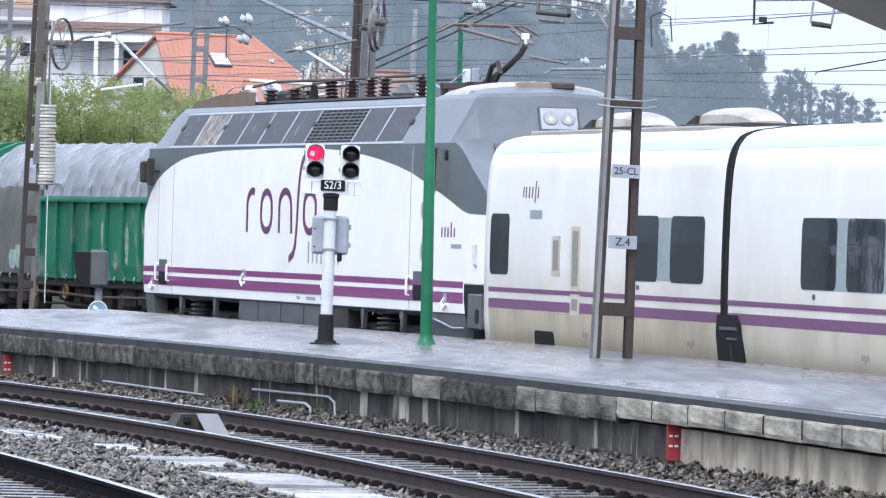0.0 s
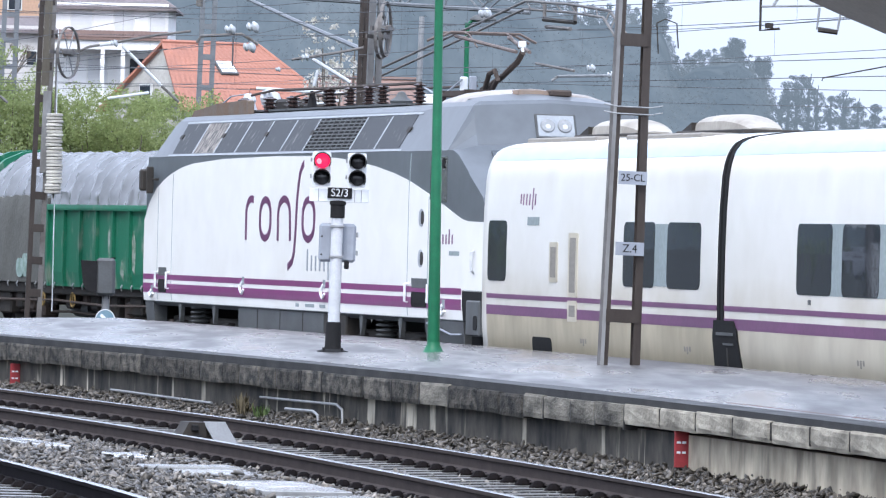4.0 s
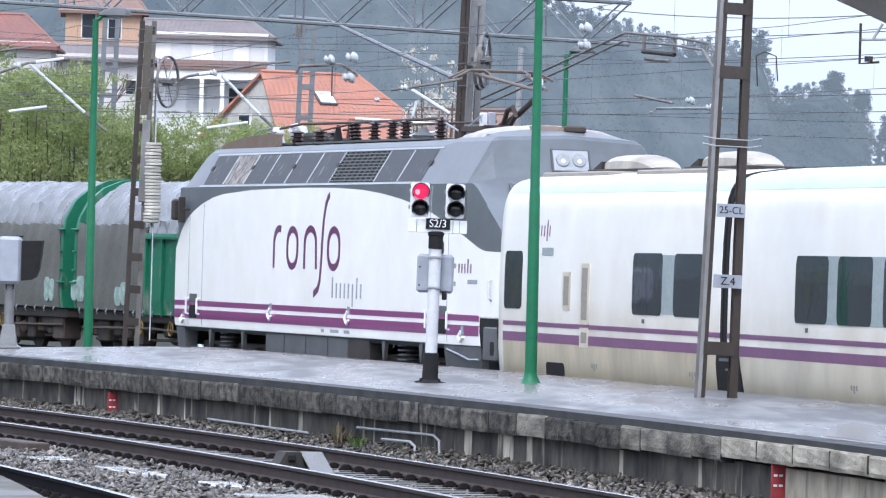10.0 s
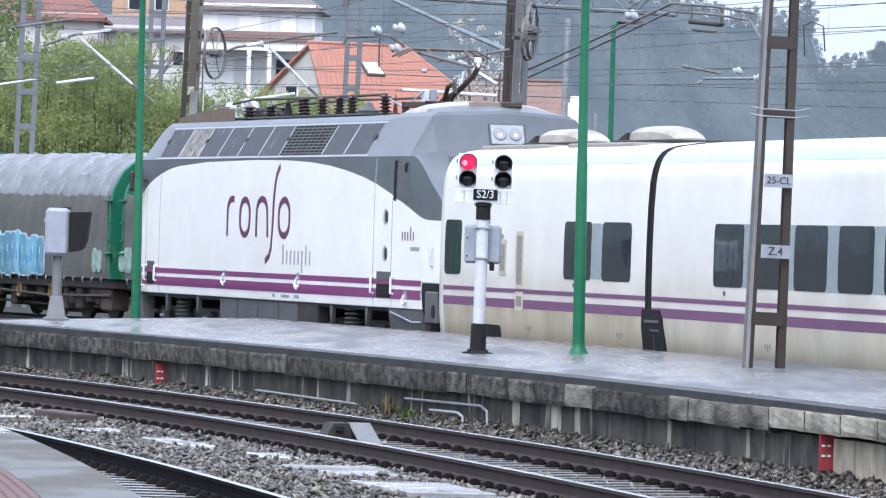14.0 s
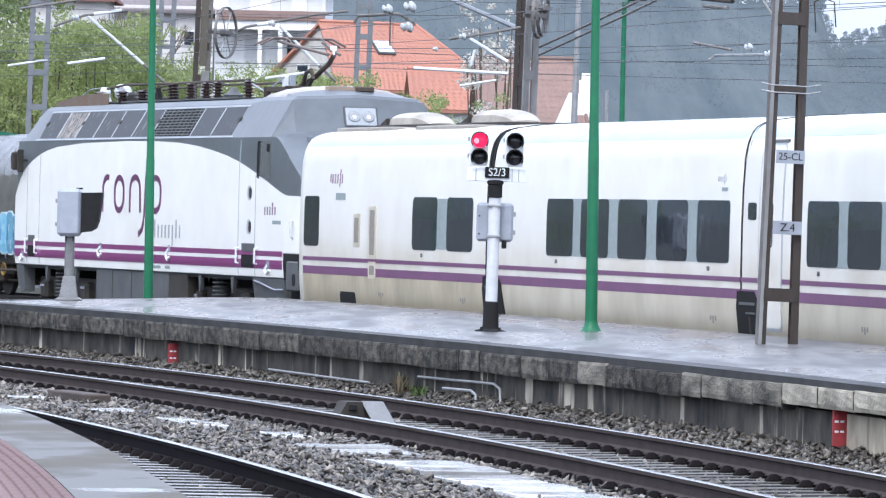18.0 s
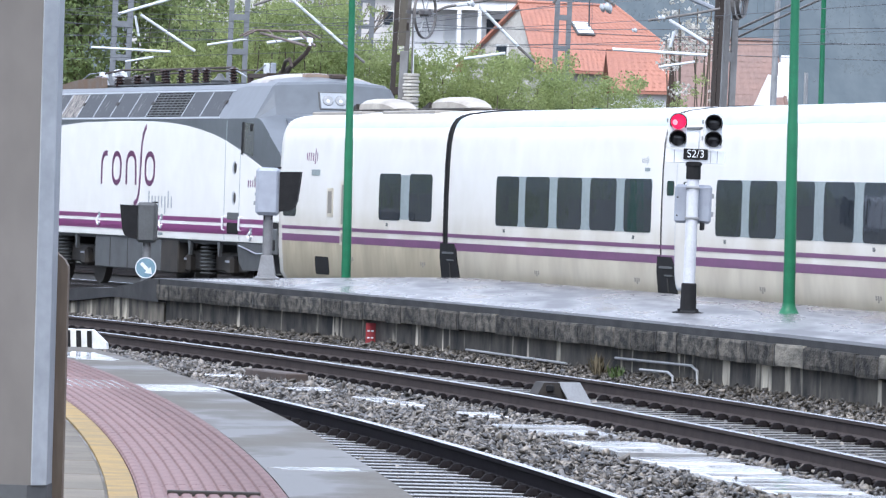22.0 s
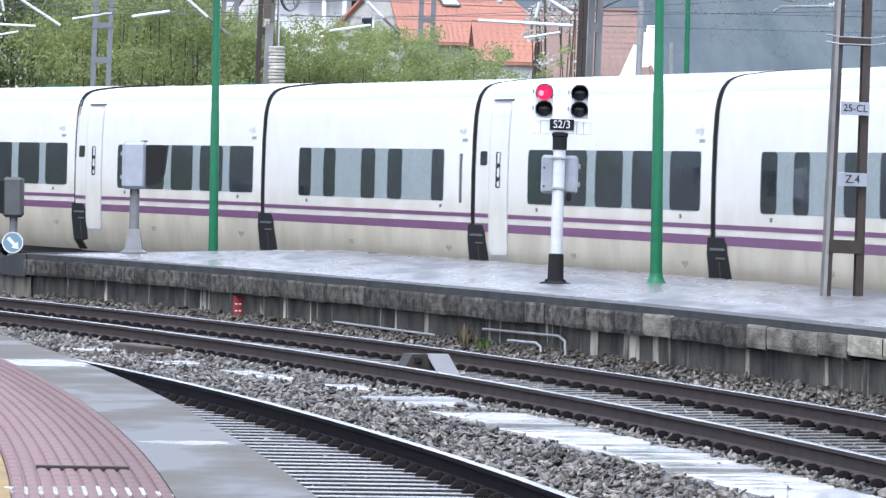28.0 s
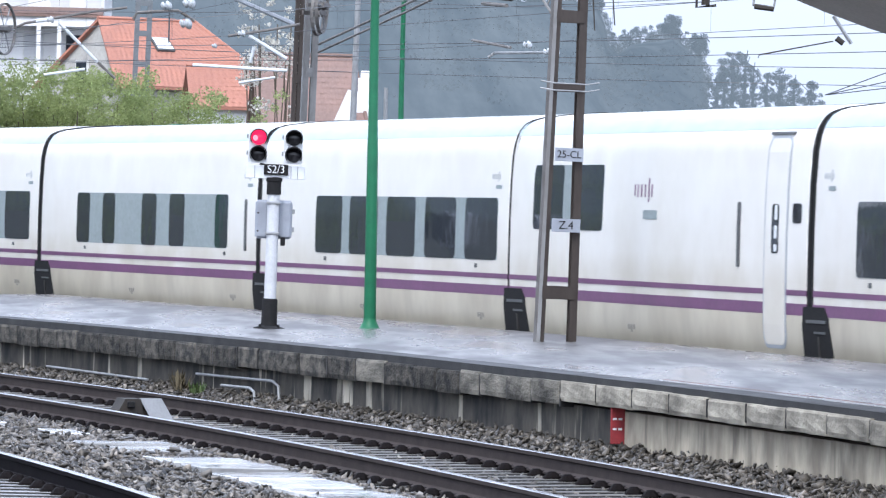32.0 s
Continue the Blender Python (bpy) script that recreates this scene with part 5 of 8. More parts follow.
near_track = sleeper_row(C1, 281.957, 24, 68, 0.0, "wet concrete sleepers of the near curved track")
# almost flush fill; the shade of deeper gaps is in its colour
M["cribfill"] = stuff_mat("shaded_crib_ballast", (0.030, 0.029, 0.027), (0.012, 0.012, 0.012), 0.9, scale=14, fine=45, bump=0.8, mix=0.3, bump_dist=0.05, coords="World")
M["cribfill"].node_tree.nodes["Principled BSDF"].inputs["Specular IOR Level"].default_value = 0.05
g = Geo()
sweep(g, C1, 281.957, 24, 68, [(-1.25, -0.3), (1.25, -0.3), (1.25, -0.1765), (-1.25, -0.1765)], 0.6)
part("crib_ballast", g, M["cribfill"], near_track, "fine ballast between the sleepers, gap shade in its near-black colour")
far_track = sleeper_row(C1, 286.859, 40, 106, -1.3, "dull concrete sleepers of the curved track along the platform wall", "sleeperfar")
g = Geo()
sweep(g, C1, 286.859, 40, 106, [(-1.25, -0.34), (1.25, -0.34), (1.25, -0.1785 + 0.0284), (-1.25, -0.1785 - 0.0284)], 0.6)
part("crib_ballast", g, M["cribfill"], far_track, "fine ballast between the sleepers, gap shade in its near-black colour")

# puddles on flat slabs between the tracks, sky sheen put into their colour
M["water"] = stuff_mat("rain_film_with_sky_sheen", (0.56, 0.57, 0.58), (0.34, 0.345, 0.35), 0.05, rough2=0.18, scale=2.0, fine=14, bump=0.04, bump_dist=0.004, mix=0.3, spread=0.35)
M["slab"] = stuff_mat("wet_concrete_cover", (0.24, 0.24, 0.235), (0.17, 0.17, 0.165), 0.08, rough2=0.3, scale=2, fine=30, bump=0.05)


def puddle(r, y, length, width, z, seed):
    rnd = random.Random(seed)
    th = angle_at(C1, r, y)
    m = arc_frame(C1, r, th, z)
    n = 22
    pts = []
    for i in range(n):
        a = 2 * math.pi * i / n
        k = 1 + rnd.uniform(-0.22, 0.22)
        ca, sa = math.cos(a), math.sin(a)
        pts.append((length / 2 * math.copysign(abs(ca) ** 0.6, ca) * k, width / 2 * math.copysign(abs(sa) ** 0.6, sa) * k))
    gg = Geo()
    gg.loft([[(x, y_, -0.10) for x, y_ in pts], [(x, y_, 0) for x, y_ in pts]])
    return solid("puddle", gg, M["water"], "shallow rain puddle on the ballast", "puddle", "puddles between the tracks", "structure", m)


# lids of the cable trough between the tracks: radius, y of the middle, length of the run, width
PUDDLES = ((285.08, 53.0, 17.2, 0.78), (285.2, 63.6, 1.2, 0.70), (285.2, 67.7, 1.15, 0.35), (284.93, 71.2, 2.3, 0.32), (284.8, 74.8, 1.15, 0.42), (284.67, 79.1, 0.6, 0.45))
trough = thing("cable_trough", Matrix.Identity(4), "wet concrete cable trough lids between the tracks, sky sheen in their colour", "cable trough", kind="structure")
rt_ = random.Random(21)
for r, y, ln, wd in PUDDLES:
    g = Geo()
    g.box(-0.275, 0.275, -wd / 2, wd / 2, -0.07, 0.0, b=0.008)
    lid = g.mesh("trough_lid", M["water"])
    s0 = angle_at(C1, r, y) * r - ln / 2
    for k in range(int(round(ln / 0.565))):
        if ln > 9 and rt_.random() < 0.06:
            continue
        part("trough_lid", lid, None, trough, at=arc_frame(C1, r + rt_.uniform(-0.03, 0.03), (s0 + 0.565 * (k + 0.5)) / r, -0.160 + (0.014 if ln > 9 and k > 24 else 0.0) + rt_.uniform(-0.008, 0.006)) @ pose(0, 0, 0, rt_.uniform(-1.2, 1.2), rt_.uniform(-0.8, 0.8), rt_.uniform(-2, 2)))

# loose ballast stones as one heap of small angular blocks
def stones(name, count, place, size, mat, label):
    rng = np.random.default_rng(5)
    base = np.array([(x, y, z) for x in (-1, 1) for y in (-1, 1) for z in (-1, 1)], float)
    quads = np.array([(0, 1, 3, 2), (4, 6, 7, 5), (0, 4, 5, 1), (2, 3, 7, 6), (0, 2, 6, 4), (1, 5, 7, 3)])
    pos, sc = place(rng, count), None
    n = len(pos)
    sc = size * rng.uniform(0.55, 1.25, (n, 1, 1)) * rng.uniform(0.55, 1.3, (n, 1, 3)) * np.array([1.25, 0.85, 0.34]) / 2
    v = base[None] * rng.uniform(0.3, 1.2, (n, 8, 3)) * sc
    q = rng.normal(size=(n, 4)) * np.array([1, 0.30, 0.30, 1])
    q /= np.linalg.norm(q, axis=1, keepdims=True)
    w, x, y, z = q.T
    rm = np.stack([1 - 2 * (y * y + z * z), 2 * (x * y - z * w), 2 * (x * z + y * w), 2 * (x * y + z * w), 1 - 2 * (x * x + z * z), 2 * (y * z - x * w),
                   2 * (x * z - y * w), 2 * (y * z + x * w), 1 - 2 * (x * x + y * y)], 1).reshape(n, 3, 3)
    v = np.einsum("nij,nkj->nki", rm, v) + pos[:, None, :]
    f = (quads[None] + 8 * np.arange(n)[:, None, None]).reshape(-1, 4)
    me = bpy.data.meshes.new(name)
    me.vertices.add(n * 8)
    me.vertices.foreach_set("co", v.reshape(-1))
    me.loops.add(f.size)
    me.loops.foreach_set("vertex_index", f.reshape(-1))
    me.polygons.add(len(f))
    me.polygons.foreach_set("loop_start", np.arange(0, f.size, 4))
    me.update(calc_edges=True)
    me.materials.append(mat)
    return tagged(new(name, me), label, "ballast", kind="stuff")


def bed_height(off):
    """Top of the bed by the distance outwards from the radius 284 of the first bend."""
    pts = [(-4.2, -0.25), (-0.9, -0.23), (-0.1, -0.225), (0.6, -0.235), (1.6, -0.235), (1.7, -0.24), (3.95, -0.22), (4.4, -0.12), (4.9, 0.01)]
    return np.interp(off, [p[0] for p in pts], [p[1] for p in pts])


def between_tracks(rng, n):
    y = 34 + 74 * rng.random(n * 2) ** 1.15
    off = rng.uniform(-3.4, 4.72, n * 2)
    keep = np.ones(n * 2, bool)
    for ro in (-1.21, -2.878, 2.024, 3.694):
        keep &= np.abs(off - ro) > 0.10
    r = 284.0 + off
    th = np.arcsin((y - C1[1]) / r)
    # thin out on the sleepers themselves
    for rc in (281.957, 286.859):
        s = th * rc
        s0 = math.asin(((24 if rc < 284 else 40) - C1[1]) / rc) * rc
        on_sleeper = (np.abs(((s - s0) / 0.6 + 0.5) % 1 - 0.5) < 0.25) & (np.abs(r - rc) < 1.34)
        keep &= ~on_sleeper | (rng.random(n * 2) < (0.015 if rc < 284 else 0.22))
    for pr, py, ln, wd in PUDDLES:
        dy = (y - py) / math.cos(math.asin((py - C1[1]) / pr))
        keep &= ((np.abs(dy) / (ln * 0.52)) ** 8 + (np.abs(r - pr) / (wd * 0.54)) ** 6 > 1.0) | (rng.random(n * 2) < (0.008 if ln > 9 else 0.05))
    z = bed_height(off) + rng.normal(0.012, 0.02, n * 2) + 0.015
    between = (np.abs(r - 281.957) < 1.40) | (np.abs(r - 286.859) < 1.30)
    z = np.where(between, np.minimum(z, np.where(r > 284, -0.195, -0.225)), z)
    p = np.stack([C1[0] + r * np.cos(th), C1[1] + r * np.sin(th), z], 1)[keep]
    return p[:n]


stones("ballast_stones", 130000, between_tracks, 0.068, M["ballast"], "loose angular grey ballast stones between the tracks")

M["brownstone"] = stuff_mat("brown_stained_stone", (0.108, 0.096, 0.080), (0.046, 0.042, 0.038), 0.55, scale=9, fine=70, bump=0.3, spread=0.6, island=True)


def wall_foot(rng, n):
    y = 38 + 62 * rng.random(n)
    off = 4.85 - np.abs(rng.normal(0, 0.22, n))
    r = 284.0 + off
    th = np.arcsin((y - C1[1]) / r)
    return np.stack([C1[0] + r * np.cos(th), C1[1] + r * np.sin(th), -0.11 + 0.27 * (off - 4.4) + rng.normal(0.01, 0.025, n)], 1)


stones("wall_foot_stones", 14000, wall_foot, 0.066, M["brownstone"], "brown stained stones heaped along the foot of the wall")

# drain covers and a loose beam
for r, y, ln, wd, mat, lab, rz in ((285.1, 64.2, 0.6, 0.9, "slab", "wet concrete drain cover on the ballast", 0), (285.1, 78.3, 1.8, 0.26, "brown", "old dark sleeper piece lying on the ballast", 4)):
    gg = Geo()
    gg.box(-ln / 2, ln / 2, -wd / 2, wd / 2, -0.08, 0.06 if mat == "slab" else 0.085, b=0.015)
    solid("drain_cover" if mat == "slab" else "timber_piece", gg, M[mat], lab, "cover" if mat == "slab" else "timber", m=arc_frame(C1, r, angle_at(C1, r, y), -0.20 if mat == "slab" else -0.16) @ pose(0, 0, 0, 0, 0, rz))

# signalling wedge between the rails
tr = arc_frame(C1, 286.86, angle_at(C1, 286.86, 72.0), -0.17)
wedge = thing("track_magnet", tr, "dark track magnet with a tilted pale metal guard plate", "track magnet")
g = Geo()
g.loft([[(x, y, z) for y, z in ((0.31, 0.0), (0.19, 0.225), (0.02, 0.225), (-0.02, 0.0))] for x in (0.02, 0.45)])
part("casing", g, M["dark"], wedge, "dark casing with a sloping side")
for y0, y1, z0, z1 in ((0.09, 0.17, 0.13, 0.20), (0.05, 0.14, 0.02, 0.09), (0.18, 0.24, 0.03, 0.08)):
    g = Geo()
    g.box(-0.02, 0.03, y0, y1, z0, z1, b=0.01)
    part("cable_lug", g, M["black"], wedge)
g = Geo()
g.loft([[(x, y, z) for x, z in ((-0.14, 0.0), (0.06, 0.235), (0.075, 0.225), (-0.12, -0.01))] for y in (0.03, -0.21)])
for i_, (x, y, z) in enumerate(g.v):
    g.v[i_] = (x, y - 0.10 * (1 - max(0.0, z) / 0.235), z)
part("guard_plate", g, M["galvadark"], wedge, "tilted galvanised guard plate")
g = Geo()
g.box(0.06, 0.3, -0.2, 0.02, 0.0, 0.20, b=0.02)
part("bracket", g, M["dark"], wedge)

# pipes on the wall
def wall_pipe(pts, label):
    """Points: y of the plan, distance out from the wall face, height."""
    gg = Geo()
    w = []
    for y, o, z in pts:
        x_, y_ = on(C1, FE + 0.14 - o, y)
        w.append((x_, y_, z))
    gg.tube(w, 0.016, 8)
    solid("drain_pipe", gg, M["galva"], label, "pipe", "pipes along the wall")


wall_pipe([(77.8, 0.06, 0.20), (74.4, 0.06, 0.22), (74.05, 0.08, 0.17), (73.97, 0.09, -0.06)], "pale bent pipe along the wall foot")
wall_pipe([(76.0, 0.22, 0.12), (74.75, 0.22, 0.13), (74.5, 0.23, 0.09), (74.45, 0.23, -0.08)], "pale bent pipe along the wall foot")
wall_pipe([(84.8, 0.07, 0.085), (80.0, 0.07, 0.065)], "pale straight pipe along the wall foot")

# red plates on the wall
for y, zc in ((89.6, 0.125), (60.6, 0.23)):
    x_, y_ = on(C1, FE + 0.08, y)
    ob = thing("kilometre_plate", Matrix.Translation((x_, y_, zc)) @ Matrix.Rotation(radians(8), 4, "Z"), "red metal plate with white marks fixed to the wall", "sign", "red plates on the wall")
    g = Geo()
    g.box(-0.068, 0.068, -0.012, 0.012, -0.165, 0.165, b=0.006)
    part("plate", g, M["red"], ob)
    g = Geo()
    g.box(-0.045, -0.015, 0.01, 0.10, -0.03, 0.03)
    g.box(0.0, 0.045, 0.01, 0.10, -0.03, 0.03)
    part("bracket", g, M["dark"], ob)
    for zz, ww in ((0.06, 0.04), (-0.03, 0.045)):
        for xx in (-0.03, 0.02):
            g = Geo()
            g.box(xx - 0.018, xx + 0.016, -0.0165, -0.011, zz - 0.009, zz + 0.010)
            part("mark", g, M["signalwhite"], ob, "illegible white mark")

# striped end block and weeds
blk = thing("striped_end_block", pose(-5.25, 57.6, PZ - 0.012), "black and white striped concrete block at the platform end", "block")
g = Geo()
g.prism([(-0.55, 0.0), (0.44, 0.0), (0.43, 0.05), (0.31, 0.16), (-0.55, 0.16)], -0.1, 0.1)
part("block", g, M["whitepaint"], blk)
for k in range(7):
    g = Geo()
    x = -0.29 + 0.092 * k
    g.prism([(x + 0.008, 0.005), (x + 0.050, 0.005), (x + 0.042, 0.152), (x, 0.152)], -0.104, -0.098)
    part("black_stripe", g, M["black"], blk)

M["weed"] = stuff_mat("green_weed_leaf", (0.040, 0.075, 0.024), (0.065, 0.085, 0.03), 0.6, scale=20, fine=60, bump=0, spread=0.3, island=True)
M["dryweed"] = stuff_mat("dry_weed_stalk", (0.10, 0.08, 0.05), (0.06, 0.052, 0.032), 0.8, scale=20, fine=60, bump=0, spread=0.35, island=True)
for y, o, hh, n, mat, label in ((78.0, 0.05, 0.30, 60, "dryweed", "clump of dry brown weeds at the wall foot"), (77.1, 0.02, 0.19, 44, "weed", "fresh green weed tuft at the wall foot")):
    rnd = random.Random(int(y * 10))
    gg = Geo()
    for k in range(n):
        a, b = rnd.uniform(0, 6.28), rnd.uniform(0.1, 0.7)
        d = Vector((math.cos(a) * b, math.sin(a) * b, 1)).normalized() * hh * rnd.uniform(0.4, 1)
        w = Vector((-math.sin(a), math.cos(a), 0)) * rnd.uniform(0.008, 0.022)
        o2 = Vector((rnd.uniform(-0.06, 0.06), rnd.uniform(-0.2, 0.2), 0))
        mid = o2 + d * 0.6
        gg.add([o2, mid + w, o2 + d, mid - w], [(0, 1, 2, 3)])
    x_, y_ = on(C1, FE - 0.10 + o, y)
    solid("weed_tuft", gg, M[mat], label, "weed", "weeds", "stuff", m=pose(x_, y_, -0.02))

# ---- on the platform: signal, lamp posts, mast, shunting signals ----
M["lens_red"] = bpy.data.materials.new("lit_red_lens")
M["lens_red"].use_nodes = True
_b = M["lens_red"].node_tree.nodes["Principled BSDF"]
_b.inputs["Base Color"].default_value = (0.5, 0.01, 0.03, 1)
_b.inputs["Roughness"].default_value = 0.15
_b.inputs["Emission Color"].default_value = (1.0, 0.02, 0.10, 1)
_b.inputs["Emission Strength"].default_value = 0.62
M["lens_core"] = bpy.data.materials.new("bright_red_lamp_core")
M["lens_core"].use_nodes = True
_b = M["lens_core"].node_tree.nodes["Principled BSDF"]
_b.inputs["Base Color"].default_value = (0.8, 0.3, 0.3, 1)
_b.inputs["Emission Color"].default_value = (1.0, 0.22, 0.30, 1)
_b.inputs["Emission Strength"].default_value = 0.9
M["lens_dark"] = stuff_mat("unlit_dark_lens", (0.02, 0.02, 0.022), (0.03, 0.03, 0.035), 0.12, scale=20, fine=60, bump=0)


def words(text, size, mat, parent, m, name="lettering", depth=0.002):
    cu = bpy.data.curves.new(name, "FONT")
    cu.body, cu.size, cu.align_x, cu.align_y, cu.extrude = text, size, "CENTER", "CENTER", depth
    tmp = bpy.data.objects.new(name, cu)
    scene.collection.objects.link(tmp)
    me = bpy.data.meshes.new_from_object(tmp.evaluated_get(bpy.context.evaluated_depsgraph_get()))
    bpy.data.objects.remove(tmp)
    me.materials.clear()
    me.materials.append(mat)
    ob = new(name, me)
    ob.parent, ob.matrix_basis = parent, m
    return ob


FACE = Matrix.Rotation(math.pi / 2, 4, "X")     # text upright, seen from -y


def main_signal():
    ob = thing("main_signal", pose(0.165, 82.25, PZ, 0, 0.7, 0), "grey post signal with a lit red lamp on the platform", "railway signal")
    g = Geo()
    g.box(-0.29, 0.29, -0.20, 0.20, 0.0, 0.014, b=0.004)
    part("base_slab", g, M["copdark"], ob)
    g = Geo()
    g.lathe([(0.19, 0.014), (0.19, 0.03), (0.105, 0.055), (0.098, 0.09), (0.092, 0.37), (0.08, 0.385)], 20)
    part("base_sleeve", g, M["black"], ob, "black base sleeve", True)
    for a in range(4):
        g = Geo()
        g.cyl((0.155 * math.cos(a * 1.571 + 0.78), 0.155 * math.sin(a * 1.571 + 0.78), 0.03), (0.155 * math.cos(a * 1.571 + 0.78), 0.155 * math.sin(a * 1.571 + 0.78), 0.07), 0.018, n=6)
        part("bolt", g, M["black"], ob)
    g = Geo()
    g.lathe([(0.073, 0.36), (0.073, 1.66)], 20)
    part("post", g, M["silver"], ob, "silver grey tube post", True)
    g = Geo()
    g.lathe([(0.078, 1.645), (0.088, 1.65), (0.088, 1.80), (0.10, 1.81), (0.10, 1.85), (0.06, 1.86)], 18)
    part("collar", g, M["black"], ob, "black clamp collar", True)
    g = Geo()
    g.box(-0.215, 0.235, 0.08, 0.22, 1.11, 1.58, b=0.035)
    c = part("junction_box", g, M["casegrey"], ob, "grey cable junction box")
    for zz in (1.16, 1.53):
        g = Geo()
        g.box(-0.085, 0.085, -0.08, 0.085, zz, zz + 0.03, b=0.006)
        part("strap", g, M["galva"], c)
    for zz in (1.2, 1.42):
        g = Geo()
        g.box(0.235, 0.262, 0.10, 0.16, zz, zz + 0.06, b=0.006)
        part("hinge", g, M["galva"], c)
        g = Geo()
        g.cyl((-0.18, 0.085, zz), (-0.18, 0.07, zz), 0.012, n=8)
        part("screw", g, M["dark"], c)
    g = Geo()
    g.box(0.10, 0.16, 0.0, 0.09, 1.03, 1.13, b=0.01)
    part("cable_gland", g, M["black"], ob)
    g = Geo()
    g.box(-0.35, 0.37, -0.035, 0.02, 1.84, 2.0, b=0.006)
    carrier = part("carrier_plate", g, M["signalwhite"], ob, "white carrier plate")
    for xx in (-0.24, 0.20, 0.28):
        g = Geo()
        g.box(xx - 0.004, xx + 0.004, -0.041, -0.03, 1.845, 1.995)
        part("plate_seam", g, M["galva"], carrier)
    g = Geo()
    g.box(-0.13, 0.165, -0.06, -0.036, 1.885, 2.015, b=0.005)
    npl = part("number_plate", g, M["black"], ob, "black plate with white characters")
    words("S2/3", 0.135, M["signalwhite"], npl, Matrix.Translation((0.018, -0.062, 1.95)) @ FACE @ Matrix.Diagonal((0.92, 1, 1, 1)))
    for hx, lit in ((-0.205, True), (0.225, False)):
        g = Geo()
        g.prism(rounded(hx - 0.125, hx + 0.105, 2.025, 2.445, 0.03), -0.02, 0.02)
        hd = part("signal_head", g, M["signalwhite"], ob, "white two-lamp signal head")
        g = Geo()
        g.box(hx - 0.09, hx + 0.09, 0.02, 0.16, 2.08, 2.44, b=0.02)
        part("lamp_case", g, M["silver"], hd)
        for zz in (2.12, 2.32):
            g = Geo()
            g.box(hx - 0.145, hx - 0.12, -0.01, 0.05, zz, zz + 0.05)
            part("latch", g, M["galva"], hd)
        for zz, on_ in ((2.338, lit), (2.135, False)):
            m = pose(hx, -0.02, zz, 90, 0, 0)
            g = Geo()
            g.lathe([(0.092, 0.0), (0.092, 0.02), (0.0, 0.035)], 22, m)
            ln = part("lens", g, M["lens_red"] if on_ else M["lens_dark"], hd, "lit red lens" if on_ else "unlit dark lens", True)
            if on_:
                g = Geo()
                g.lathe([(0.035, 0.026), (0.022, 0.036), (0.0, 0.040)], 16, m @ pose(-0.038, -0.01, 0))
                part("lamp_core", g, M["lens_core"], ln, "bright lamp core", True)
            g = Geo()
            n, loops = 18, []
            for k in range(n + 1):
                a = radians(-35 + 250 * k / n)
                q = 0.20 if 40 < -35 + 250 * k / n < 140 else 0.15
                ca, sa = math.cos(a), math.sin(a)
                loops.append([(hx + 0.098 * ca, -0.02, zz + 0.098 * sa), (hx + 0.106 * ca, -0.02, zz + 0.106 * sa), (hx + 0.106 * ca, -0.02 - q, zz + 0.106 * sa - 0.012), (hx + 0.098 * ca, -0.02 - q, zz + 0.098 * sa - 0.012)])
            g.loft(loops)
            part("hood", g, M["black"], hd, "black lamp hood", True)
    return ob


main_signal()


def green_lamp_post(x, y, z, height, arm, label, rx=0.0):
    ob = thing("lamp_post", pose(x, y, z, 0, rx, 0), label, "lamp post", "green lamp posts")
    g = Geo()
    g.lathe([(0.17, 0), (0.17, 0.012), (0.12, 0.05), (0.085, 0.12), (0.078, 0.16)], 16)
    part("base_flare", g, M["green"], ob, "flared green base", True)
    g = Geo()
    g.lathe([(0.076, 0.15), (0.066, height * 0.45), (0.061, height * 0.453), (0.047, height)], 16)
    part("pole", g, M["green"], ob, "green painted steel pole", True)
    g = Geo()
    g.tube([(0, 0, height - 0.05), (arm * 0.10, 0, height + 0.05), (arm * 0.3, 0, height + 0.06)], 0.035, 8)
    part("bracket", g, M["green"], ob)
    g = Geo()
    loops = []
    for q, w, hh in ((0.0, 0.03, 0.02), (0.08, 0.12, 0.08), (0.25, 0.16, 0.13), (0.42, 0.15, 0.11), (0.52, 0.04, 0.03)):
        loops.append([(arm * (q + 0.05), w * math.cos(a), height + 0.06 + hh * max(0.0, math.sin(a)) + 0.01 * math.sin(a)) for a in [2 * math.pi * k / 12 for k in range(12)]])
    g.loft(loops)
    hd = part("lantern", g, M["gear"], ob, "dark grey lantern housing", True)
    g = Geo()
    loops = []
    for q, w, hh in ((0.12, 0.10, 0.02), (0.25, 0.14, 0.05), (0.40, 0.12, 0.03)):
        loops.append([(arm * (q + 0.05), w * math.cos(a), height + 0.055 - hh * max(0.0, -math.sin(a))) for a in [2 * math.pi * k / 12 for k in range(12)]])
    g.loft(loops)
    part("lantern_glass", g, M["lamp"], hd, "clear lantern glass", True)
    return ob


green_lamp_post(1.40, 83.0, PZ, 5.25, 1, "green steel lamp post with flared base on the platform", -0.4)
green_lamp_post(-5.18, 106.6, 0.42, 5.4, 1, "green steel lamp post with grey lantern at the platform end", -0.3)
green_lamp_post(2.80, 135.0, -0.3, 6.7, 1, "tall green lamp post with round lanterns behind the train")


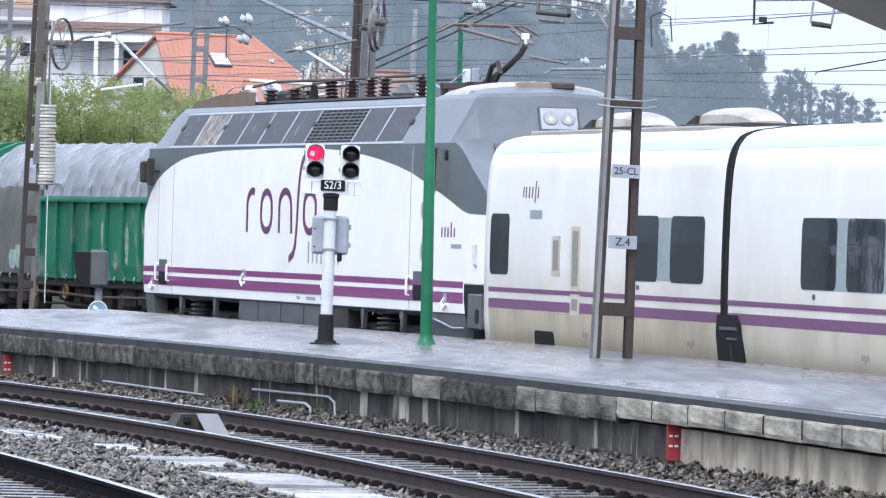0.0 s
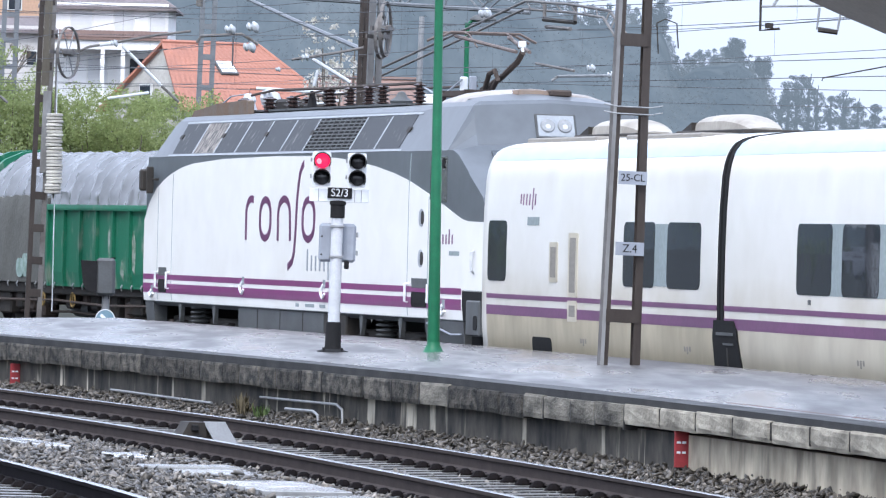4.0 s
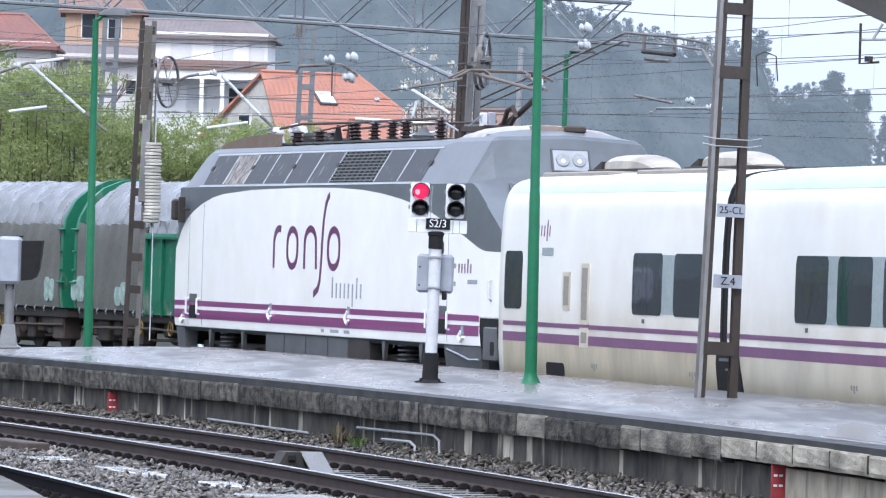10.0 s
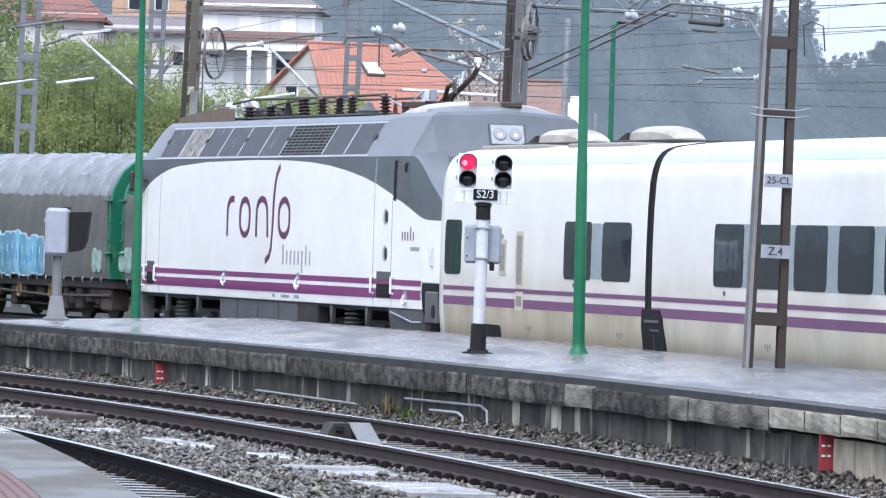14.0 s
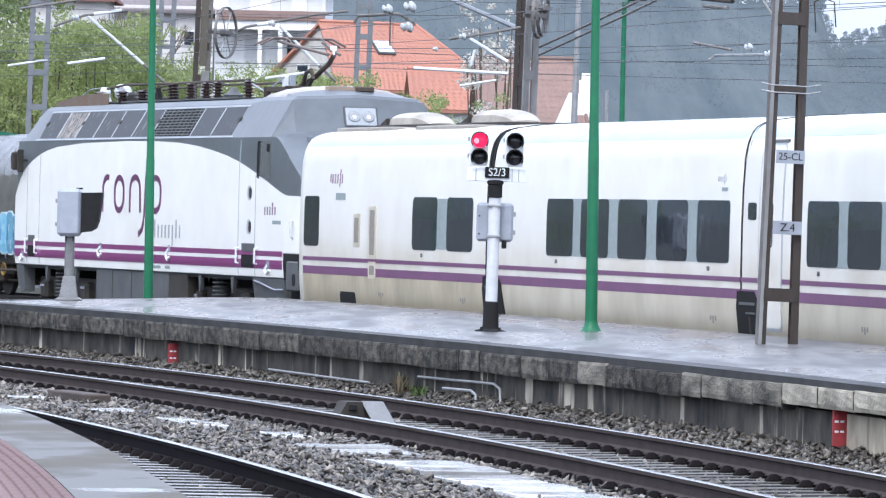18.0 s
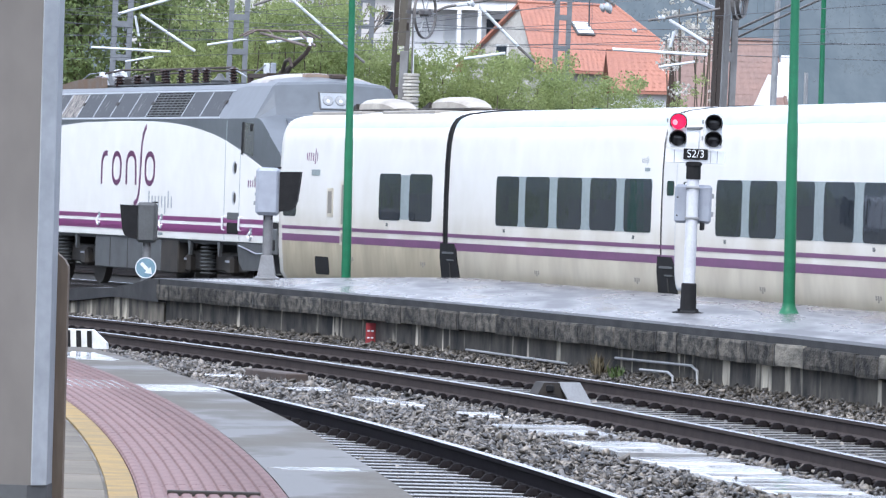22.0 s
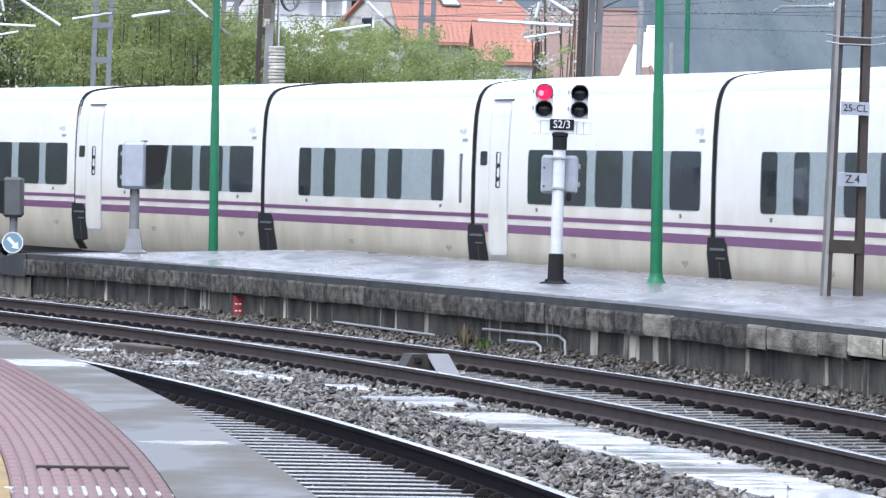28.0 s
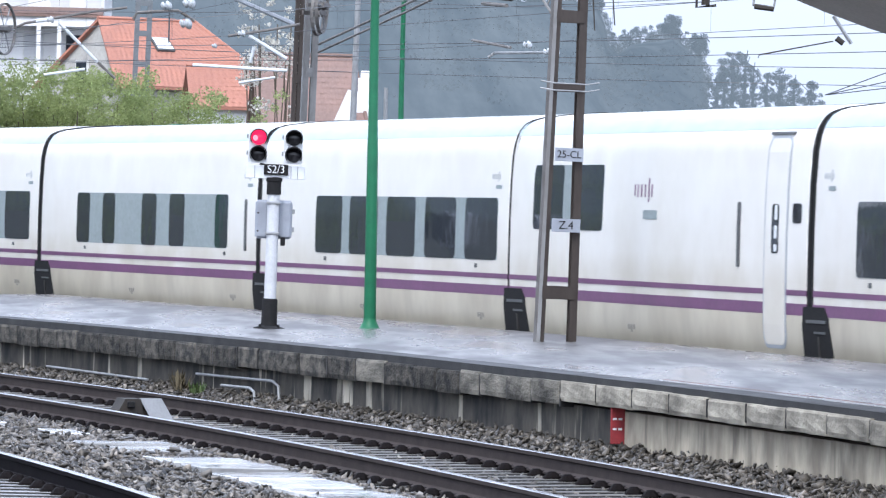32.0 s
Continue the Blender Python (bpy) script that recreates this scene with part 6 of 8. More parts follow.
def shunting_signal(x, y, z, flip, disc, label, lift=0.0):
    ob = thing("shunting_signal", pose(x, y, z + lift), label, "railway signal", "shunting signals")
    mat = M["casegrey"] if not disc else M["gear"]
    g = Geo()
    g.loft([[(-w, -w, zz), (w, -w, zz), (w, w, zz), (-w, w, zz)] for w, zz in ((0.19, -lift), (0.19, 0.02 - lift), (0.135, 0.05 - lift), (0.09, 0.34 - lift), (0.085, 0.36 - lift))])
    part("foot", g, M["galvadark"], ob, "tapered grey foot")
    g = Geo()
    g.lathe([(0.075, 0.33 - lift), (0.075, 1.02)], 14)
    part("post", g, M["galvadark"], ob, "", True)
    g = Geo()
    g.box(-0.19, 0.17, -0.2, 0.2, 1.0, 1.72, b=0.05)
    cs = part("lamp_case", g, mat, ob, "grey rounded lamp case")
    g = Geo()
    f = -1 if flip else 1
    g.prism([(f * a, b) for a, b in ((0.17, 1.06), (0.17, 1.66), (0.49, 1.67), (0.44, 1.24), (0.40, 1.13), (0.32, 1.08))], -0.19, 0.19)
    part("hood", g, M["black"], ob, "black sun hood")
    for zz in (1.15, 1.5):
        g = Geo()
        g.box(-0.22, -0.185, -0.12, -0.06, zz, zz + 0.06, b=0.006)
        part("hinge", g, M["galva"], cs)
    g = Geo()
    g.box(0.08, 0.18, -0.05, 0.05, 1.71, 1.735, b=0.01)
    part("cap", g, M["black"], cs)
    g = Geo()
    g.box(-0.06, 0.06, -0.06, 0.06, 0.93, 1.0)
    part("clamp", g, M["dark"], ob)
    if disc:
        g = Geo()
        g.lathe([(0.0, -0.012), (0.185, -0.012), (0.185, 0.012), (0.0, 0.012)], 24, pose(0.0, -0.12, 0.55, 90, 0, 0))
        d = part("disc", g, M["bluedisc"], ob, "pale blue round disc with white arrow", True)
        g = Geo()
        n = 24
        g.loft([[(r_ * math.cos(a), yy, 0.55 + r_ * math.sin(a)) for r_, yy in ((0.172, -0.14), (0.19, -0.14), (0.19, -0.10), (0.172, -0.10))] for a in [2 * math.pi * k / n for k in range(n + 1)]])
        part("disc_rim", g, M["signalwhite"], d)
        mm = pose(0.0, -0.138, 0.55, 0, 45, 0)
        g = Geo()
        g.box(-0.12, 0.06, -0.004, 0.004, -0.03, 0.03, mm)
        g.prism([(0.05, -0.08), (0.16, 0.0), (0.05, 0.08)], -0.004, 0.004, mm)
        part("arrow", g, M["signalwhite"], d, "white arrow")
    return ob


M["bluedisc"] = stuff_mat("faded_blue_enamel", (0.16, 0.27, 0.33), (0.13, 0.22, 0.28), 0.3, scale=9, fine=60)
shunting_signal(-6.15, 101.9, 0.665, False, False, "grey shunting signal with black hood at the platform end", -0.04)
shunting_signal(-9.46, 121.0, 0.0, True, True, "dark shunting signal with round blue arrow disc")
shunting_signal(-4.12, 130.3, -0.16, True, True, "dark shunting signal with blue arrow disc beside the green wagon")


def ladder_mast(name, x, y, z0, z1, gap, leg, mat, battens, label, rz=0.0, lean=0.0, taper=1.0, group="catenary masts", mat2=None):
    """Two channel legs tied by plates."""
    ob = thing(name, pose(x, y, z0, 0, lean, rz), label, "catenary mast", group)
    hh = z1 - z0
    for sx in (-1, 1):
        g = Geo()
        loops = []
        for zz, k in ((0.0, 1.0), (hh, taper)):
            c = sx * gap / 2 * k
            loops.append([(c - sx * leg / 2, -leg * 0.55, zz), (c + sx * leg / 2, -leg * 0.55, zz), (c + sx * leg / 2, leg * 0.55, zz), (c - sx * leg / 2, leg * 0.55, zz),
                          (c - sx * leg / 2, leg * 0.40, zz), (c + sx * leg * 0.30, leg * 0.40, zz), (c + sx * leg * 0.30, -leg * 0.40, zz), (c - sx * leg / 2, -leg * 0.40, zz)])
        g.loft(loops)
        part("channel_leg", g, mat2 if mat2 and sx > 0 else mat, ob)
    for zz, hgt in battens:
        k = 1 + (taper - 1) * zz / hh
        for yy in (-leg * 0.56 - 0.012, leg * 0.56):
            g = Geo()
            g.box(-gap / 2 * k - leg * 0.1, gap / 2 * k + leg * 0.1, yy, yy + 0.012, zz - hgt / 2, zz + hgt / 2)
            part("batten_plate", g, mat, ob)
    return ob


M["mastgrey"] = stuff_mat("worn_grey_mast_paint", (0.27, 0.275, 0.28), (0.14, 0.135, 0.13), 0.6, scale=3, fine=30, mix=0.4, stretch=(1, 1, 0.3))
M["mastpaint"] = stuff_mat("worn_brown_mast_paint", (0.034, 0.027, 0.024), (0.06, 0.05, 0.045), 0.75, scale=3, fine=30, mix=0.5, stretch=(1, 1, 0.3))
gm = ladder_mast("platform_mast", 3.385, 76.45, PZ, 8.4, 0.385, 0.09, M["mastpaint"], ((0.60, 0.15), (2.92, 0.10), (3.72, 0.14), (4.44, 0.13), (5.3, 0.14), (6.6, 0.14)), "brown steel two-legged catenary mast with pale flange and number plates", 16, 1.2, 0.62)
g = Geo()
g.loft([[(-0.1925 * k - 0.051, y_, z_) for y_ in (-0.052, 0.052)] + [(-0.1925 * k - 0.043, y_, z_) for y_ in (0.052, -0.052)] for k, z_ in ((1.0, 0.0), (0.62, 7.7))])
part("leg_flange", g, M["mast"], gm, "pale outer flange")
g = Geo()
g.loft([[(-0.1925 * k - 0.047, -0.056, z_), (-0.1925 * k - 0.004, -0.056, z_), (-0.1925 * k - 0.004, -0.047, z_), (-0.1925 * k - 0.047, -0.047, z_)] for k, z_ in ((1.0, 0.0), (0.62, 7.7))])
part("leg_flange", g, M["mastgrey"], gm, "pale front flange")
for zz, text, ww in ((1.36, "Z.4", 0.32), (2.16, "25-CL", 0.32)):
    g = Geo()
    g.box(-ww / 2 + 0.02, ww / 2 + 0.04, -0.125, -0.115, zz - 0.075, zz + 0.075, b=0.003)
    pl = part("number_plate", g, M["casegrey"], gm, "white enamel plate with dark characters")
    words(text, 0.13 if len(text) < 4 else 0.115, M["black"], pl, Matrix.Translation((0.03, -0.127, zz)) @ FACE)
for dz in (2.88, 2.96):
    g = Geo()
    g.tube([(-0.34, -0.1, dz + 0.02), (-0.2, -0.15, dz), (0.2, -0.15, dz), (0.36, -0.1, dz + 0.03)], 0.008, 5)
    part("wire_tie", g, M["galva"], gm)

# ---- pillar and timber post on the near platform ----
pil = thing("concrete_pillar", pose(-2.631, 25.0, PZ - 0.012), "grey painted concrete platform pillar with a pale corner", "pillar")
g = Geo()
g.loft([[(-0.35, -0.3, z), (0.30, -0.3, z), (0.347, -0.253, z), (0.347, -0.04, z), (-0.35, -0.04, z)] for z in (0.30, 3.8)])
part("shaft", g, M["pillar"], pil)
# chamfer and side face look towards the sky; that brightness is this strip's colour
g = Geo()
g.loft([[(0.302, -0.304, z), (0.351, -0.255, z), (0.351, -0.036, z), (0.343, -0.036, z), (0.343, -0.249, z), (0.294, -0.296, z)] for z in (0.30, 3.8)])
part("pale_corner", g, M["trim"], pil, "pale corner strip, light on the side face put into its colour")
g = Geo()
g.loft([[(-0.36, -0.31, z), (0.285, -0.31, z), (0.352, -0.243, z), (0.352, -0.03, z), (-0.36, -0.03, z)] for z in (0.0, 0.27, 0.30)])
part("plinth", g, M["gear"], pil, "dark grey plinth")
M["timber"] = stuff_mat("weathered_tan_timber", (0.19, 0.15, 0.112), (0.13, 0.10, 0.075), 0.7, scale=4, fine=60, stretch=(1, 1, 0.15), bump=0.3)
wp = Geo()
wp.prism([(-0.22, 0.0), (0.10, 0.0), (0.10, 1.10), (0.085, 1.125), (0.05, 1.155), (0.03, 1.165), (-0.22, 1.165)], -0.04, 0.04)
solid("timber_board", wp, M["timber"], "weathered tan timber board standing behind the pillar", "timber board", m=pose(-2.347, 25.06, PZ - 0.012))

# ---- canopy over the far platform, towards the camera ----
can = thing("platform_canopy", Matrix.Identity(4), "weathered beige concrete platform canopy with drooping shell edge", "canopy")
g = Geo()
cp = [(-1.2, 4.86), (-0.75, 4.65), (-0.4, 4.50), (0.0, 4.32), (0.4, 4.15), (0.75, 4.01), (1.15, 3.87), (1.5, 3.77), (2.0, 3.69), (2.6, 3.67), (3.4, 3.75), (5.0, 4.2)]
th_e = [(a, b + 0.26) for a, b in cp[::-1]]
loops = []
for i in range(15):
    y = 60.0 - 2.6 * i
    loops.append([(on(C1, FE + 0.9, y)[0] + o, y - 0.12 * o, z - 0.05) for o, z in cp + th_e])
g.loft(loops)
part("shell", g, M["canopy"], can, "beige concrete roof shell", True)
g = Geo()
yy = 59.7
x0 = on(C1, FE + 0.9, yy)[0]
g.box(x0 + 1.22, x0 + 1.29, yy - 0.6, yy - 0.1, 3.80, 4.05)
part("end_joint", g, M["brown"], can, "dark stained joint")
for k, y in enumerate((56.0, 44.0, 32.0)):
    g = Geo()
    x0 = on(C1, FE + 0.9, y)[0] + 3.6
    g.box(x0 - 0.2, x0 + 0.2, y - 0.25, y + 0.25, PZ - 0.01, 3.95, b=0.04)
    part("column", g, M["pillar"], can)

# ---- goods wagons behind ----
WR = 429.4
WSEC = [(1.42, 0.95), (1.45, 1.2), (1.45, 2.55), (1.38, 2.9), (1.18, 3.28), (0.85, 3.56), (0.45, 3.73), (0.0, 3.79)]


def wagon(s0, s1, ribs_from, graffiti, label):
    mid, h = (s0 + s1) / 2, (s1 - s0) / 2
    ob = thing("goods_wagon", arc_frame(C2, WR, mid / WR), label, "goods wagon", "goods wagons")
    g = Geo()
    n = int(2 * h / 0.075)
    rnd = random.Random(int(s0))
    fine = [WSEC[0], WSEC[1], (1.45, 2.3), WSEC[2]]
    for (ya, za), (yb, zb) in zip(WSEC[2:], WSEC[3:]):
        fine += [(ya + (yb - ya) * q, za + (zb - za) * q) for q in (0.34, 0.67, 1.0)]
    ring = ring_of(fine)
    jit = [[rnd.uniform(-1, 1) for _ in ring] for _ in range(n // 4 + 3)]
    loops = []
    for i in range(n + 1):
        x = -h + 0.12 + (2 * h - 0.24) * i / n
        loop = []
        for j, (y, z) in enumerate(ring):
            a = math.atan2(abs(y), z - 2.1)
            w = min(1.0, max(0.0, (z - 2.42) / 0.3))
            q0, q1 = jit[i // 4][j], jit[i // 4 + 1][j]
            # taut over the hoops, slack between them, with slanting creases
            d = -0.075 * abs(math.sin(math.pi * (x / 0.62 + 0.55 * a))) ** 0.6 - 0.016 * math.sin(6.0 * x - 5.0 * a) - 0.022 * (q0 + (q1 - q0) * (i % 4) / 4)
            loop.append((x, y + math.copysign(math.sin(a), y) * d * w, z + math.cos(a) * d * w))
        loops.append(loop)
    g.loft(loops)
    part("tarpaulin", g, M["tarp"], ob, "grey wrinkled tarpaulin cover", True)
    for sd in (1, -1):
        g = Geo()
        xa, xb = -h + 0.2 + (0 if ribs_from is None else 2 * h - ribs_from), h - 0.2
        loops = []
        m = max(2, int((xb - xa) / 0.11))
        for i in range(m + 1):
            x = xa + (xb - xa) * i / m
            zt = 2.76 + 0.045 * abs(math.sin(math.pi * (x / 0.62 + 0.45))) + 0.02 * math.sin(2.3 * x)
            zs = [0.96 + (zt - 0.96) * q / 7 for q in range(8)]
            ripple = [0.014 * math.sin(4.3 * x + 2.2 * z) * math.sin(1.7 * x - 1.1 * z) + 0.008 * math.sin(10 * x + 5 * z) for z in zs]
            out = [(x, sd * (half_at(WSEC, z) + 0.03 + r), z) for z, r in zip(zs, ripple)]
            loops.append(out + [(x, sd * (half_at(WSEC, z) - 0.03), z) for z in zs[::-1]])
        g.loft(loops)
        part("tarpaulin_side", g, M["tarpdark"], ob, "darker olive-grey tarpaulin side", True)
    for xx in (-h, h - 0.16):
        g = Geo()
        g.loft([[(x, y * 1.02, z * (1.012 if z > 1 else 1)) for y, z in ring_of(WSEC)] for x in (xx, xx + 0.16)])
        hp = part("end_hoop", g, M["wgreen"], ob, "green steel end hoop", True)
        for zz, w in ((1.49, 0.12), (1.76, -0.03), (2.17, -0.03), (2.65, 0.12)):
            g = Geo()
            g.box(xx - w, xx + 0.16 + w, 1.47, 1.54, zz, zz + 0.05, b=0.01)
            part("hoop_step", g, M["wgreen"], hp)
    if ribs_from:
        for sd in (1, -1):
            g = Geo()
            side_band(g, WSEC, -h + 0.1, -h + 2 * h - ribs_from, 0.9, 2.58, 0.03, sd, 0.03)
            part("side_wall", g, M["wgreen"], ob, "scratched green steel side wall")
            k = -h + 0.3
            while k < h - ribs_from + 0.1:
                g = Geo()
                side_band(g, WSEC, k, k + 0.12, 0.9, 2.58, 0.10, sd, 0.03)
                part("wall_rib", g, M["wgreen"], ob)
                k += 1.05
            for q, (xs_, z0, z1) in enumerate(((0.55, 1.6, 2.3), (1.25, 1.75, 2.15), (2.2, 1.2, 2.1), (2.9, 1.05, 1.5), (3.7, 1.3, 2.2), (4.6, 1.1, 1.8))):
                g = Geo()
                x = -h + xs_
                side_patch(g, WSEC, [(x, z0), (x + 0.14, z0 + 0.1), (x + 0.2, z1 - 0.2), (x + 0.1, z1), (x - 0.04, z1 - 0.3)], 0.036, 0.01, sd)
                part("scuff_mark", g, M["scuff"], ob, "patch of scraped grey primer")
            g = Geo()
            side_band(g, WSEC, -h + 0.1, h - ribs_from, 2.50, 2.62, 0.12, sd, 0.03)
            part("top_rail", g, M["wgreen"], ob)
    g = Geo()
    g.box(-h + 0.05, h - 0.05, -1.35, 1.35, 0.72, 0.96, b=0.03)
    part("underframe", g, M["dark"], ob, "grimy dark underframe")
    g = Geo()
    g.prism([(-h + 0.6, 0.74), (-h + 1.2, 0.50), (-h + 3.9, 0.50), (-h + 4.7, 0.14), (h - 4.7, 0.14), (h - 3.9, 0.50), (h - 1.2, 0.50), (h - 0.6, 0.74)], -0.25, 0.25)
    part("centre_sill", g, M["dark"], ob, "deep dark centre sill")
    for xt in (-1.6, 0.9):
        g = Geo()
        g.cyl((xt - 0.55, 0.72, 0.46), (xt + 0.55, 0.72, 0.46), 0.21, n=14)
        part("air_tank", g, M["gear"], ob, "grey compressed air tank", True)
    for xt in (-h + 4.3, h - 4.3, 0.1):
        g = Geo()
        g.tube([(xt + 0.15 * math.cos(a), 1.34, 0.62 + 0.15 * math.sin(a)) for a in [2 * math.pi * q / 16 for q in range(17)]], 0.018, 6)
        g.tube([(xt, 1.34, 0.47), (xt, 1.34, 0.77)], 0.012, 5)
        part("hand_wheel", g, M["yellow"], ob, "yellow brake hand wheel")
    for xb in (-h + 2.3, h - 2.3):
        g = Geo()
        g.box(xb - 1.4, xb + 1.4, 0.95, 1.12, 0.40, 0.68, b=0.06)
        bo = part("bogie_frame", g, M["dark"], ob)
        for dx in (-0.9, 0.9):
            for yy in (0.8, -0.8):
                g = Geo()
                g.cyl((xb + dx, yy - 0.06, 0.46), (xb + dx, yy + 0.06, 0.46), 0.46, n=18)
                part("wheel", g, M["dark"], bo, smooth=True)
            g = Geo()
            g.box(xb + dx - 0.16, xb + dx + 0.16, 1.10, 1.24, 0.36, 0.62, b=0.05)
            part("axle_box", g, M["brown"], bo)
        for dx in (-0.25, 0.0, 0.25):
            g = Geo()
            g.cyl((xb + dx, 1.1, 0.42), (xb + dx, 1.1, 0.70), 0.09, n=10)
            part("spring", g, M["brown"], bo)
    for k in range(13):
        xx, w, zl = -h + 0.7 + (2 * h - 1.4) * k / 12 + rnd.uniform(-0.25, 0.25), rnd.uniform(0.12, 0.42), rnd.uniform(0.22, 0.5)
        g = Geo()
        g.box(xx - w, xx + w, 0.85, rnd.uniform(1.1, 1.3), zl, 0.75, b=0.04)
        part("brake_gear", g, M["brown" if k % 3 == 0 else "dark"], ob)
    for zz, yy in ((0.58, 1.33), (0.34, 1.0)):
        g = Geo()
        g.tube([(-h + 0.3, yy, zz), (-h * 0.3, yy, zz - 0.05), (h * 0.2, yy, zz + 0.02), (h - 0.3, yy, zz - 0.03)], 0.03, 6)
        part("brake_pipe", g, M["brown"], ob)
    k = -h + 0.5
    while k < h - 0.4:
        g = Geo()
        g.tube([(k, 1.47, 0.98), (k, 1.50, 0.92), (k + 0.03, 1.47, 0.86)], 0.018, 5)
        part("lashing_hook", g, M["galva"], ob)
        k += 0.62
    g = Geo()
    for xx in (-h, h):
        for yy in (-0.9, 0.9):
            g.cyl((xx, yy, 1.05), (xx + math.copysign(0.55, xx), yy, 1.05), 0.09, n=8)
            g.cyl((xx + math.copysign(0.5, xx), yy, 1.05), (xx + math.copysign(0.55, xx), yy, 1.05), 0.22, n=12)
    part("buffers", g, M["dark"], ob)
    for x0, x1, z0, z1, mat in graffiti:
        rnd = random.Random(int(x0 * 10))
        k = x0
        while k < x1:
            w = rnd.uniform(0.30, 0.52)
            za, zb = z0 + rnd.uniform(0, 0.1), z1 - rnd.uniform(0, 0.18)
            if mat == "spray":
                g = Geo()
                side_patch(g, WSEC, rounded(k - 0.035, k + w + 0.035, za - 0.035, zb + 0.035, 0.17, 6), 0.050, 0.02)
                part("paint_outline", g, M["spraywhite"], ob, "white sprayed outline")
            g = Geo()
            side_patch(g, WSEC, rounded(k, k + w, za, zb, 0.14, 6), 0.053, 0.02)
            part("paint_blob", g, M[mat], ob, "sprayed paint shape")
            if mat == "spray":
                for dx, zc, hh, m_ in ((0.07, 0.12, 0.20, "spraywhite"), (w - 0.12, 0.32, 0.26, "spraydark"), (w * 0.5, 0.55, 0.16, "spraywhite")):
                    g = Geo()
                    zs, dx = za + zc * (zb - za), dx + rnd.uniform(-0.03, 0.03)
                    side_patch(g, WSEC, [(k + dx, zs), (k + dx + 0.03, zs - 0.01), (k + dx + 0.05, zs + hh * 0.5), (k + dx + 0.02, zs + hh), (k + dx - 0.01, zs + hh), (k + dx + 0.02, zs + hh * 0.5)], 0.057, 0.01)
                    part("paint_stroke", g, M[m_], ob)
            k += w * 0.92
    return ob


M["spray"] = stuff_mat("sky_blue_spray_paint", (0.085, 0.27, 0.40), (0.19, 0.37, 0.46), 0.6, scale=4, fine=40, mix=0.4, spread=0.3)
M["spraydark"] = stuff_mat("dark_blue_spray_paint", (0.03, 0.10, 0.22), (0.05, 0.14, 0.25), 0.6, scale=5, fine=40)
M["spraywhite"] = stuff_mat("white_spray_paint", (0.50, 0.58, 0.60), (0.3, 0.42, 0.48), 0.6, scale=5, fine=40)
M["spray2"] = stuff_mat("pale_spray_paint", (0.30, 0.38, 0.36), (0.16, 0.24, 0.2), 0.6, scale=6, fine=40, mix=0.3)
wagon(163.2, 176.0, None, [(-2.0, 2.6, 0.93, 1.96, "spray"), (-5.9, -5.3, 1.0, 1.75, "spray2")], "goods wagon with grey tarpaulin and blue sprayed lettering shapes")
wagon(149.6, 162.4, 5.0, [(2.6, 3.1, 1.05, 1.6, "spray2"), (5.6, 6.1, 1.05, 1.75, "spray2")], "green goods wagon under a grey tarpaulin roof")
wagon(176.8, 189.6, None, [], "goods wagon with grey tarpaulin cover")

# ---- overhead line: masts, wheels, weights, portal, brackets, wires ----
def tension_wheel(mast, x, y, z, r, rz, label):
    ob = new("tension_wheel")
    ob.parent, ob.matrix_parent_inverse = mast, mast.matrix_basis.inverted()
    ob.matrix_basis = pose(x, y, z, 0, 0, rz)
    tagged(ob, label)
    g = Geo()
    n = 28
    g.loft([[(q * math.cos(a), yy, q * math.sin(a)) for q, yy in ((r - 0.03, -0.022), (r, -0.03), (r, 0.03), (r - 0.03, 0.022))] for a in [2 * math.pi * k / n for k in range(n + 1)]])
    part("rim", g, M["mast"], ob)
    g = Geo()
    g.cyl((0, -0.10, 0), (0, 0.10, 0), r * 0.15, n=16)
    part("hub", g, M["mast"], ob)
    for k in range(6):
        a = 2 * math.pi * k / 6
        g = Geo()
        g.cyl((0, 0, 0), ((r - 0.03) * math.cos(a), 0, (r - 0.03) * math.sin(a)), 0.014, n=6)
        part("spoke", g, M["galva"], ob)
    g = Geo()
    g.box(-r * 1.15, 0.0, -0.16, -0.135, -0.035, 0.035)
    g.box(-r * 1.15, 0.0, 0.135, 0.16, -0.035, 0.035)
    part("bracket", g, M["mast"], ob)
    return ob


def tubes(name, lines, mat, label, category="bracket", group="overhead brackets", r=0.03, balls=()):
    ob = thing(name, Matrix.Identity(4), label, category, group)
    for pts, m_, rr in lines:
        g = Geo()
        g.tube(pts, rr or r, 7)
        part("tube", g, M[m_ or mat], ob)
    for p, rad in balls:
        g = Geo()
        for dx, k in ((-0.55, 0.75), (0.35, 1.0)):
            g.lathe([(0.0, -0.62 * rad * k), (0.5 * rad * k, -0.55 * rad * k), (0.95 * rad * k, -0.12 * rad * k), (0.9 * rad * k, 0.15 * rad * k), (0.4 * rad * k, 0.5 * rad * k), (0.0, 0.6 * rad * k)], 14, pose(p[0] + dx * rad, p[1], p[2], 0, 70, 0))
        part("insulator", g, M["porcelain_white"], ob, "glossy white insulator", True)
    return ob


M["porcelain_white"] = stuff_mat("glossy_pale_porcelain", (0.50, 0.53, 0.55), (0.35, 0.37, 0.39), 0.12, scale=12, fine=60, bump=0)
M["whitetube"] = stuff_mat("pale_aluminium_tube", (0.62, 0.65, 0.67), (0.5, 0.52, 0.54), 0.35, metal=0.2, scale=6, fine=40, bump=0.02)
# far grey steelwork with the distance haze put into its blue-grey tone
M["haze_mast"] = stuff_mat("haze_tinted_lattice_steel", (0.175, 0.19, 0.205), (0.14, 0.15, 0.165), 0.6, scale=3, fine=30)

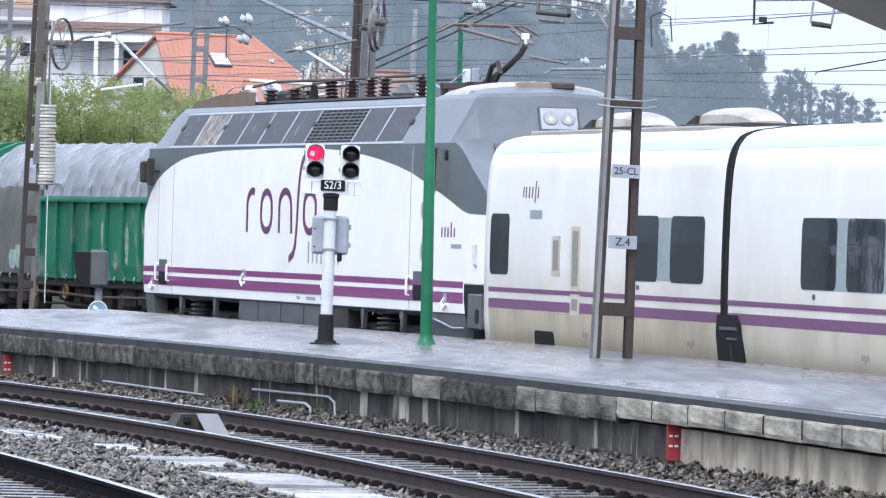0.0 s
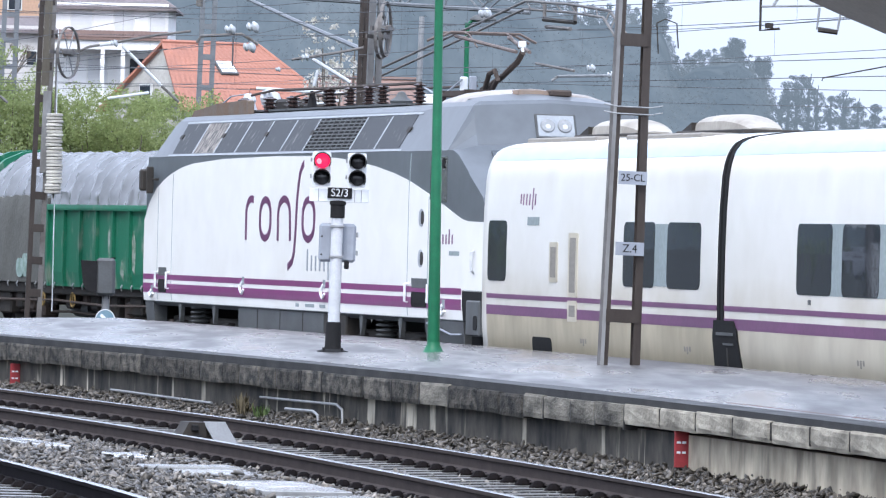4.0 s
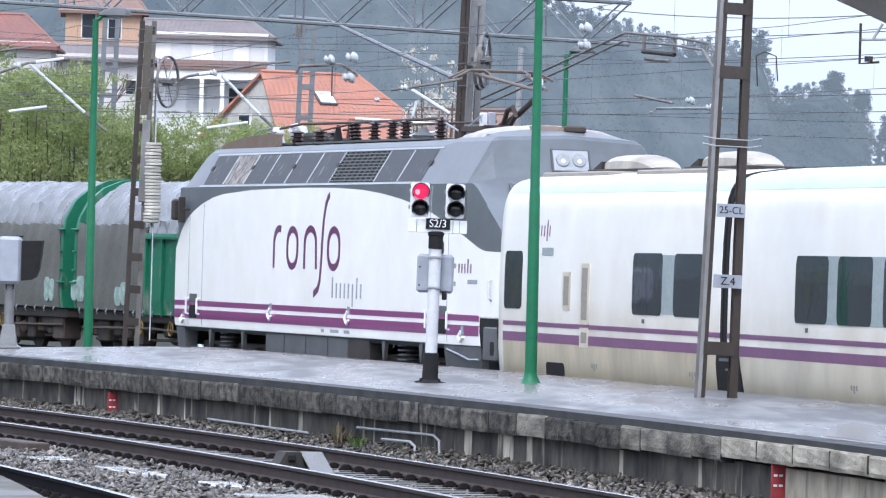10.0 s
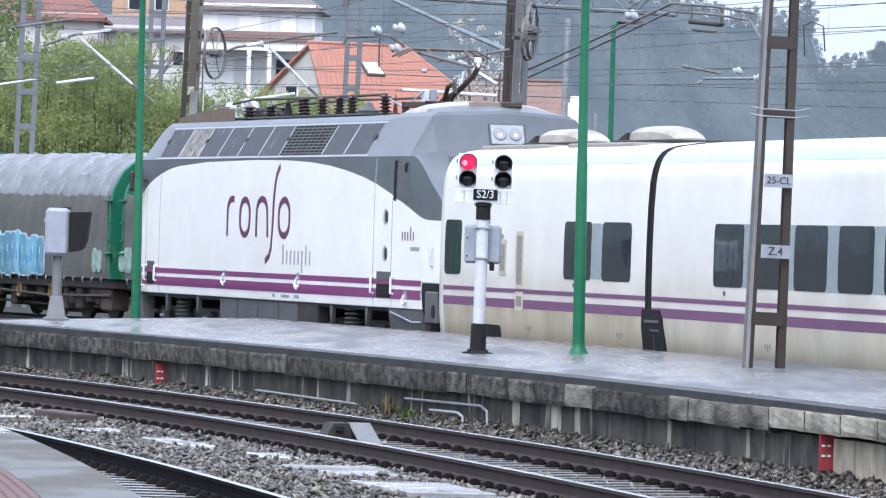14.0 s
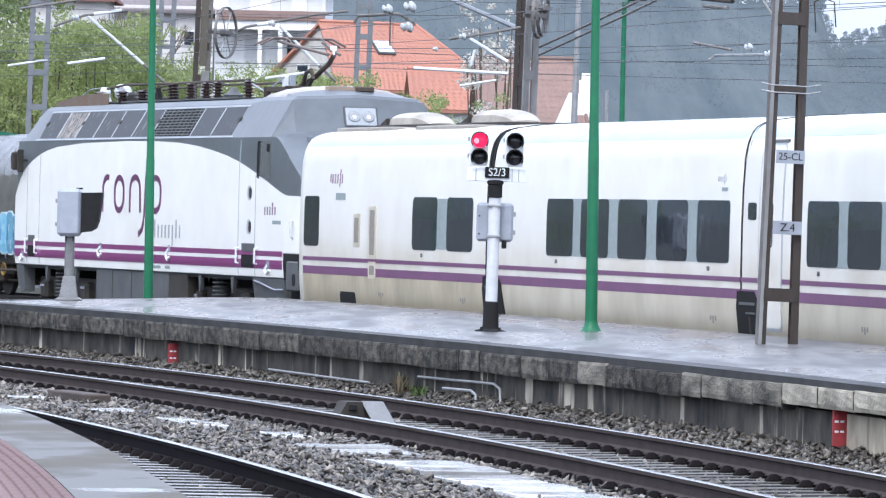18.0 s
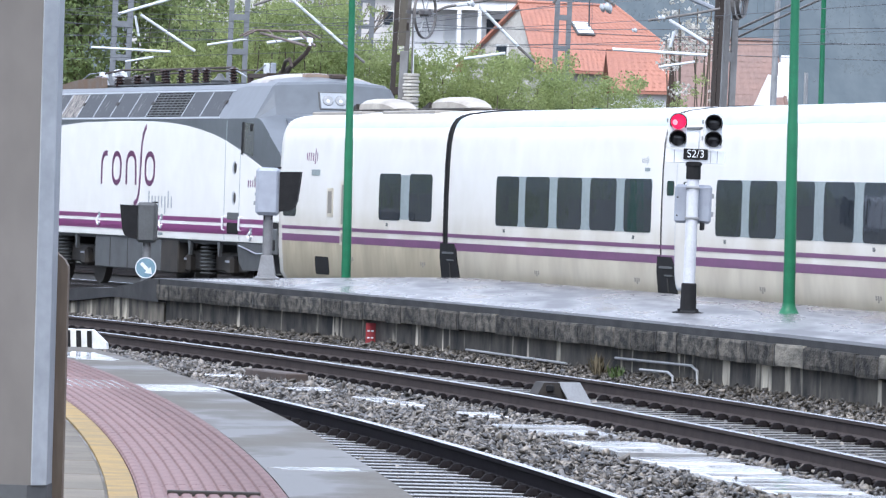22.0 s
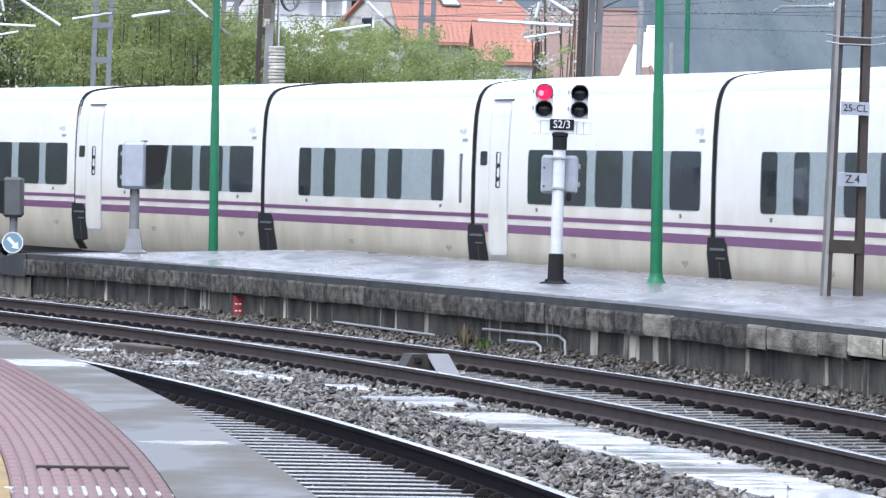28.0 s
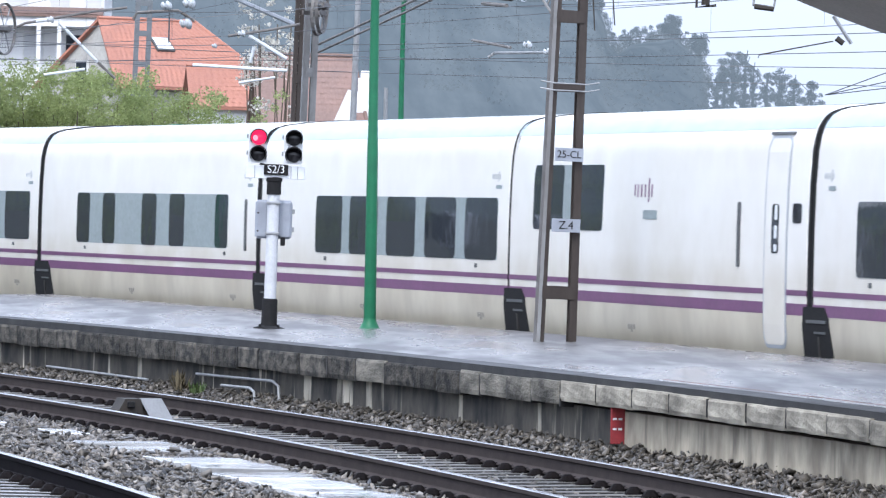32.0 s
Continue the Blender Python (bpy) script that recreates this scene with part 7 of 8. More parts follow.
rungs = lambda h, n: tuple((0.4 + (h - 0.6) * k / (n - 1), 0.16) for k in range(n))
M["oliveplate"] = stuff_mat("olive_brown_plate", (0.125, 0.112, 0.088), (0.085, 0.075, 0.062), 0.7, scale=3, fine=30, mix=0.4, stretch=(1, 1, 0.3))
m1 = ladder_mast("catenary_mast", -5.94, 140.0, -0.3, 7.0, 0.25, 0.095, M["mastpaint"], rungs(7.3, 11), "grimy grey two-legged catenary mast with tension weights", 10, 1.5, mat2=M["mast"])
g = Geo()
g.box(-0.075, 0.085, -0.071, -0.066, 5.35, 7.2)
part("web_plate", g, M["oliveplate"], m1, "olive brown plate between the legs")
g = Geo()
g.box(-0.02, 0.15, -0.12, -0.072, 3.55, 5.25, b=0.02)
part("weight_guide", g, M["mastgrey"], m1, "grey sheet guide of the tension weights")
tension_wheel(m1, -5.31, 139.8, 5.74, 0.54, 68, "spoked cable tension wheel on the brown mast")
cw = thing("tension_weights", pose(-5.55, 139.7, 2.83), "stack of pale concrete tension weights on a rod", "weights", "tension weights")
for k in range(24):
    g = Geo()
    g.lathe([(0.0, 0.0), (0.145, 0.0), (0.168, 0.012), (0.168, 0.05), (0.145, 0.062), (0.0, 0.062)], 14)
    part("weight_disc", g, M["weight"], cw, "", True, pose(random.uniform(-0.015, 0.015), 0, 0.069 * k, random.uniform(-2, 2)))
g = Geo()
g.cyl((0, 0, -0.1), (0, 0, 3.0), 0.018, n=6)
part("rod", g, M["mast"], cw)
g = Geo()
g.tube([(-5.52, 139.7, 0.4), (-5.52, 139.7, 6.2)], 0.012, 5)
solid("guide_wire", g, M["whitetube"], "pale guide wire beside the mast", "wire", "overhead wires")

m2 = ladder_mast("catenary_mast", 0.535, 121.0, -0.3, 8.2, 0.085, 0.07, M["mastpaint"], rungs(8.5, 10), "slim dark brown catenary mast behind the train", 10, 1.2)
m2b = ladder_mast("catenary_mast", 0.76, 121.6, -0.3, 8.2, 0.15, 0.11, M["mastgrey"], rungs(8.5, 8), "grey channel catenary mast behind the train", 10, 1.2)
for x, z, r, rz in ((0.98, 5.66, 0.40, 74), (1.05, 5.80, 0.50, 78)):
    tension_wheel(m2b, x, 121.0, z, r, rz, "spoked cable tension wheel on the grey mast")
ladder_mast("catenary_mast", -10.80, 228.0, 1.0, 10.4, 0.42, 0.16, M["haze_mast"], rungs(9.4, 11), "dull grey ladder mast beyond the hedge", 5, 1.2)
ladder_mast("catenary_mast", -3.68, 200.0, -0.3, 9.3, 0.36, 0.14, M["haze_mast"], rungs(9.6, 11), "dull grey ladder mast beyond the hedge", 5, 1.2)
ladder_mast("catenary_mast", -12.19, 184.0, -0.3, 9.9, 0.42, 0.138, M["haze_mast"], rungs(10.9, 12), "pale grey ladder mast beyond the wagons", 5, 1.2)
ladder_mast("catenary_mast", -14.7, 176.0, -0.3, 9.0, 0.40, 0.15, M["haze_mast"], rungs(9.3, 11), "pale grey ladder mast beyond the wagons", 5, 1.2)
g = Geo()
g.lathe([(0.09, -0.3), (0.06, 7.0)], 10)
solid("line_post", g, M["galva"], "thin grey steel line post behind the train", "post", m=pose(1.98, 150.0, 0.0, 0, 1, 0))

# lattice portal beam
pb = thing("portal_beam", Matrix.Identity(4), "pale grey steel lattice portal beam across the tracks", "portal beam")
A, B = Vector((-16.4, 191.6, 9.40)), Vector((5.02, 174.8, 8.0))
up, dp = Vector((0, 0, 1.07)), Vector((0.23, 0.42, 0))
for o in (Vector((0, 0, 0)), up, dp, up + dp):
    g = Geo()
    g.tube([A + o, B + o], 0.055, 6)
    part("chord", g, M["haze_mast"], pb)
N = 20
for o in (Vector((0, 0, 0)), dp):
    for k in range(N):
        p0, p1 = A.lerp(B, k / N) + o, A.lerp(B, (k + 1) / N) + o
        g = Geo()
        g.tube([p0, p1 + up] if k % 2 else [p0 + up, p1], 0.026, 5)
        part("diagonal", g, M["haze_mast"], pb)
        if k % 3 == 0:
            g = Geo()
            g.tube([p0, p0 + up], 0.03, 5)
            part("vertical", g, M["haze_mast"], pb)

# brackets: struts with bright tubes and insulators
tubes("cantilever_bracket", [
    ([(-8.76, 150.0, 6.31), (-7.51, 150.0, 5.27)], "whitetube", 0.035), ([(-7.51, 150.0, 5.27), (-7.01, 150.0, 4.87)], "mast", 0.03),
    ([(-9.51, 150.0, 6.07), (-8.82, 150.0, 6.33), (-7.88, 150.0, 6.45)], "mast", 0.03), ([(-8.63, 150.0, 6.36), (-8.01, 150.0, 6.45)], "whitetube", 0.04),
    ([(-9.19, 150.0, 5.25), (-8.36, 150.0, 5.38)], "whitetube", 0.035)], "mast", "overhead bracket with pale struts above the wagons",
    balls=(((-9.03, 150.0, 6.27), 0.09),))
tubes("cantilever_bracket", [
    ([(-4.26, 142.0, 5.96), (-3.43, 142.0, 5.15)], "whitetube", 0.035), ([(-3.43, 142.0, 5.15), (-3.06, 142.0, 4.82)], "mast", 0.03),
    ([(-5.39, 142.0, 5.72), (-4.97, 142.0, 5.93), (-3.55, 142.0, 6.21), (-2.84, 142.0, 6.31)], "mast", 0.028), ([(-4.74, 142.0, 5.98), (-4.38, 142.0, 6.03)], "whitetube", 0.045),
    ([(-4.55, 142.0, 4.86), (-3.69, 142.0, 5.00)], "whitetube", 0.03)], "mast", "overhead bracket with pale struts beside the brown mast",
    balls=(((-4.44, 142.0, 6.02), 0.085),))
tubes("cantilever_bracket", [
    ([(-0.24, 120.0, 5.21), (0.44, 120.0, 4.81)], "whitetube", 0.035), ([(-0.60, 120.0, 5.19), (0.20, 120.0, 5.33), (0.66, 120.0, 5.43)], "mast", 0.025),
    ([(-1.20, 118.0, 4.62), (0.45, 118.0, 4.56)], "whitetube", 0.03), ([(-0.39, 118.0, 4.33), (0.24, 118.0, 4.44)], "whitetube", 0.022), ([(-0.20, 120.0, 4.73), (-0.14, 120.0, 5.01)], "whitetube", 0.03)],
    "mast", "overhead bracket with pale struts on the brown mast", balls=(((-0.36, 120.0, 5.24), 0.07), ((-0.84, 120.0, 5.01), 0.05)))
tubes("cantilever_bracket", [
    ([(-2.76, 190.0, 8.92), (-0.75, 150.0, 6.86), (0.67, 122.0, 5.44)], "haze_mast", 0.05), ([(-4.23, 195.0, 9.17), (-2.76, 190.0, 8.92)], "haze_mast", 0.07),
    ([(-3.73, 198.0, 8.72), (-3.73, 198.0, 9.11)], "mast", 0.1)], "mast", "long grey strut from the ladder mast")
tubes("bracket_arm", [
    ([(-3.15, 165.0, 6.72), (-3.05, 165.0, 6.89), (-2.06, 165.0, 6.96), (-1.65, 165.0, 6.72)], "mast", 0.04), ([(-2.27, 165.0, 6.89), (-2.27, 165.0, 6.17)], "wire", 0.02)],
    "mast", "bent bracket arm with white insulators", balls=(((-1.79, 165.0, 7.14), 0.16), ((-1.86, 165.0, 6.65), 0.16), ((-2.34, 165.0, 7.07), 0.14)))
# double tube bracket over the train's track
ARCH = [(1.01, 121.0, 5.11), (2.34, 112.0, 5.57), (3.11, 106.0, 5.83), (3.66, 102.0, 5.65), (4.09, 98.0, 5.43), (4.29, 97.0, 5.07)]
UNDER = [(1.01, 121.0, 4.97), (2.34, 112.0, 5.44), (3.08, 106.0, 5.70), (3.66, 102.0, 5.53), (4.00, 98.0, 5.33), (4.17, 97.0, 4.97)]
LACING = [(Vector(p).lerp(Vector(q), k / 3), Vector(u).lerp(Vector(v), (k + 0.5) / 3)) for p, q, u, v in zip(ARCH[2:], ARCH[3:], UNDER[2:], UNDER[3:]) for k in range(3)]
tubes("double_bracket", [(ARCH, "mast", 0.022), (UNDER, "mast", 0.02)] + [([p, u], "mast", 0.012) for p, u in LACING] + [
    ([(3.34, 104.0, 5.72), (3.34, 104.0, 5.50)], "mast", 0.03), ([(3.74, 102.0, 5.62), (3.74, 102.0, 5.40)], "mast", 0.03), ([(3.33, 104.0, 5.48), (3.74, 102.0, 5.38)], "dark", 0.035), ([(3.37, 104.0, 5.37), (3.67, 102.0, 5.28)], "mast", 0.03),
    ([(3.23, 104.0, 4.80), (3.74, 102.0, 4.65)], "mast", 0.022), ([(3.44, 103.0, 4.52), (3.54, 103.0, 4.59), (4.29, 99.0, 4.52)], "galva", 0.022)],
    "mast", "grey double tube bracket arching over the train's track", balls=(((3.01, 128.0, 6.68), 0.13), ((2.99, 128.0, 6.36), 0.13), ((3.96, 101.0, 4.67), 0.07), ((4.18, 99.0, 4.52), 0.07), ((4.29, 99.0, 4.52), 0.07)))
tubes("pull_off_arm", [
    ([(4.63, 95.0, 5.17), (4.75, 95.0, 5.23), (4.91, 95.0, 5.17), (4.94, 95.0, 4.82)], "dark", 0.010), ([(4.63, 95.0, 5.17), (4.66, 95.0, 4.74)], "dark", 0.010)], "dark", "small dark registration loop on the contact wire")
tubes("hanging_bracket", [
    ([(3.97, 62.0, 4.41), (3.97, 62.0, 4.04), (4.15, 62.0, 4.06)], "dark", 0.013), ([(3.97, 62.0, 4.26), (4.81, 62.0, 4.29)], "galva", 0.012), ([(4.05, 62.0, 4.06), (4.05, 62.0, 4.11)], "dark", 0.04),
    ([(4.51, 62.0, 4.26), (4.49, 62.0, 4.07), (4.68, 62.0, 4.06), (4.71, 62.0, 4.26)], "galva", 0.013), ([(4.50, 62.0, 4.06), (4.68, 62.0, 4.04)], "dark", 0.026),
    ([(4.08, 62.0, 4.26), (4.17, 62.0, 4.41)], "galva", 0.014)], "galva", "grey hanging bracket with clamps under the canopy edge")
tubes("registration_arm", [
    ([(4.84, 66.0, 3.69), (4.85, 66.0, 3.72), (5.57, 66.0, 3.87)], "dark", 0.007), ([(5.60, 66.0, 3.90), (5.67, 66.0, 3.85)], "dark", 0.03), ([(5.23, 62.0, 3.99), (5.40, 62.0, 3.74)], "galva", 0.018)], "dark", "thin dark registration arm hung from the canopy")
tubes("cantilever_bracket", [
    ([(-13.34, 160.0, 6.05), (-11.58, 160.0, 6.61)], "whitetube", 0.035), ([(-12.81, 160.0, 6.05), (-11.50, 160.0, 5.22)], "whitetube", 0.035), ([(-12.84, 160.0, 5.54), (-12.94, 160.0, 6.02)], "whitetube", 0.03),
    ([(-13.96, 160.0, 5.25), (-12.08, 160.0, 5.19)], "whitetube", 0.03), ([(-13.14, 160.0, 4.93), (-12.48, 160.0, 5.06)], "whitetube", 0.026), ([(-14.81, 160.0, 6.45), (-14.01, 160.0, 6.42)], "whitetube", 0.03)],
    "mast", "overhead bracket with pale struts before the green trees")
tubes("cantilever_bracket", [
    ([(-16.02, 170.0, 7.03), (-14.18, 170.0, 7.12)], "whitetube", 0.035), ([(-11.63, 170.0, 7.03), (-9.92, 170.0, 7.32)], "mast", 0.03), ([(-11.91, 170.0, 5.59), (-10.92, 170.0, 5.76)], "whitetube", 0.03)],
    "mast", "overhead bracket with pale struts over the wagons")

# contact wires and messengers along the tracks, with droppers
def line_over(c, r, y0, y1, z, z2, span, label, rad=0.010):
    ob = thing("overhead_line", Matrix.Identity(4), label, "overhead wire", "overhead wires")
    a0, a1 = angle_at(c, r, y0), angle_at(c, r, y1)
    n = max(4, int(abs(a1 - a0) * r / 5))
    lo, hi = [], []
    for i in range(n + 1):
        a = a0 + (a1 - a0) * i / n
        s = (a * r / span) % 1.0
        zig = 0.2 * (2 * abs(2 * s - 1) - 1)
        px, py = c[0] + (r + zig) * math.cos(a), c[1] + (r + zig) * math.sin(a)
        lo.append((px, py, z))
        hi.append((px, py, z2 - 0.75 * 4 * s * (1 - s)))
    g = Geo()
    g.tube(lo, rad, 5)
    part("contact_wire", g, M["wire"], ob)
    g = Geo()
    g.tube(hi, rad, 5)
    part("messenger_wire", g, M["wire"], ob)
    for p, q in zip(lo, hi):
        g = Geo()
        g.tube([p, q], rad * 0.5, 4)
        part("dropper", g, M["wire"], ob)


line_over(C2, RT, 55, 300, 5.08, 6.35, 45, "dark contact wire and messenger over the train's track", 0.0055)
line_over(C2, 424.9, 60, 300, 5.2, 6.5, 45, "dark contact wire and messenger over the middle track", 0.0055)
line_over(C2, WR, 60, 300, 5.15, 6.4, 48, "dark contact wire and messenger over the wagons' track", 0.0055)
line_over(C1, 286.86, 62, 230, 5.25, 6.4, 40, "dark contact wire and messenger over the front track", 0.0045)
for k, (p0, p1, sag) in enumerate((
        ((-14.39, 150.0, 7.00), (8.82, 92.0, 5.65), 0.35), ((-15.82, 165.0, 7.16), (10.55, 110.0, 6.01), 0.5), ((-16.30, 170.0, 6.30), (9.59, 100.0, 4.98), 0.3),
        ((-16.78, 175.0, 5.87), (9.97, 104.0, 4.80), 0.2), ((-17.26, 180.0, 7.06), (10.74, 112.0, 4.72), 0.3), ((2.50, 100.0, 5.96), (7.19, 75.0, 5.30), 0.2), ((-17.74, 185.0, 6.43), (11.51, 120.0, 4.59), 0.15), ((-14.39, 150.0, 7.30), (3.50, 140.0, 6.53), 0.2))):
    g = Geo()
    a, b = Vector(p0), Vector(p1)
    pts = [a.lerp(b, i / 14) - Vector((0, 0, sag * 4 * (i / 14) * (1 - i / 14))) for i in range(15)]
    g.tube(pts, 0.007, 5)
    solid("feeder_wire", g, M["wire"], "dark feeder wire strung across the station", "wire", "overhead wires")
for k in range(3):
    g = Geo()
    g.tube([(25.02, 300.0, 7.95), ((31.02, 300.0, 10.30)[0] + k * 1.2, 300.0, (31.02, 300.0, 10.30)[2] - k * 0.6)], 0.03, 4)
    solid("stay_cable", g, M["wire"], "far stay cable against the sky", "wire", "overhead wires")

# ---- houses on the slope ----
M["stucco"] = stuff_mat("white_house_render", (0.80, 0.80, 0.80), (0.68, 0.675, 0.67), 0.8, scale=0.6, fine=8, bump=0.05)
M["greyrender"] = stuff_mat("grey_house_render", (0.42, 0.41, 0.38), (0.30, 0.29, 0.27), 0.85, scale=0.8, fine=8, bump=0.1)
M["ochre"] = stuff_mat("orange_house_render", (0.52, 0.345, 0.245), (0.45, 0.29, 0.205), 0.8, scale=0.6, fine=8)
M["tile"] = stuff_mat("orange_roof_tile", (0.37, 0.165, 0.115), (0.31, 0.145, 0.108), 0.7, scale=0.8, fine=9, bump=0.2, spread=0.14)
M["oldtile"] = stuff_mat("old_brown_roof_tile", (0.21, 0.135, 0.112), (0.16, 0.112, 0.098), 0.75, scale=0.8, fine=9, bump=0.2, spread=0.16)
M["slate"] = stuff_mat("grey_brown_roof_sheet", (0.21, 0.18, 0.18), (0.165, 0.145, 0.145), 0.7, scale=0.5, fine=6, bump=0.1)
M["palewall"] = stuff_mat("pale_grey_house_render", (0.62, 0.60, 0.58), (0.50, 0.485, 0.47), 0.85, scale=0.5, fine=8, bump=0.1)
M["redtile"] = stuff_mat("dark_red_roof_tile", (0.27, 0.125, 0.105), (0.20, 0.11, 0.10), 0.75, scale=0.8, fine=9, bump=0.2, spread=0.16)
M["shutter"] = stuff_mat("pale_roller_shutter", (0.62, 0.63, 0.64), (0.52, 0.53, 0.55), 0.6, scale=1, fine=20, stretch=(1, 1, 6))


def roof_rows(parent, p0, p1, p2, p3, mat, rows, cols, name="roof_tile"):
    """Rows of pantiles on the slope p0-p1 (eaves) to p3-p2 (ridge)."""
    g = Geo()
    p0, p1, p2, p3 = (Vector(p) for p in (p0, p1, p2, p3))
    nrm = (p1 - p0).cross(p3 - p0).normalized()
    for j in range(rows):
        a, b = j / rows, (j + 1.08) / rows
        e0, e1 = p0.lerp(p3, a), p1.lerp(p2, a)
        f0, f1 = p0.lerp(p3, min(1, b)), p1.lerp(p2, min(1, b))
        n = max(2, int(cols * (e1 - e0).length / max(0.1, (p1 - p0).length)))
        vs = []
        for i in range(2 * n + 1):
            t = i / (2 * n)
            up = nrm * (0.02 if i % 2 else 0.0)
            vs.append(e0.lerp(e1, t) + up + nrm * 0.014)
            vs.append(f0.lerp(f1, t) + up)
        g.add(vs, [(2 * i, 2 * i + 2, 2 * i + 3, 2 * i + 1) for i in range(2 * n)])
    return part(name, g, mat, parent, "rows of curved roof tiles")


def gable_house(x, y, z, rz, ln, wd, wall, ridge, hip, wmat, rmat, label, windows=(), skylight=False, chimney=False, rows=16, hip0=0.0):
    """Walls ln by wd; the roof's ridge runs along local x; hip: inset of the ridge at the far end."""
    ob = thing("house", pose(x, y, z, 0, 0, rz), label, "house", "houses on the slope")
    g = Geo()
    L2, W2 = ln / 2, wd / 2
    g.add([(-L2, -W2, 0), (L2, -W2, 0), (L2, W2, 0), (-L2, W2, 0), (-L2, -W2, wall), (L2, -W2, wall), (L2, W2, wall), (-L2, W2, wall), (-L2 + 0.05 + hip0 * 0.8, 0, ridge - 0.1)],
          [(0, 1, 5, 4), (1, 2, 6, 5), (2, 3, 7, 6), (3, 0, 4, 8, 7), (0, 3, 2, 1), (4, 5, 6, 7)])
    part("outer_wall", g, M[wmat], ob)
    e = 0.45
    zs = wall - 0.28
    a, b, c, d = (-L2 - e, -W2 - e, zs), (L2 + e, -W2 - e, zs), (L2 - hip, 0, ridge), (-L2 - e + hip0, 0, ridge)
    a2, b2 = (-L2 - e, W2 + e, zs), (L2 + e, W2 + e, zs)
    g = Geo()
    lo = lambda p: (p[0], p[1], p[2] - 0.14)
    g.add([a, b, c, d, lo(a), lo(b), lo(c), lo(d)], [(0, 1, 2, 3), (7, 6, 5, 4), (0, 4, 5, 1), (3, 7, 4, 0), (1, 5, 6, 2)])
    g.add([a2, b2, c, d, lo(a2), lo(b2), lo(c), lo(d)], [(3, 2, 1, 0), (4, 5, 6, 7), (0, 1, 5, 4), (0, 4, 7, 3), (1, 2, 6, 5)])
    g.add([b, b2, c, lo(b), lo(b2), lo(c)], [(0, 1, 2), (5, 4, 3), (0, 3, 4, 1)])
    rf = part("roof", g, M[rmat], ob)
    roof_rows(rf, a, b, c, d, M[rmat], rows, int(ln * 4))
    g = Geo()
    g.tube([d, c], 0.12, 6)
    g.tube([c, b], 0.10, 6)
    part("ridge_cap", g, M[rmat], rf)
    for side, u, w0, z0, w, hgt, kind in windows:
        m = pose(u, -W2 - 0.005, z0) if side == "front" else pose(-L2 - 0.005, u, z0, 0, 0, -90)
        g = Geo()
        g.box(-w / 2 - 0.08, w / 2 + 0.08, -0.05, 0.05, -0.08, hgt + 0.08)
        wn_ = part("window_frame", g, M["whitepaint"], ob, at=m)
        g = Geo()
        g.box(-w / 2, w / 2, -0.07, -0.045, 0, hgt)
        part("pane" if kind == "glass" else "shutter", g, M["glass" if kind == "glass" else "shutter"], wn_)
    if skylight:
        p = Vector(a).lerp(Vector(d), 0.62).lerp(Vector(b).lerp(Vector(c), 0.62), 0.46)
        tilt = math.degrees(math.atan2(ridge - zs, W2 + e))
        g = Geo()
        g.box(-0.5, 0.5, -0.52, 0.52, -0.02, 0.13, pose(p.x, p.y, p.z, tilt, 0, 0), b=0.02)
        sk = part("skylight", g, M["gear"], rf, "pale roof window")
        g = Geo()
        g.box(-0.42, 0.42, -0.44, 0.44, 0.12, 0.145, pose(p.x, p.y, p.z, tilt, 0, 0))
        part("skylight_glass", g, M["signalwhite"], sk)
    if chimney:
        g = Geo()
        g.box(-0.35, 0.35, -0.3, 0.3, ridge - 1.0, ridge + 0.9, pose(L2 * 0.2, 0.6, 0), b=0.03)
        part("chimney", g, M["stucco"], rf)
    return ob


# orange-roofed house
gable_house(-5.05, 333.0, 4.8, 31, 8.6, 7.4, 3.6, 6.65, 2.3, "greyrender", "tile", "house with a bright orange tiled roof and skylight", [("gable", 0.0, 0, 3.2, 1.0, 1.3, "glass"), ("front", 1.5, 0, 1.4, 1.0, 1.2, "glass")], True, rows=18, hip0=1.25)
# its lower wing
gable_house(-0.8, 318.0, 4.6, 6, 4.6, 4.0, 2.7, 4.35, 1.4, "stucco", "tile", "low white wing with an orange tiled roof", [("front", 1.4, 0, 1.1, 0.8, 1.0, "glass")], rows=10)
# brown-roofed house with white gable
gable_house(2.0, 292.0, 4.2, 4, 3.9, 6.4, 1.7, 4.75, 0.0, "stucco", "oldtile", "house with an old brown tiled roof", (), False, rows=14)
wg = Geo()
wg.prism([(0.0, 0.0), (1.15, 0.0), (1.15, 2.2), (0.95, 2.25)], -0.06, 0.06)
solid("gable_wall", wg, M["stucco"], "bright white sloping gable wall beside the brown roof", "wall", m=pose(2.75, 288.2, 5.2))
st = thing("white_chimney", pose(4.45, 290.0, 4.3), "white stepped chimney with a thin pipe", "chimney")
for w, z0, z1 in ((0.55, 0.0, 2.4), (0.42, 2.4, 3.1), (0.30, 3.1, 3.7), (0.2, 3.7, 4.0)):
    g = Geo()
    g.box(-w, w, -w, w, z0, z1, b=0.03)
    part("shaft", g, M["stucco"], st)
g = Geo()
g.cyl((0.9, 0, 0), (0.9, 0, 3.3), 0.09, n=8)
part("pipe", g, M["galva"], st)
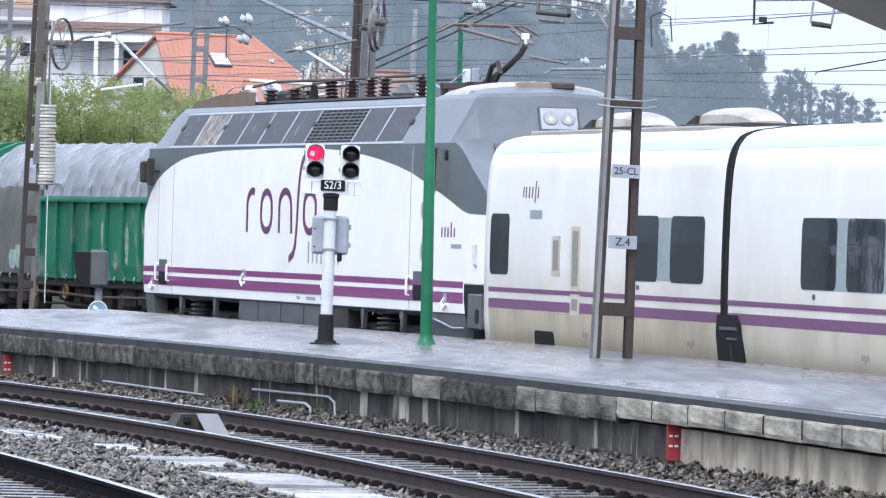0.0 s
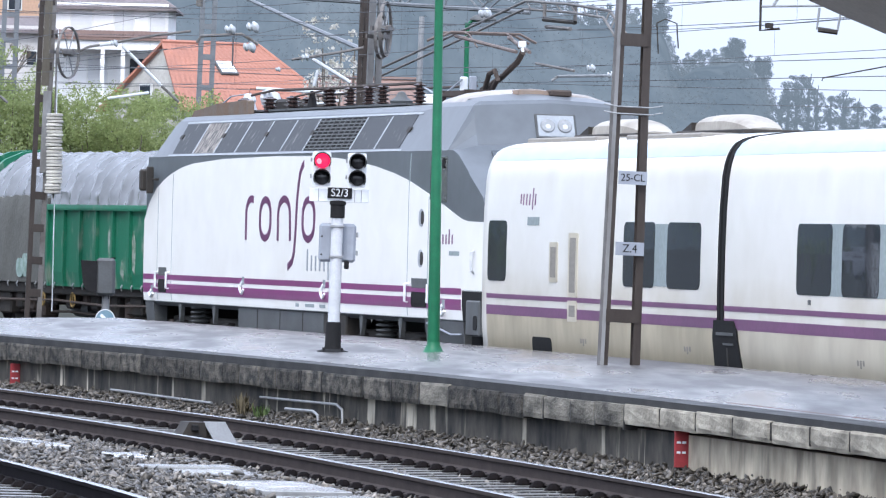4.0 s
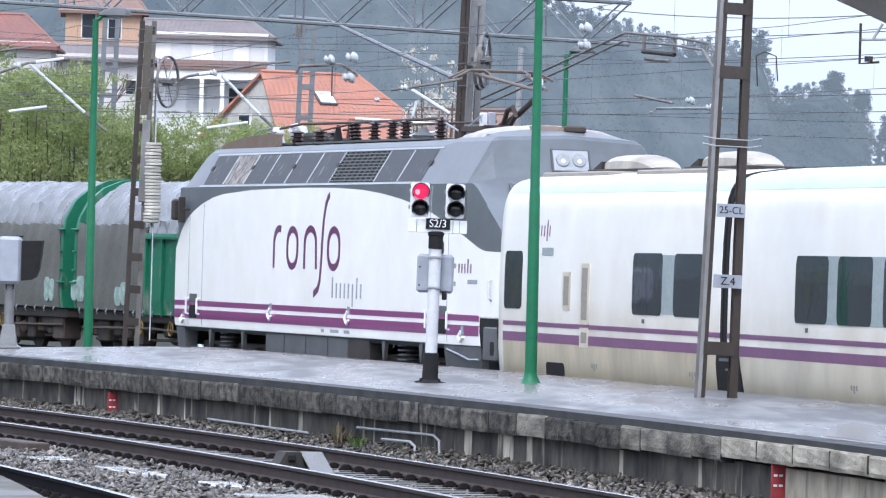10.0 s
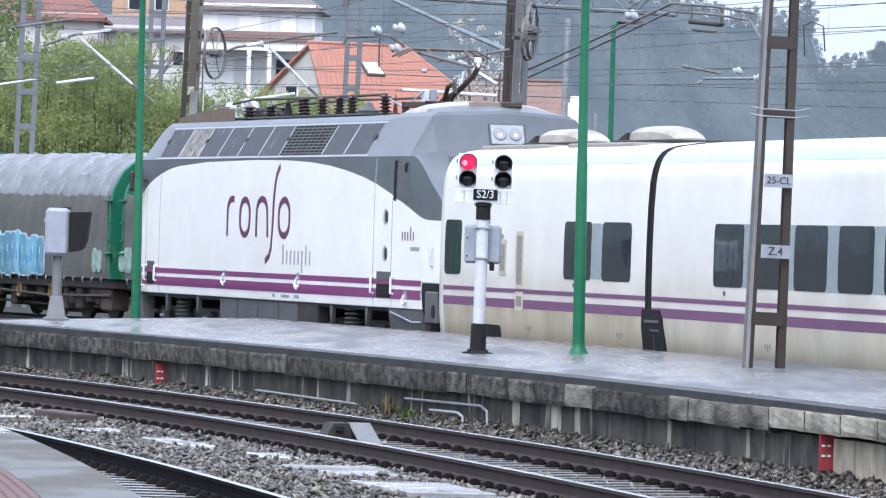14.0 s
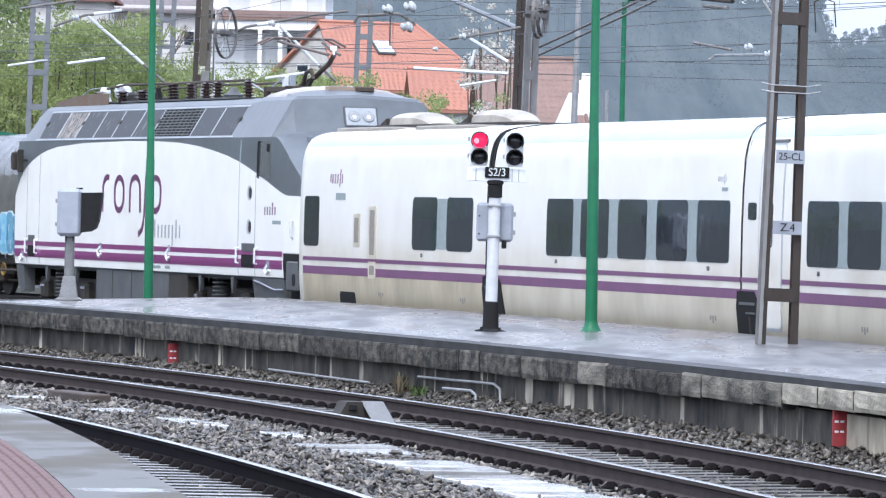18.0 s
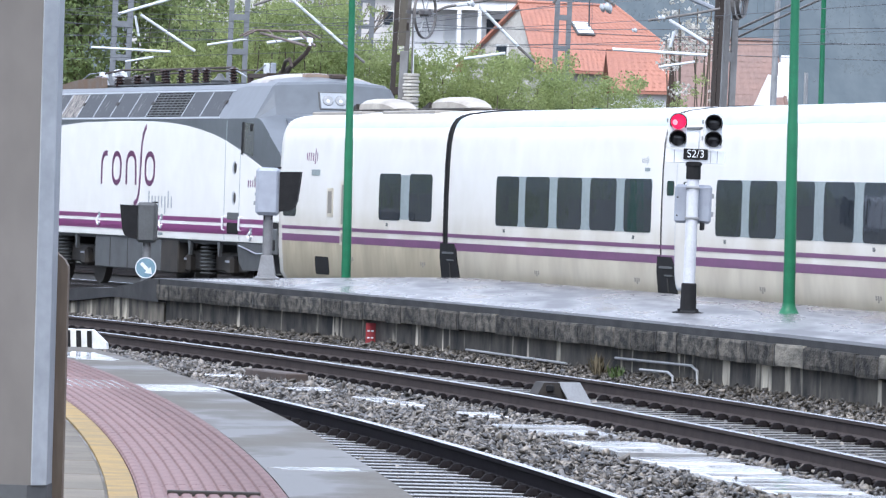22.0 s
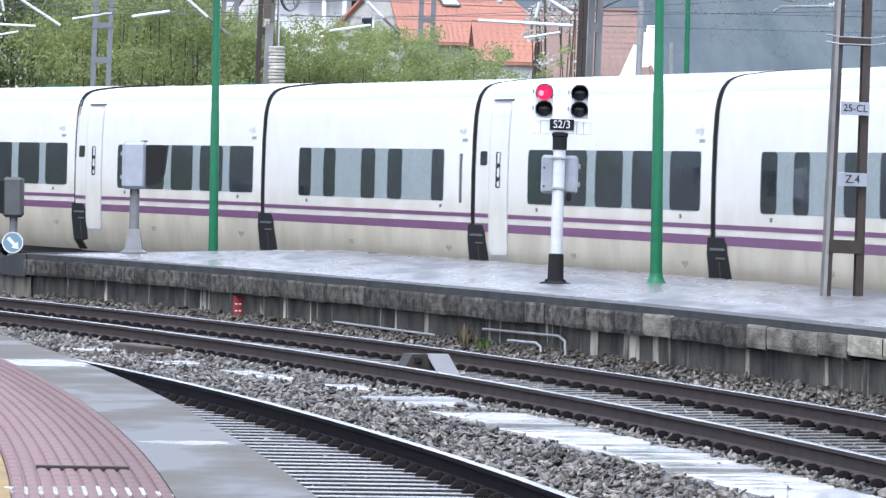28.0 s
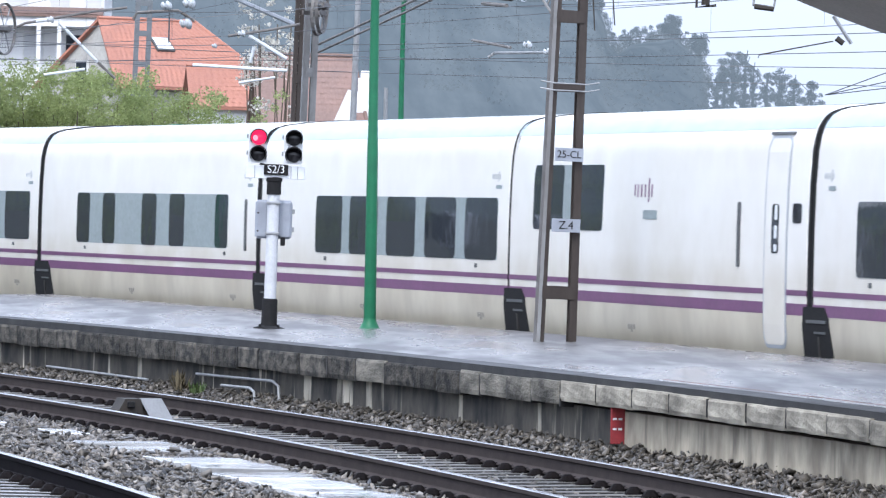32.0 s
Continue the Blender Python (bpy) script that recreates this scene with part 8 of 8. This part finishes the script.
# white house
wh = gable_house(-12.75, 402.0, 6.4, -2, 7.2, 8.0, 9.15, 9.95, 1.2, "stucco", "slate", "large white house with grey roof and closed shutters",
                 [("front", -1.5, 0, 7.5, 1.2, 1.15, "shutter"), ("front", 1.0, 0, 7.5, 1.1, 1.15, "shutter"), ("front", 2.95, 0, 7.5, 0.9, 1.15, "shutter"),
                  ("front", -0.5, 0, 4.4, 1.1, 1.5, "shutter"), ("front", 1.9, 0, 4.4, 1.0, 1.5, "glass")], rows=12)
g = Geo()
g.add([(-3.6, -6.0, 7.05), (3.6, -6.0, 7.05), (3.6, -4.0, 7.5), (-3.6, -4.0, 7.5), (-3.6, -6.0, 6.9), (3.6, -6.0, 6.9), (3.6, -4.0, 7.35), (-3.6, -4.0, 7.35)], [(0, 1, 2, 3), (7, 6, 5, 4), (0, 4, 5, 1), (0, 3, 7, 4), (1, 5, 6, 2)])
pr = part("porch_roof", g, M["oldtile"], wh, "brown tiled porch roof")
roof_rows(pr, (-3.6, -6.0, 7.07), (3.6, -6.0, 7.07), (3.6, -4.0, 7.52), (-3.6, -4.0, 7.52), M["oldtile"], 4, 30)
g = Geo()
g.box(-3.5, 3.5, -5.85, -5.7, 6.35, 6.9)
part("porch_beam", g, M["stucco"], wh)
for xx in (-3.3, -0.1, 1.1, 3.3):
    g = Geo()
    g.box(xx - 0.12, xx + 0.12, -5.85, -5.65, 2.0, 6.35)
    part("porch_post", g, M["stucco"], wh)
# ochre house, grey outbuilding, dark red roof
gable_house(-20.25, 425.0, 7.0, 2, 4.7, 7.0, 10.7, 12.4, 1.0, "ochre", "oldtile", "orange-painted house with white-framed windows", [("front", -0.9, 0, 8.8, 0.8, 1.45, "glass"), ("front", 0.72, 0, 8.8, 0.75, 1.45, "glass")], rows=10)
gable_house(-17.3, 360.0, 5.6, 2, 5.2, 6.0, 7.25, 7.75, 0.3, "palewall", "slate", "old pale rendered house with a low brown roof", [("front", -0.4, 0, 4.6, 0.7, 1.2, "glass"), ("front", 1.7, 0, 5.2, 0.5, 0.7, "glass")], rows=8)
gable_house(-23.85, 352.0, 5.4, 0, 9.0, 6.0, 7.75, 9.2, 1.5, "palewall", "redtile", "old house with a dark red roof among trees", [("front", 2.6, 0, 4.4, 0.9, 1.3, "glass")], rows=12)

# ---- hedge, trees ----
M["leaf"] = stuff_mat("fresh_spring_leaf", (0.315, 0.355, 0.155), (0.25, 0.305, 0.135), 0.6, scale=0.35, fine=8, bump=0, spread=0.25, island=True, mix=0.4)
M["leafdark"] = stuff_mat("darker_green_leaf", (0.165, 0.23, 0.105), (0.25, 0.285, 0.125), 0.6, scale=0.35, fine=8, bump=0, spread=0.35, island=True, mix=0.4)
M["twig"] = stuff_mat("grey_brown_twig", (0.12, 0.10, 0.075), (0.08, 0.065, 0.05), 0.8, scale=4, fine=30)
for _m in ("leaf", "leafdark"):
    M[_m].node_tree.nodes["Principled BSDF"].inputs["Specular IOR Level"].default_value = 0.03
M["blossom"] = stuff_mat("white_blossom", (0.62, 0.60, 0.56), (0.48, 0.46, 0.40), 0.7, scale=2, fine=20, bump=0, spread=0.3, island=True)


def thin_leaf(mat, share=0.5):
    """Leaves let part of the daylight through."""
    n, l = mat.node_tree.nodes, mat.node_tree.links
    b, out = n["Principled BSDF"], n["Material Output"]
    tr, mx = n.new("ShaderNodeBsdfTranslucent"), n.new("ShaderNodeMixShader")
    src = b.inputs["Base Color"].links[0].from_socket
    l.new(src, tr.inputs["Color"])
    mx.inputs["Fac"].default_value = share
    l.new(b.outputs["BSDF"], mx.inputs[1])
    l.new(tr.outputs["BSDF"], mx.inputs[2])
    l.new(mx.outputs["Shader"], out.inputs["Surface"])


for q in ("leaf", "leafdark", "blossom"):
    thin_leaf(M[q])


def leaf_cloud(rng, centres, radii, per, size, flat_=0.75):
    """Small tilted leaves scattered in clumps; returns vertices and faces."""
    vs, n_all = [], 0
    for c, r in zip(centres, radii):
        n = int(per * r ** 1.6)
        d = rng.normal(size=(n, 3))
        d /= np.linalg.norm(d, axis=1, keepdims=True)
        rad = r * rng.random((n, 1)) ** 0.45
        p = np.asarray(c) + d * rad * np.array([1, 1, flat_])
        a = rng.normal(size=(n, 3))
        a /= np.linalg.norm(a, axis=1, keepdims=True)
        b = np.cross(a, rng.normal(size=(n, 3)))
        b /= np.linalg.norm(b, axis=1, keepdims=True)
        s = size * rng.uniform(0.5, 1.3, (n, 1))
        quad = np.stack([p - a * s, p + b * s * 0.55, p + a * s, p - b * s * 0.55], 1)
        vs.append(quad.reshape(-1, 3))
        n_all += n
    v = np.concatenate(vs)
    return v, np.arange(len(v)).reshape(-1, 4)


def quad_mesh(name, v, f, mat):
    me = bpy.data.meshes.new(name)
    me.vertices.add(len(v))
    me.vertices.foreach_set("co", np.asarray(v, float).reshape(-1))
    me.loops.add(f.size)
    me.loops.foreach_set("vertex_index", f.reshape(-1))
    me.polygons.add(len(f))
    me.polygons.foreach_set("loop_start", np.arange(0, f.size, 4))
    me.update(calc_edges=True)
    me.materials.append(mat)
    return me


def shrub_meshes(seed, h, w, mat, stems, per=640, size=0.046):
    rng = np.random.default_rng(seed)
    k = 26
    cs = np.stack([rng.uniform(-w, w, k), rng.uniform(-w * 0.6, w * 0.6, k), h * (0.18 + 0.75 * rng.random(k) ** 0.8)], 1)
    rs = rng.uniform(0.35, 0.8, k) * w * 0.55
    # thin upright shoots that break the outline
    sh = 34
    scs = np.stack([rng.uniform(-w, w, sh), rng.uniform(-w * 0.6, w * 0.6, sh), h * rng.uniform(0.85, 1.12, sh)], 1)
    v, f = leaf_cloud(rng, np.concatenate([cs, scs]), np.concatenate([rs, rng.uniform(0.18, 0.34, sh) * w * 0.5]), per, size)
    g = Geo()
    for i in range(stems):
        x, y = rng.uniform(-w * 0.8, w * 0.8), rng.uniform(-w * 0.4, w * 0.4)
        g.tube([(x * 0.7, y * 0.7, -0.3), (x, y, h * 0.5), (x * 1.15 + rng.normal(0, 0.15), y, h * rng.uniform(0.75, 1.0))], 0.016, 4)
    return quad_mesh("foliage", v, f, mat), g.mesh("branchwork", M["twig"])


SHRUBS = [shrub_meshes(11 + i, 5.4, 2.3, M["leaf"], 9) for i in range(3)]
TREES = [shrub_meshes(31 + i, 9.5, 3.2, M["leafdark"], 12, 360, 0.085) for i in range(2)]


def shrub(x, y, z, k, meshes, label, name="shrub", cat="shrub", grp="hedge behind the tracks", rz=0.0, trunk=False):
    ob = thing(name, pose(x, y, z, 0, 0, rz) @ Matrix.Diagonal((k, k, k, 1)), label, cat, grp)
    part("foliage", meshes[0], None, ob)
    part("branchwork", meshes[1], None, ob)
    if trunk:
        g = Geo()
        g.loft([[(r * math.cos(a), r * math.sin(a), zz) for a in [2 * math.pi * q / 8 for q in range(8)]] for r, zz in ((0.28, -0.5), (0.2, 1.5), (0.14, 4.0), (0.05, 8.0))])
        part("trunk", g, M["twig"], ob)
    return ob


rs = random.Random(4)
for i in range(18):
    u = -800 + 46 * i
    y = 191.5 + rs.uniform(-2.5, 2.5)
    k = (1.2 if i < 5 else 0.98 if i < 13 else 0.88 if i < 16 else 0.76) * rs.uniform(0.95, 1.05)
    shrub(u * y / 11990, y, ground_z(0, y), k, SHRUBS[i % 3], "fresh green spring shrub in the hedge", rz=rs.uniform(0, 360))
for i in range(9):
    y = 200 + rs.uniform(-4, 6)
    x = -22.5 + i * 1.25 + rs.uniform(-0.5, 0.5)
    k = 1.25 if i < 5 else 0.9 if i < 7 else 0.72
    shrub(x, y, ground_z(0, y) - 0.2, k * rs.uniform(0.9, 1.08), TREES[i % 2], "dense green tree behind the goods wagons", "tree", "tree", "trees behind the tracks", rs.uniform(0, 360), True)
# unseen row left of the view, added so coach windows reflect dark foliage
for i in range(10):
    y = 205 - i * 9
    x = -30 - i * 4.5
    shrub(x, y, -0.4, 1.15 * rs.uniform(0.9, 1.1), TREES[i % 2], "dense green tree out of view, added for the window reflections", "tree", "tree", "trees behind the tracks", rs.uniform(0, 360), True)
bl = shrub_meshes(77, 5.2, 0.8, M["blossom"], 12, 520, 0.055)
shrub(0.34, 232.0, ground_z(0, 232) - 0.4, 1.45, bl, "tree in white blossom behind the mast", "blossom_tree", "tree", "trees behind the tracks", 20, False)
bare = Geo()
rb = random.Random(8)


def twigs(geo, p, d, ln, r, depth):
    q = p + d * ln
    geo.tube([p, q], r, 4)
    if depth:
        for _ in range(3):
            nd = (d + Vector((rb.uniform(-0.7, 0.7), rb.uniform(-0.5, 0.5), rb.uniform(-0.1, 0.6)))).normalized()
            twigs(geo, q, nd, ln * 0.68, r * 0.6, depth - 1)


for x in (-18.6, -16.6):
    gb = Geo()
    twigs(gb, Vector((0, 0, 0)), Vector((0, 0, 1)), 2.6, 0.10, 4)
    solid("bare_tree", gb, M["twig"], "bare spring tree before the old grey house", "tree", "trees behind the tracks", m=pose(x, 338.0, ground_z(0, 338) - 0.2))

# ---- the hill: slope, woods, skyline trees ----
# treetop heights along the skyline by distance to the side
TOPS = [(-8, 47.0), (0, 44.5), (8, 41.5), (14, 40.2), (18.6, 38.0), (24, 36.4), (31, 35.0), (34, 33.4), (41, 33.8), (42.5, 33.5), (44.4, 33.2), (45.4, 30.7), (45.9, 28.0), (47.2, 26.6), (48.4, 27.8), (50.3, 28.3), (52.9, 28.5), (54.4, 29.3), (55.8, 28.0), (57.7, 26.6), (58.8, 25.0), (59.1, 21.6), (59.5, 18.4), (66, 17.2), (72, 17.0), (75, 16.4)]


def ridge_z(x):
    if -8 < x < 75:
        return float(np.interp(x, [p[0] for p in TOPS], [p[1] for p in TOPS])) + 1.3
    pts = [(-1500, 150), (-700, 130), (-330, 105), (-160, 74), (-60, 56), (0, 46), (14, 41), (18.6, 38.6), (24, 36.6), (31, 35.0), (34, 31.5), (41, 29.6), (44.5, 30.6), (49.5, 26.0), (55, 24.0), (58, 20.5), (61, 18.0), (66, 16.5), (75, 14.6), (90, 12), (140, 9), (400, 14), (1500, 30)]
    return float(np.interp(x, [p[0] for p in pts], [p[1] for p in pts]))


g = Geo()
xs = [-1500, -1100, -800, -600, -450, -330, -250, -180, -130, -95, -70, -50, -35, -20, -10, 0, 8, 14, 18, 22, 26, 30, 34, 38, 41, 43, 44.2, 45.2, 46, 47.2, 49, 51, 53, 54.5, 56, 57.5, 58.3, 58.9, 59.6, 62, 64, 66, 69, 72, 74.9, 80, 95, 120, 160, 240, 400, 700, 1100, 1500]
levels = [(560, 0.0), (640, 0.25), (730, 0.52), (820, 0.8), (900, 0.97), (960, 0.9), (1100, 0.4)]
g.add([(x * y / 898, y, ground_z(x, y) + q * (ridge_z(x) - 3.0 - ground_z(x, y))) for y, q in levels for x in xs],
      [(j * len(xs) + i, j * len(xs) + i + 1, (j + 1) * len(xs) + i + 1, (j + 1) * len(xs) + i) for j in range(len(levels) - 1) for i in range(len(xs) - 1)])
solid("backdrop_hillside", g, M["hill"], "distant wooded hillside, haze put in as a blue-grey glow", "hill", kind="structure", smooth=True)

rng = np.random.default_rng(9)
v_all, f_all = [], []
cs, rr = [], []
for i in range(1500):
    x = rng.uniform(-150, 66)
    q = 0.62 * rng.random() ** 0.6
    y = 600 + 300 * q
    z = ground_z(x, y) + min(0.97, 0.12 + 0.85 * q) * (ridge_z(x * 898 / y) - 3.0 - ground_z(x, y))
    cs.append((x, y, z + rng.uniform(-0.5, 0.7)))
    rr.append(rng.uniform(1.0, 2.0))
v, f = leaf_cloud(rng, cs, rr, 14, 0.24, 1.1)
tagged(new("hill_woods", quad_mesh("hill_woods", v, f, M["hill"])), "far woods covering the hillside, haze put in as a glow", "woods", kind="stuff")
# the wooded skyline: treetops by distance to the side
cs, rr = [], []
x = -8.0
while x < 75:
    top = float(np.interp(x, [p[0] for p in TOPS], [p[1] for p in TOPS])) + rng.normal(0, 0.28)
    for k in range(4):
        r = rng.uniform(0.45, 0.85) if k else rng.uniform(0.28, 0.5)
        cs.append((x + rng.normal(0, 0.30), 898 + rng.uniform(-5, 5), top - 0.4 - 0.85 * k))
        rr.append(r)
    x += rng.uniform(0.35, 0.75)
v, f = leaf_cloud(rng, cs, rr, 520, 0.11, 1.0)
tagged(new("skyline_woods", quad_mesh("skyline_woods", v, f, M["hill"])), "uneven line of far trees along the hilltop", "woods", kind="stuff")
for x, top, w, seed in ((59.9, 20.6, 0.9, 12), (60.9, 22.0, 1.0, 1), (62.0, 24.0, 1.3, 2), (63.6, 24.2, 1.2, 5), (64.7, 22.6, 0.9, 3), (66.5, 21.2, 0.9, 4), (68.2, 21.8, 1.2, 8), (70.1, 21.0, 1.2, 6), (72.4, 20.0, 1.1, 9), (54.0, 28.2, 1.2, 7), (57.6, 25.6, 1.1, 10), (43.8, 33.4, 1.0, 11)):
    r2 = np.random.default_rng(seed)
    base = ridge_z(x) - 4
    ob = thing("eucalyptus_tree", pose(x, 890.0, base), "far eucalyptus tree with an open crown on the skyline, haze as its glow", "tree", "trees on the skyline")
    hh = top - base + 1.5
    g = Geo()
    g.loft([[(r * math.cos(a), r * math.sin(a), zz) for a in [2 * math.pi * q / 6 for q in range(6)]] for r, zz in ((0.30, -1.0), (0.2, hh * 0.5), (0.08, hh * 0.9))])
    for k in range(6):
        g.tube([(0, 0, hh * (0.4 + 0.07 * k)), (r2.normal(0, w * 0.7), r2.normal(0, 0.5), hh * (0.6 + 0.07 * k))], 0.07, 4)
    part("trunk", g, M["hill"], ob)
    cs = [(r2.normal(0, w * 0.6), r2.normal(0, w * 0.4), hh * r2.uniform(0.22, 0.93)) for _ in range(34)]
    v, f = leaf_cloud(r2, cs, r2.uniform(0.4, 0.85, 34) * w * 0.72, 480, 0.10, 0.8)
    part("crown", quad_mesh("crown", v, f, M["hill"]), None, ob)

# ---- paving and wall pieces ----
def block_mesh(name, ln, seed, z0, z1, depth, mat, rough):
    """A roughly hewn stone, x along the bend, front face towards +y."""
    rnd = random.Random(seed)
    g = Geo()
    loops = []
    for i, u in enumerate((0, 0.04, 0.2, 0.4, 0.6, 0.8, 0.96, 1)):
        e = 0.014 if i in (0, 7) else 0.0
        jit = lambda k=1.0: rnd.uniform(-rough, rough) * k
        face = [(-0.010 - e + jit(), z0 + abs(jit(1.6)))]
        face += [(jit() - e, z0 + (z1 - z0) * q + jit(0.5)) for q in (0.22, 0.45, 0.68, 0.88)]
        face += [(-0.008 - e + jit(0.6), z1 - abs(jit(0.7)))]
        loops.append([(-ln / 2 + ln * u, y, z) for y, z in [(-depth, z0)] + face + [(-depth, z1)]])
    g.loft(loops)
    return g.mesh(name, mat)


COPE = [block_mesh("coping_stone", 1.32, 40 + i, 0.395, 0.585, 0.36, M["copeconcrete"], 0.004) for i in range(5)]
LENS = (0.78, 0.95, 1.10, 1.24)
COPE_LOW = [block_mesh("coping_stone", LENS[i % 4] - 0.012, 60 + i, 0.325 + 0.008 * (i % 3), 0.562, 0.30, M["copedark"], 0.0035) for i in range(8)]
COPE_MID = [block_mesh("coping_stone", LENS[i % 4] - 0.012, 80 + i, 0.340 + 0.008 * (i % 3), 0.572, 0.30, M["coping"], 0.0035) for i in range(8)]
s_a, s_b = angle_at(C1, FE, 31.0) * FE, angle_at(C1, FE, 100.6) * FE
rc_ = random.Random(3)
g = Geo()
g.box(-0.012, 0.012, -0.2, -0.002, 0.34, 0.553)
JOINT_STRIP = g.mesh("joint", M["copdark"])
g = Geo()
g.box(-0.006, 0.006, -0.2, -0.002, 0.42, 0.575)
JOINT_THIN = g.mesh("joint", M["copdark"])
k, s = 0, s_a
while s < s_b:
    y = C1[1] + FE * math.sin(s / FE)
    k = rc_.randrange(8)
    ln = 1.325 if y < 61.5 else LENS[k % 4]
    me = COPE[k % 5] if y < 61.5 else COPE_MID[k] if rc_.random() < (72 - y) / 10 else COPE_LOW[k]
    th = (s + ln / 2) / FE
    tilt = 0.2 if y < 61.5 else 0.8
    part("coping_stone", me, None, far_platform, at=arc_frame(C1, FE + rc_.uniform(-0.008, 0.008), th, rc_.uniform(-0.008, 0.006)) @ pose(0, 0, 0, rc_.uniform(-tilt, tilt), rc_.uniform(-0.4, 0.4) * tilt, rc_.uniform(-0.6, 0.6) * tilt))
    if y > 40:
        part("joint", JOINT_STRIP if y > 62 else JOINT_THIN, None, far_platform, at=arc_frame(C1, FE + 0.004, s / FE, 0))
    s += ln

# red ribbed tiles along the near platform, in lengths with joints
tile_len, wid = 0.40, 0.677
tg = Geo()
tg.box(-tile_len / 2, tile_len / 2, -wid / 2, wid / 2, -0.03, 0.0)
for q in range(11):
    c = -wid / 2 + wid * (q + 0.5) / 11
    tg.loft([[(x, c + a, z) for a, z in ((-0.027, 0.0), (-0.021, 0.009), (-0.012, 0.0125), (0.012, 0.0125), (0.021, 0.009), (0.027, 0.0))] for x in (-tile_len / 2, tile_len / 2)])
TILE = tg.mesh("ribbed_tile", M["tactile"], True)
RC = (279.544 + 278.867) / 2
s_a, s_b = angle_at(C1, RC, 20.0) * RC, angle_at(C1, RC, 58.0) * RC
for k in range(int((s_b - s_a) / tile_len)):
    part("ribbed_tile", TILE, None, near_platform, at=arc_frame(C1, RC, (s_a + tile_len * k) / RC, PZ + random.uniform(-0.0008, 0.0)))
g = Geo()
sweep(g, C1, 278.84, 14, 58.0, [(-0.11, PZ - 0.02), (0.02, PZ - 0.02), (0.02, PZ + 0.001), (-0.11, PZ + 0.001)], 0.6)
part("yellow_line", g, M["yellow"], near_platform, "worn yellow painted line")
# paving slabs behind the yellow line
M["paveslab"] = stuff_mat("damp_beige_paving_slab", (0.155, 0.135, 0.105), (0.10, 0.088, 0.07), 0.8, scale=2.5, fine=30, bump=0.1, mix=0.4, spread=0.15, coords="World", detail=8.0)
sl = 0.8
PAVE = []
for ln in (0.79,):
    g = Geo()
    g.box(-ln / 2, ln / 2, -0.395, 0.395, -0.03, 0.0, b=0.006)
    PAVE.append(g.mesh("paving_slab", M["paveslab"]))
for row in range(4):
    rc = 278.725 - 0.40 - 0.80 * row
    s_a, s_b = angle_at(C1, rc, 21.0) * rc, angle_at(C1, rc, 56.0) * rc
    for k in range(int((s_b - s_a) / 0.8)):
        part("paving_slab", PAVE[0], None, near_platform, at=arc_frame(C1, rc, (s_a + 0.8 * k) / rc, PZ - 0.006 + random.uniform(-0.0008, 0.0008)))
g = Geo()
g.box(-0.028, 0.028, -0.5, 0.5, -0.005, 0.024, b=0.004)
sm = g.mesh("cover_slot", M["dark"])
for y in (30.5,):
    part("cover_slot", sm, None, near_platform, at=arc_frame(C1, RC, angle_at(C1, RC, y), PZ) @ Matrix.Diagonal((1, 0.42, 1, 1)))
# rain sheets on the edge slab, whitened by sky sheen in their colour
for i, (r, y, ln, wd) in enumerate(((NE - 0.28, 33.8, 0.4, 0.42), (NE - 0.32, 46.6, 1.4, 0.5), (NE - 0.3, 54.5, 2.4, 0.4))):
    ob = puddle(r, y, ln, wd, PZ + 0.0025, 50 + i)
    ob["label"] = "thin sheet of rain water on the platform"
for i, (r, y, ln) in enumerate(((RC, 28.55, 0.7), (RC - 0.02, 47.0, 2.0))):
    ob = puddle(r, y, ln, 0.64, PZ + 0.0075, 70 + i)
    ob["label"] = "thin band of rain water between the ribs"
# faded red strip on the far platform near its front edge
g = Geo()
strip(g, 34, 61.0, front(0.55), front(1.35), flat(PZ - 0.02), flat(PZ + 0.003), 26)
part("red_strip", g, M["tactile"], far_platform, "faded red paving strip")


# ---- what moves: the train pulls out, one coach after another on the bend ----
ADVANCE = [0, 0.03, 0.11, 0.24, 0.47, 0.81, 1.3, 1.93, 2.71, 3.63, 4.7, 5.93, 7.33, 8.89, 10.63, 12.55, 14.68, 17.07, 19.78, 22.87, 26.37, 30.21, 34.3,
           38.65, 43.27, 48.12, 53.16, 58.34, 63.64, 69.05, 74.56, 80.15, 85.81]


def motions():
    for ob, mid in zip(CARS + [LOCO], CAR_MID + [LOCO_MID]):
        walk(ob, [(t, train_pose(mid + s)) for t, s in enumerate(ADVANCE)])


motions()
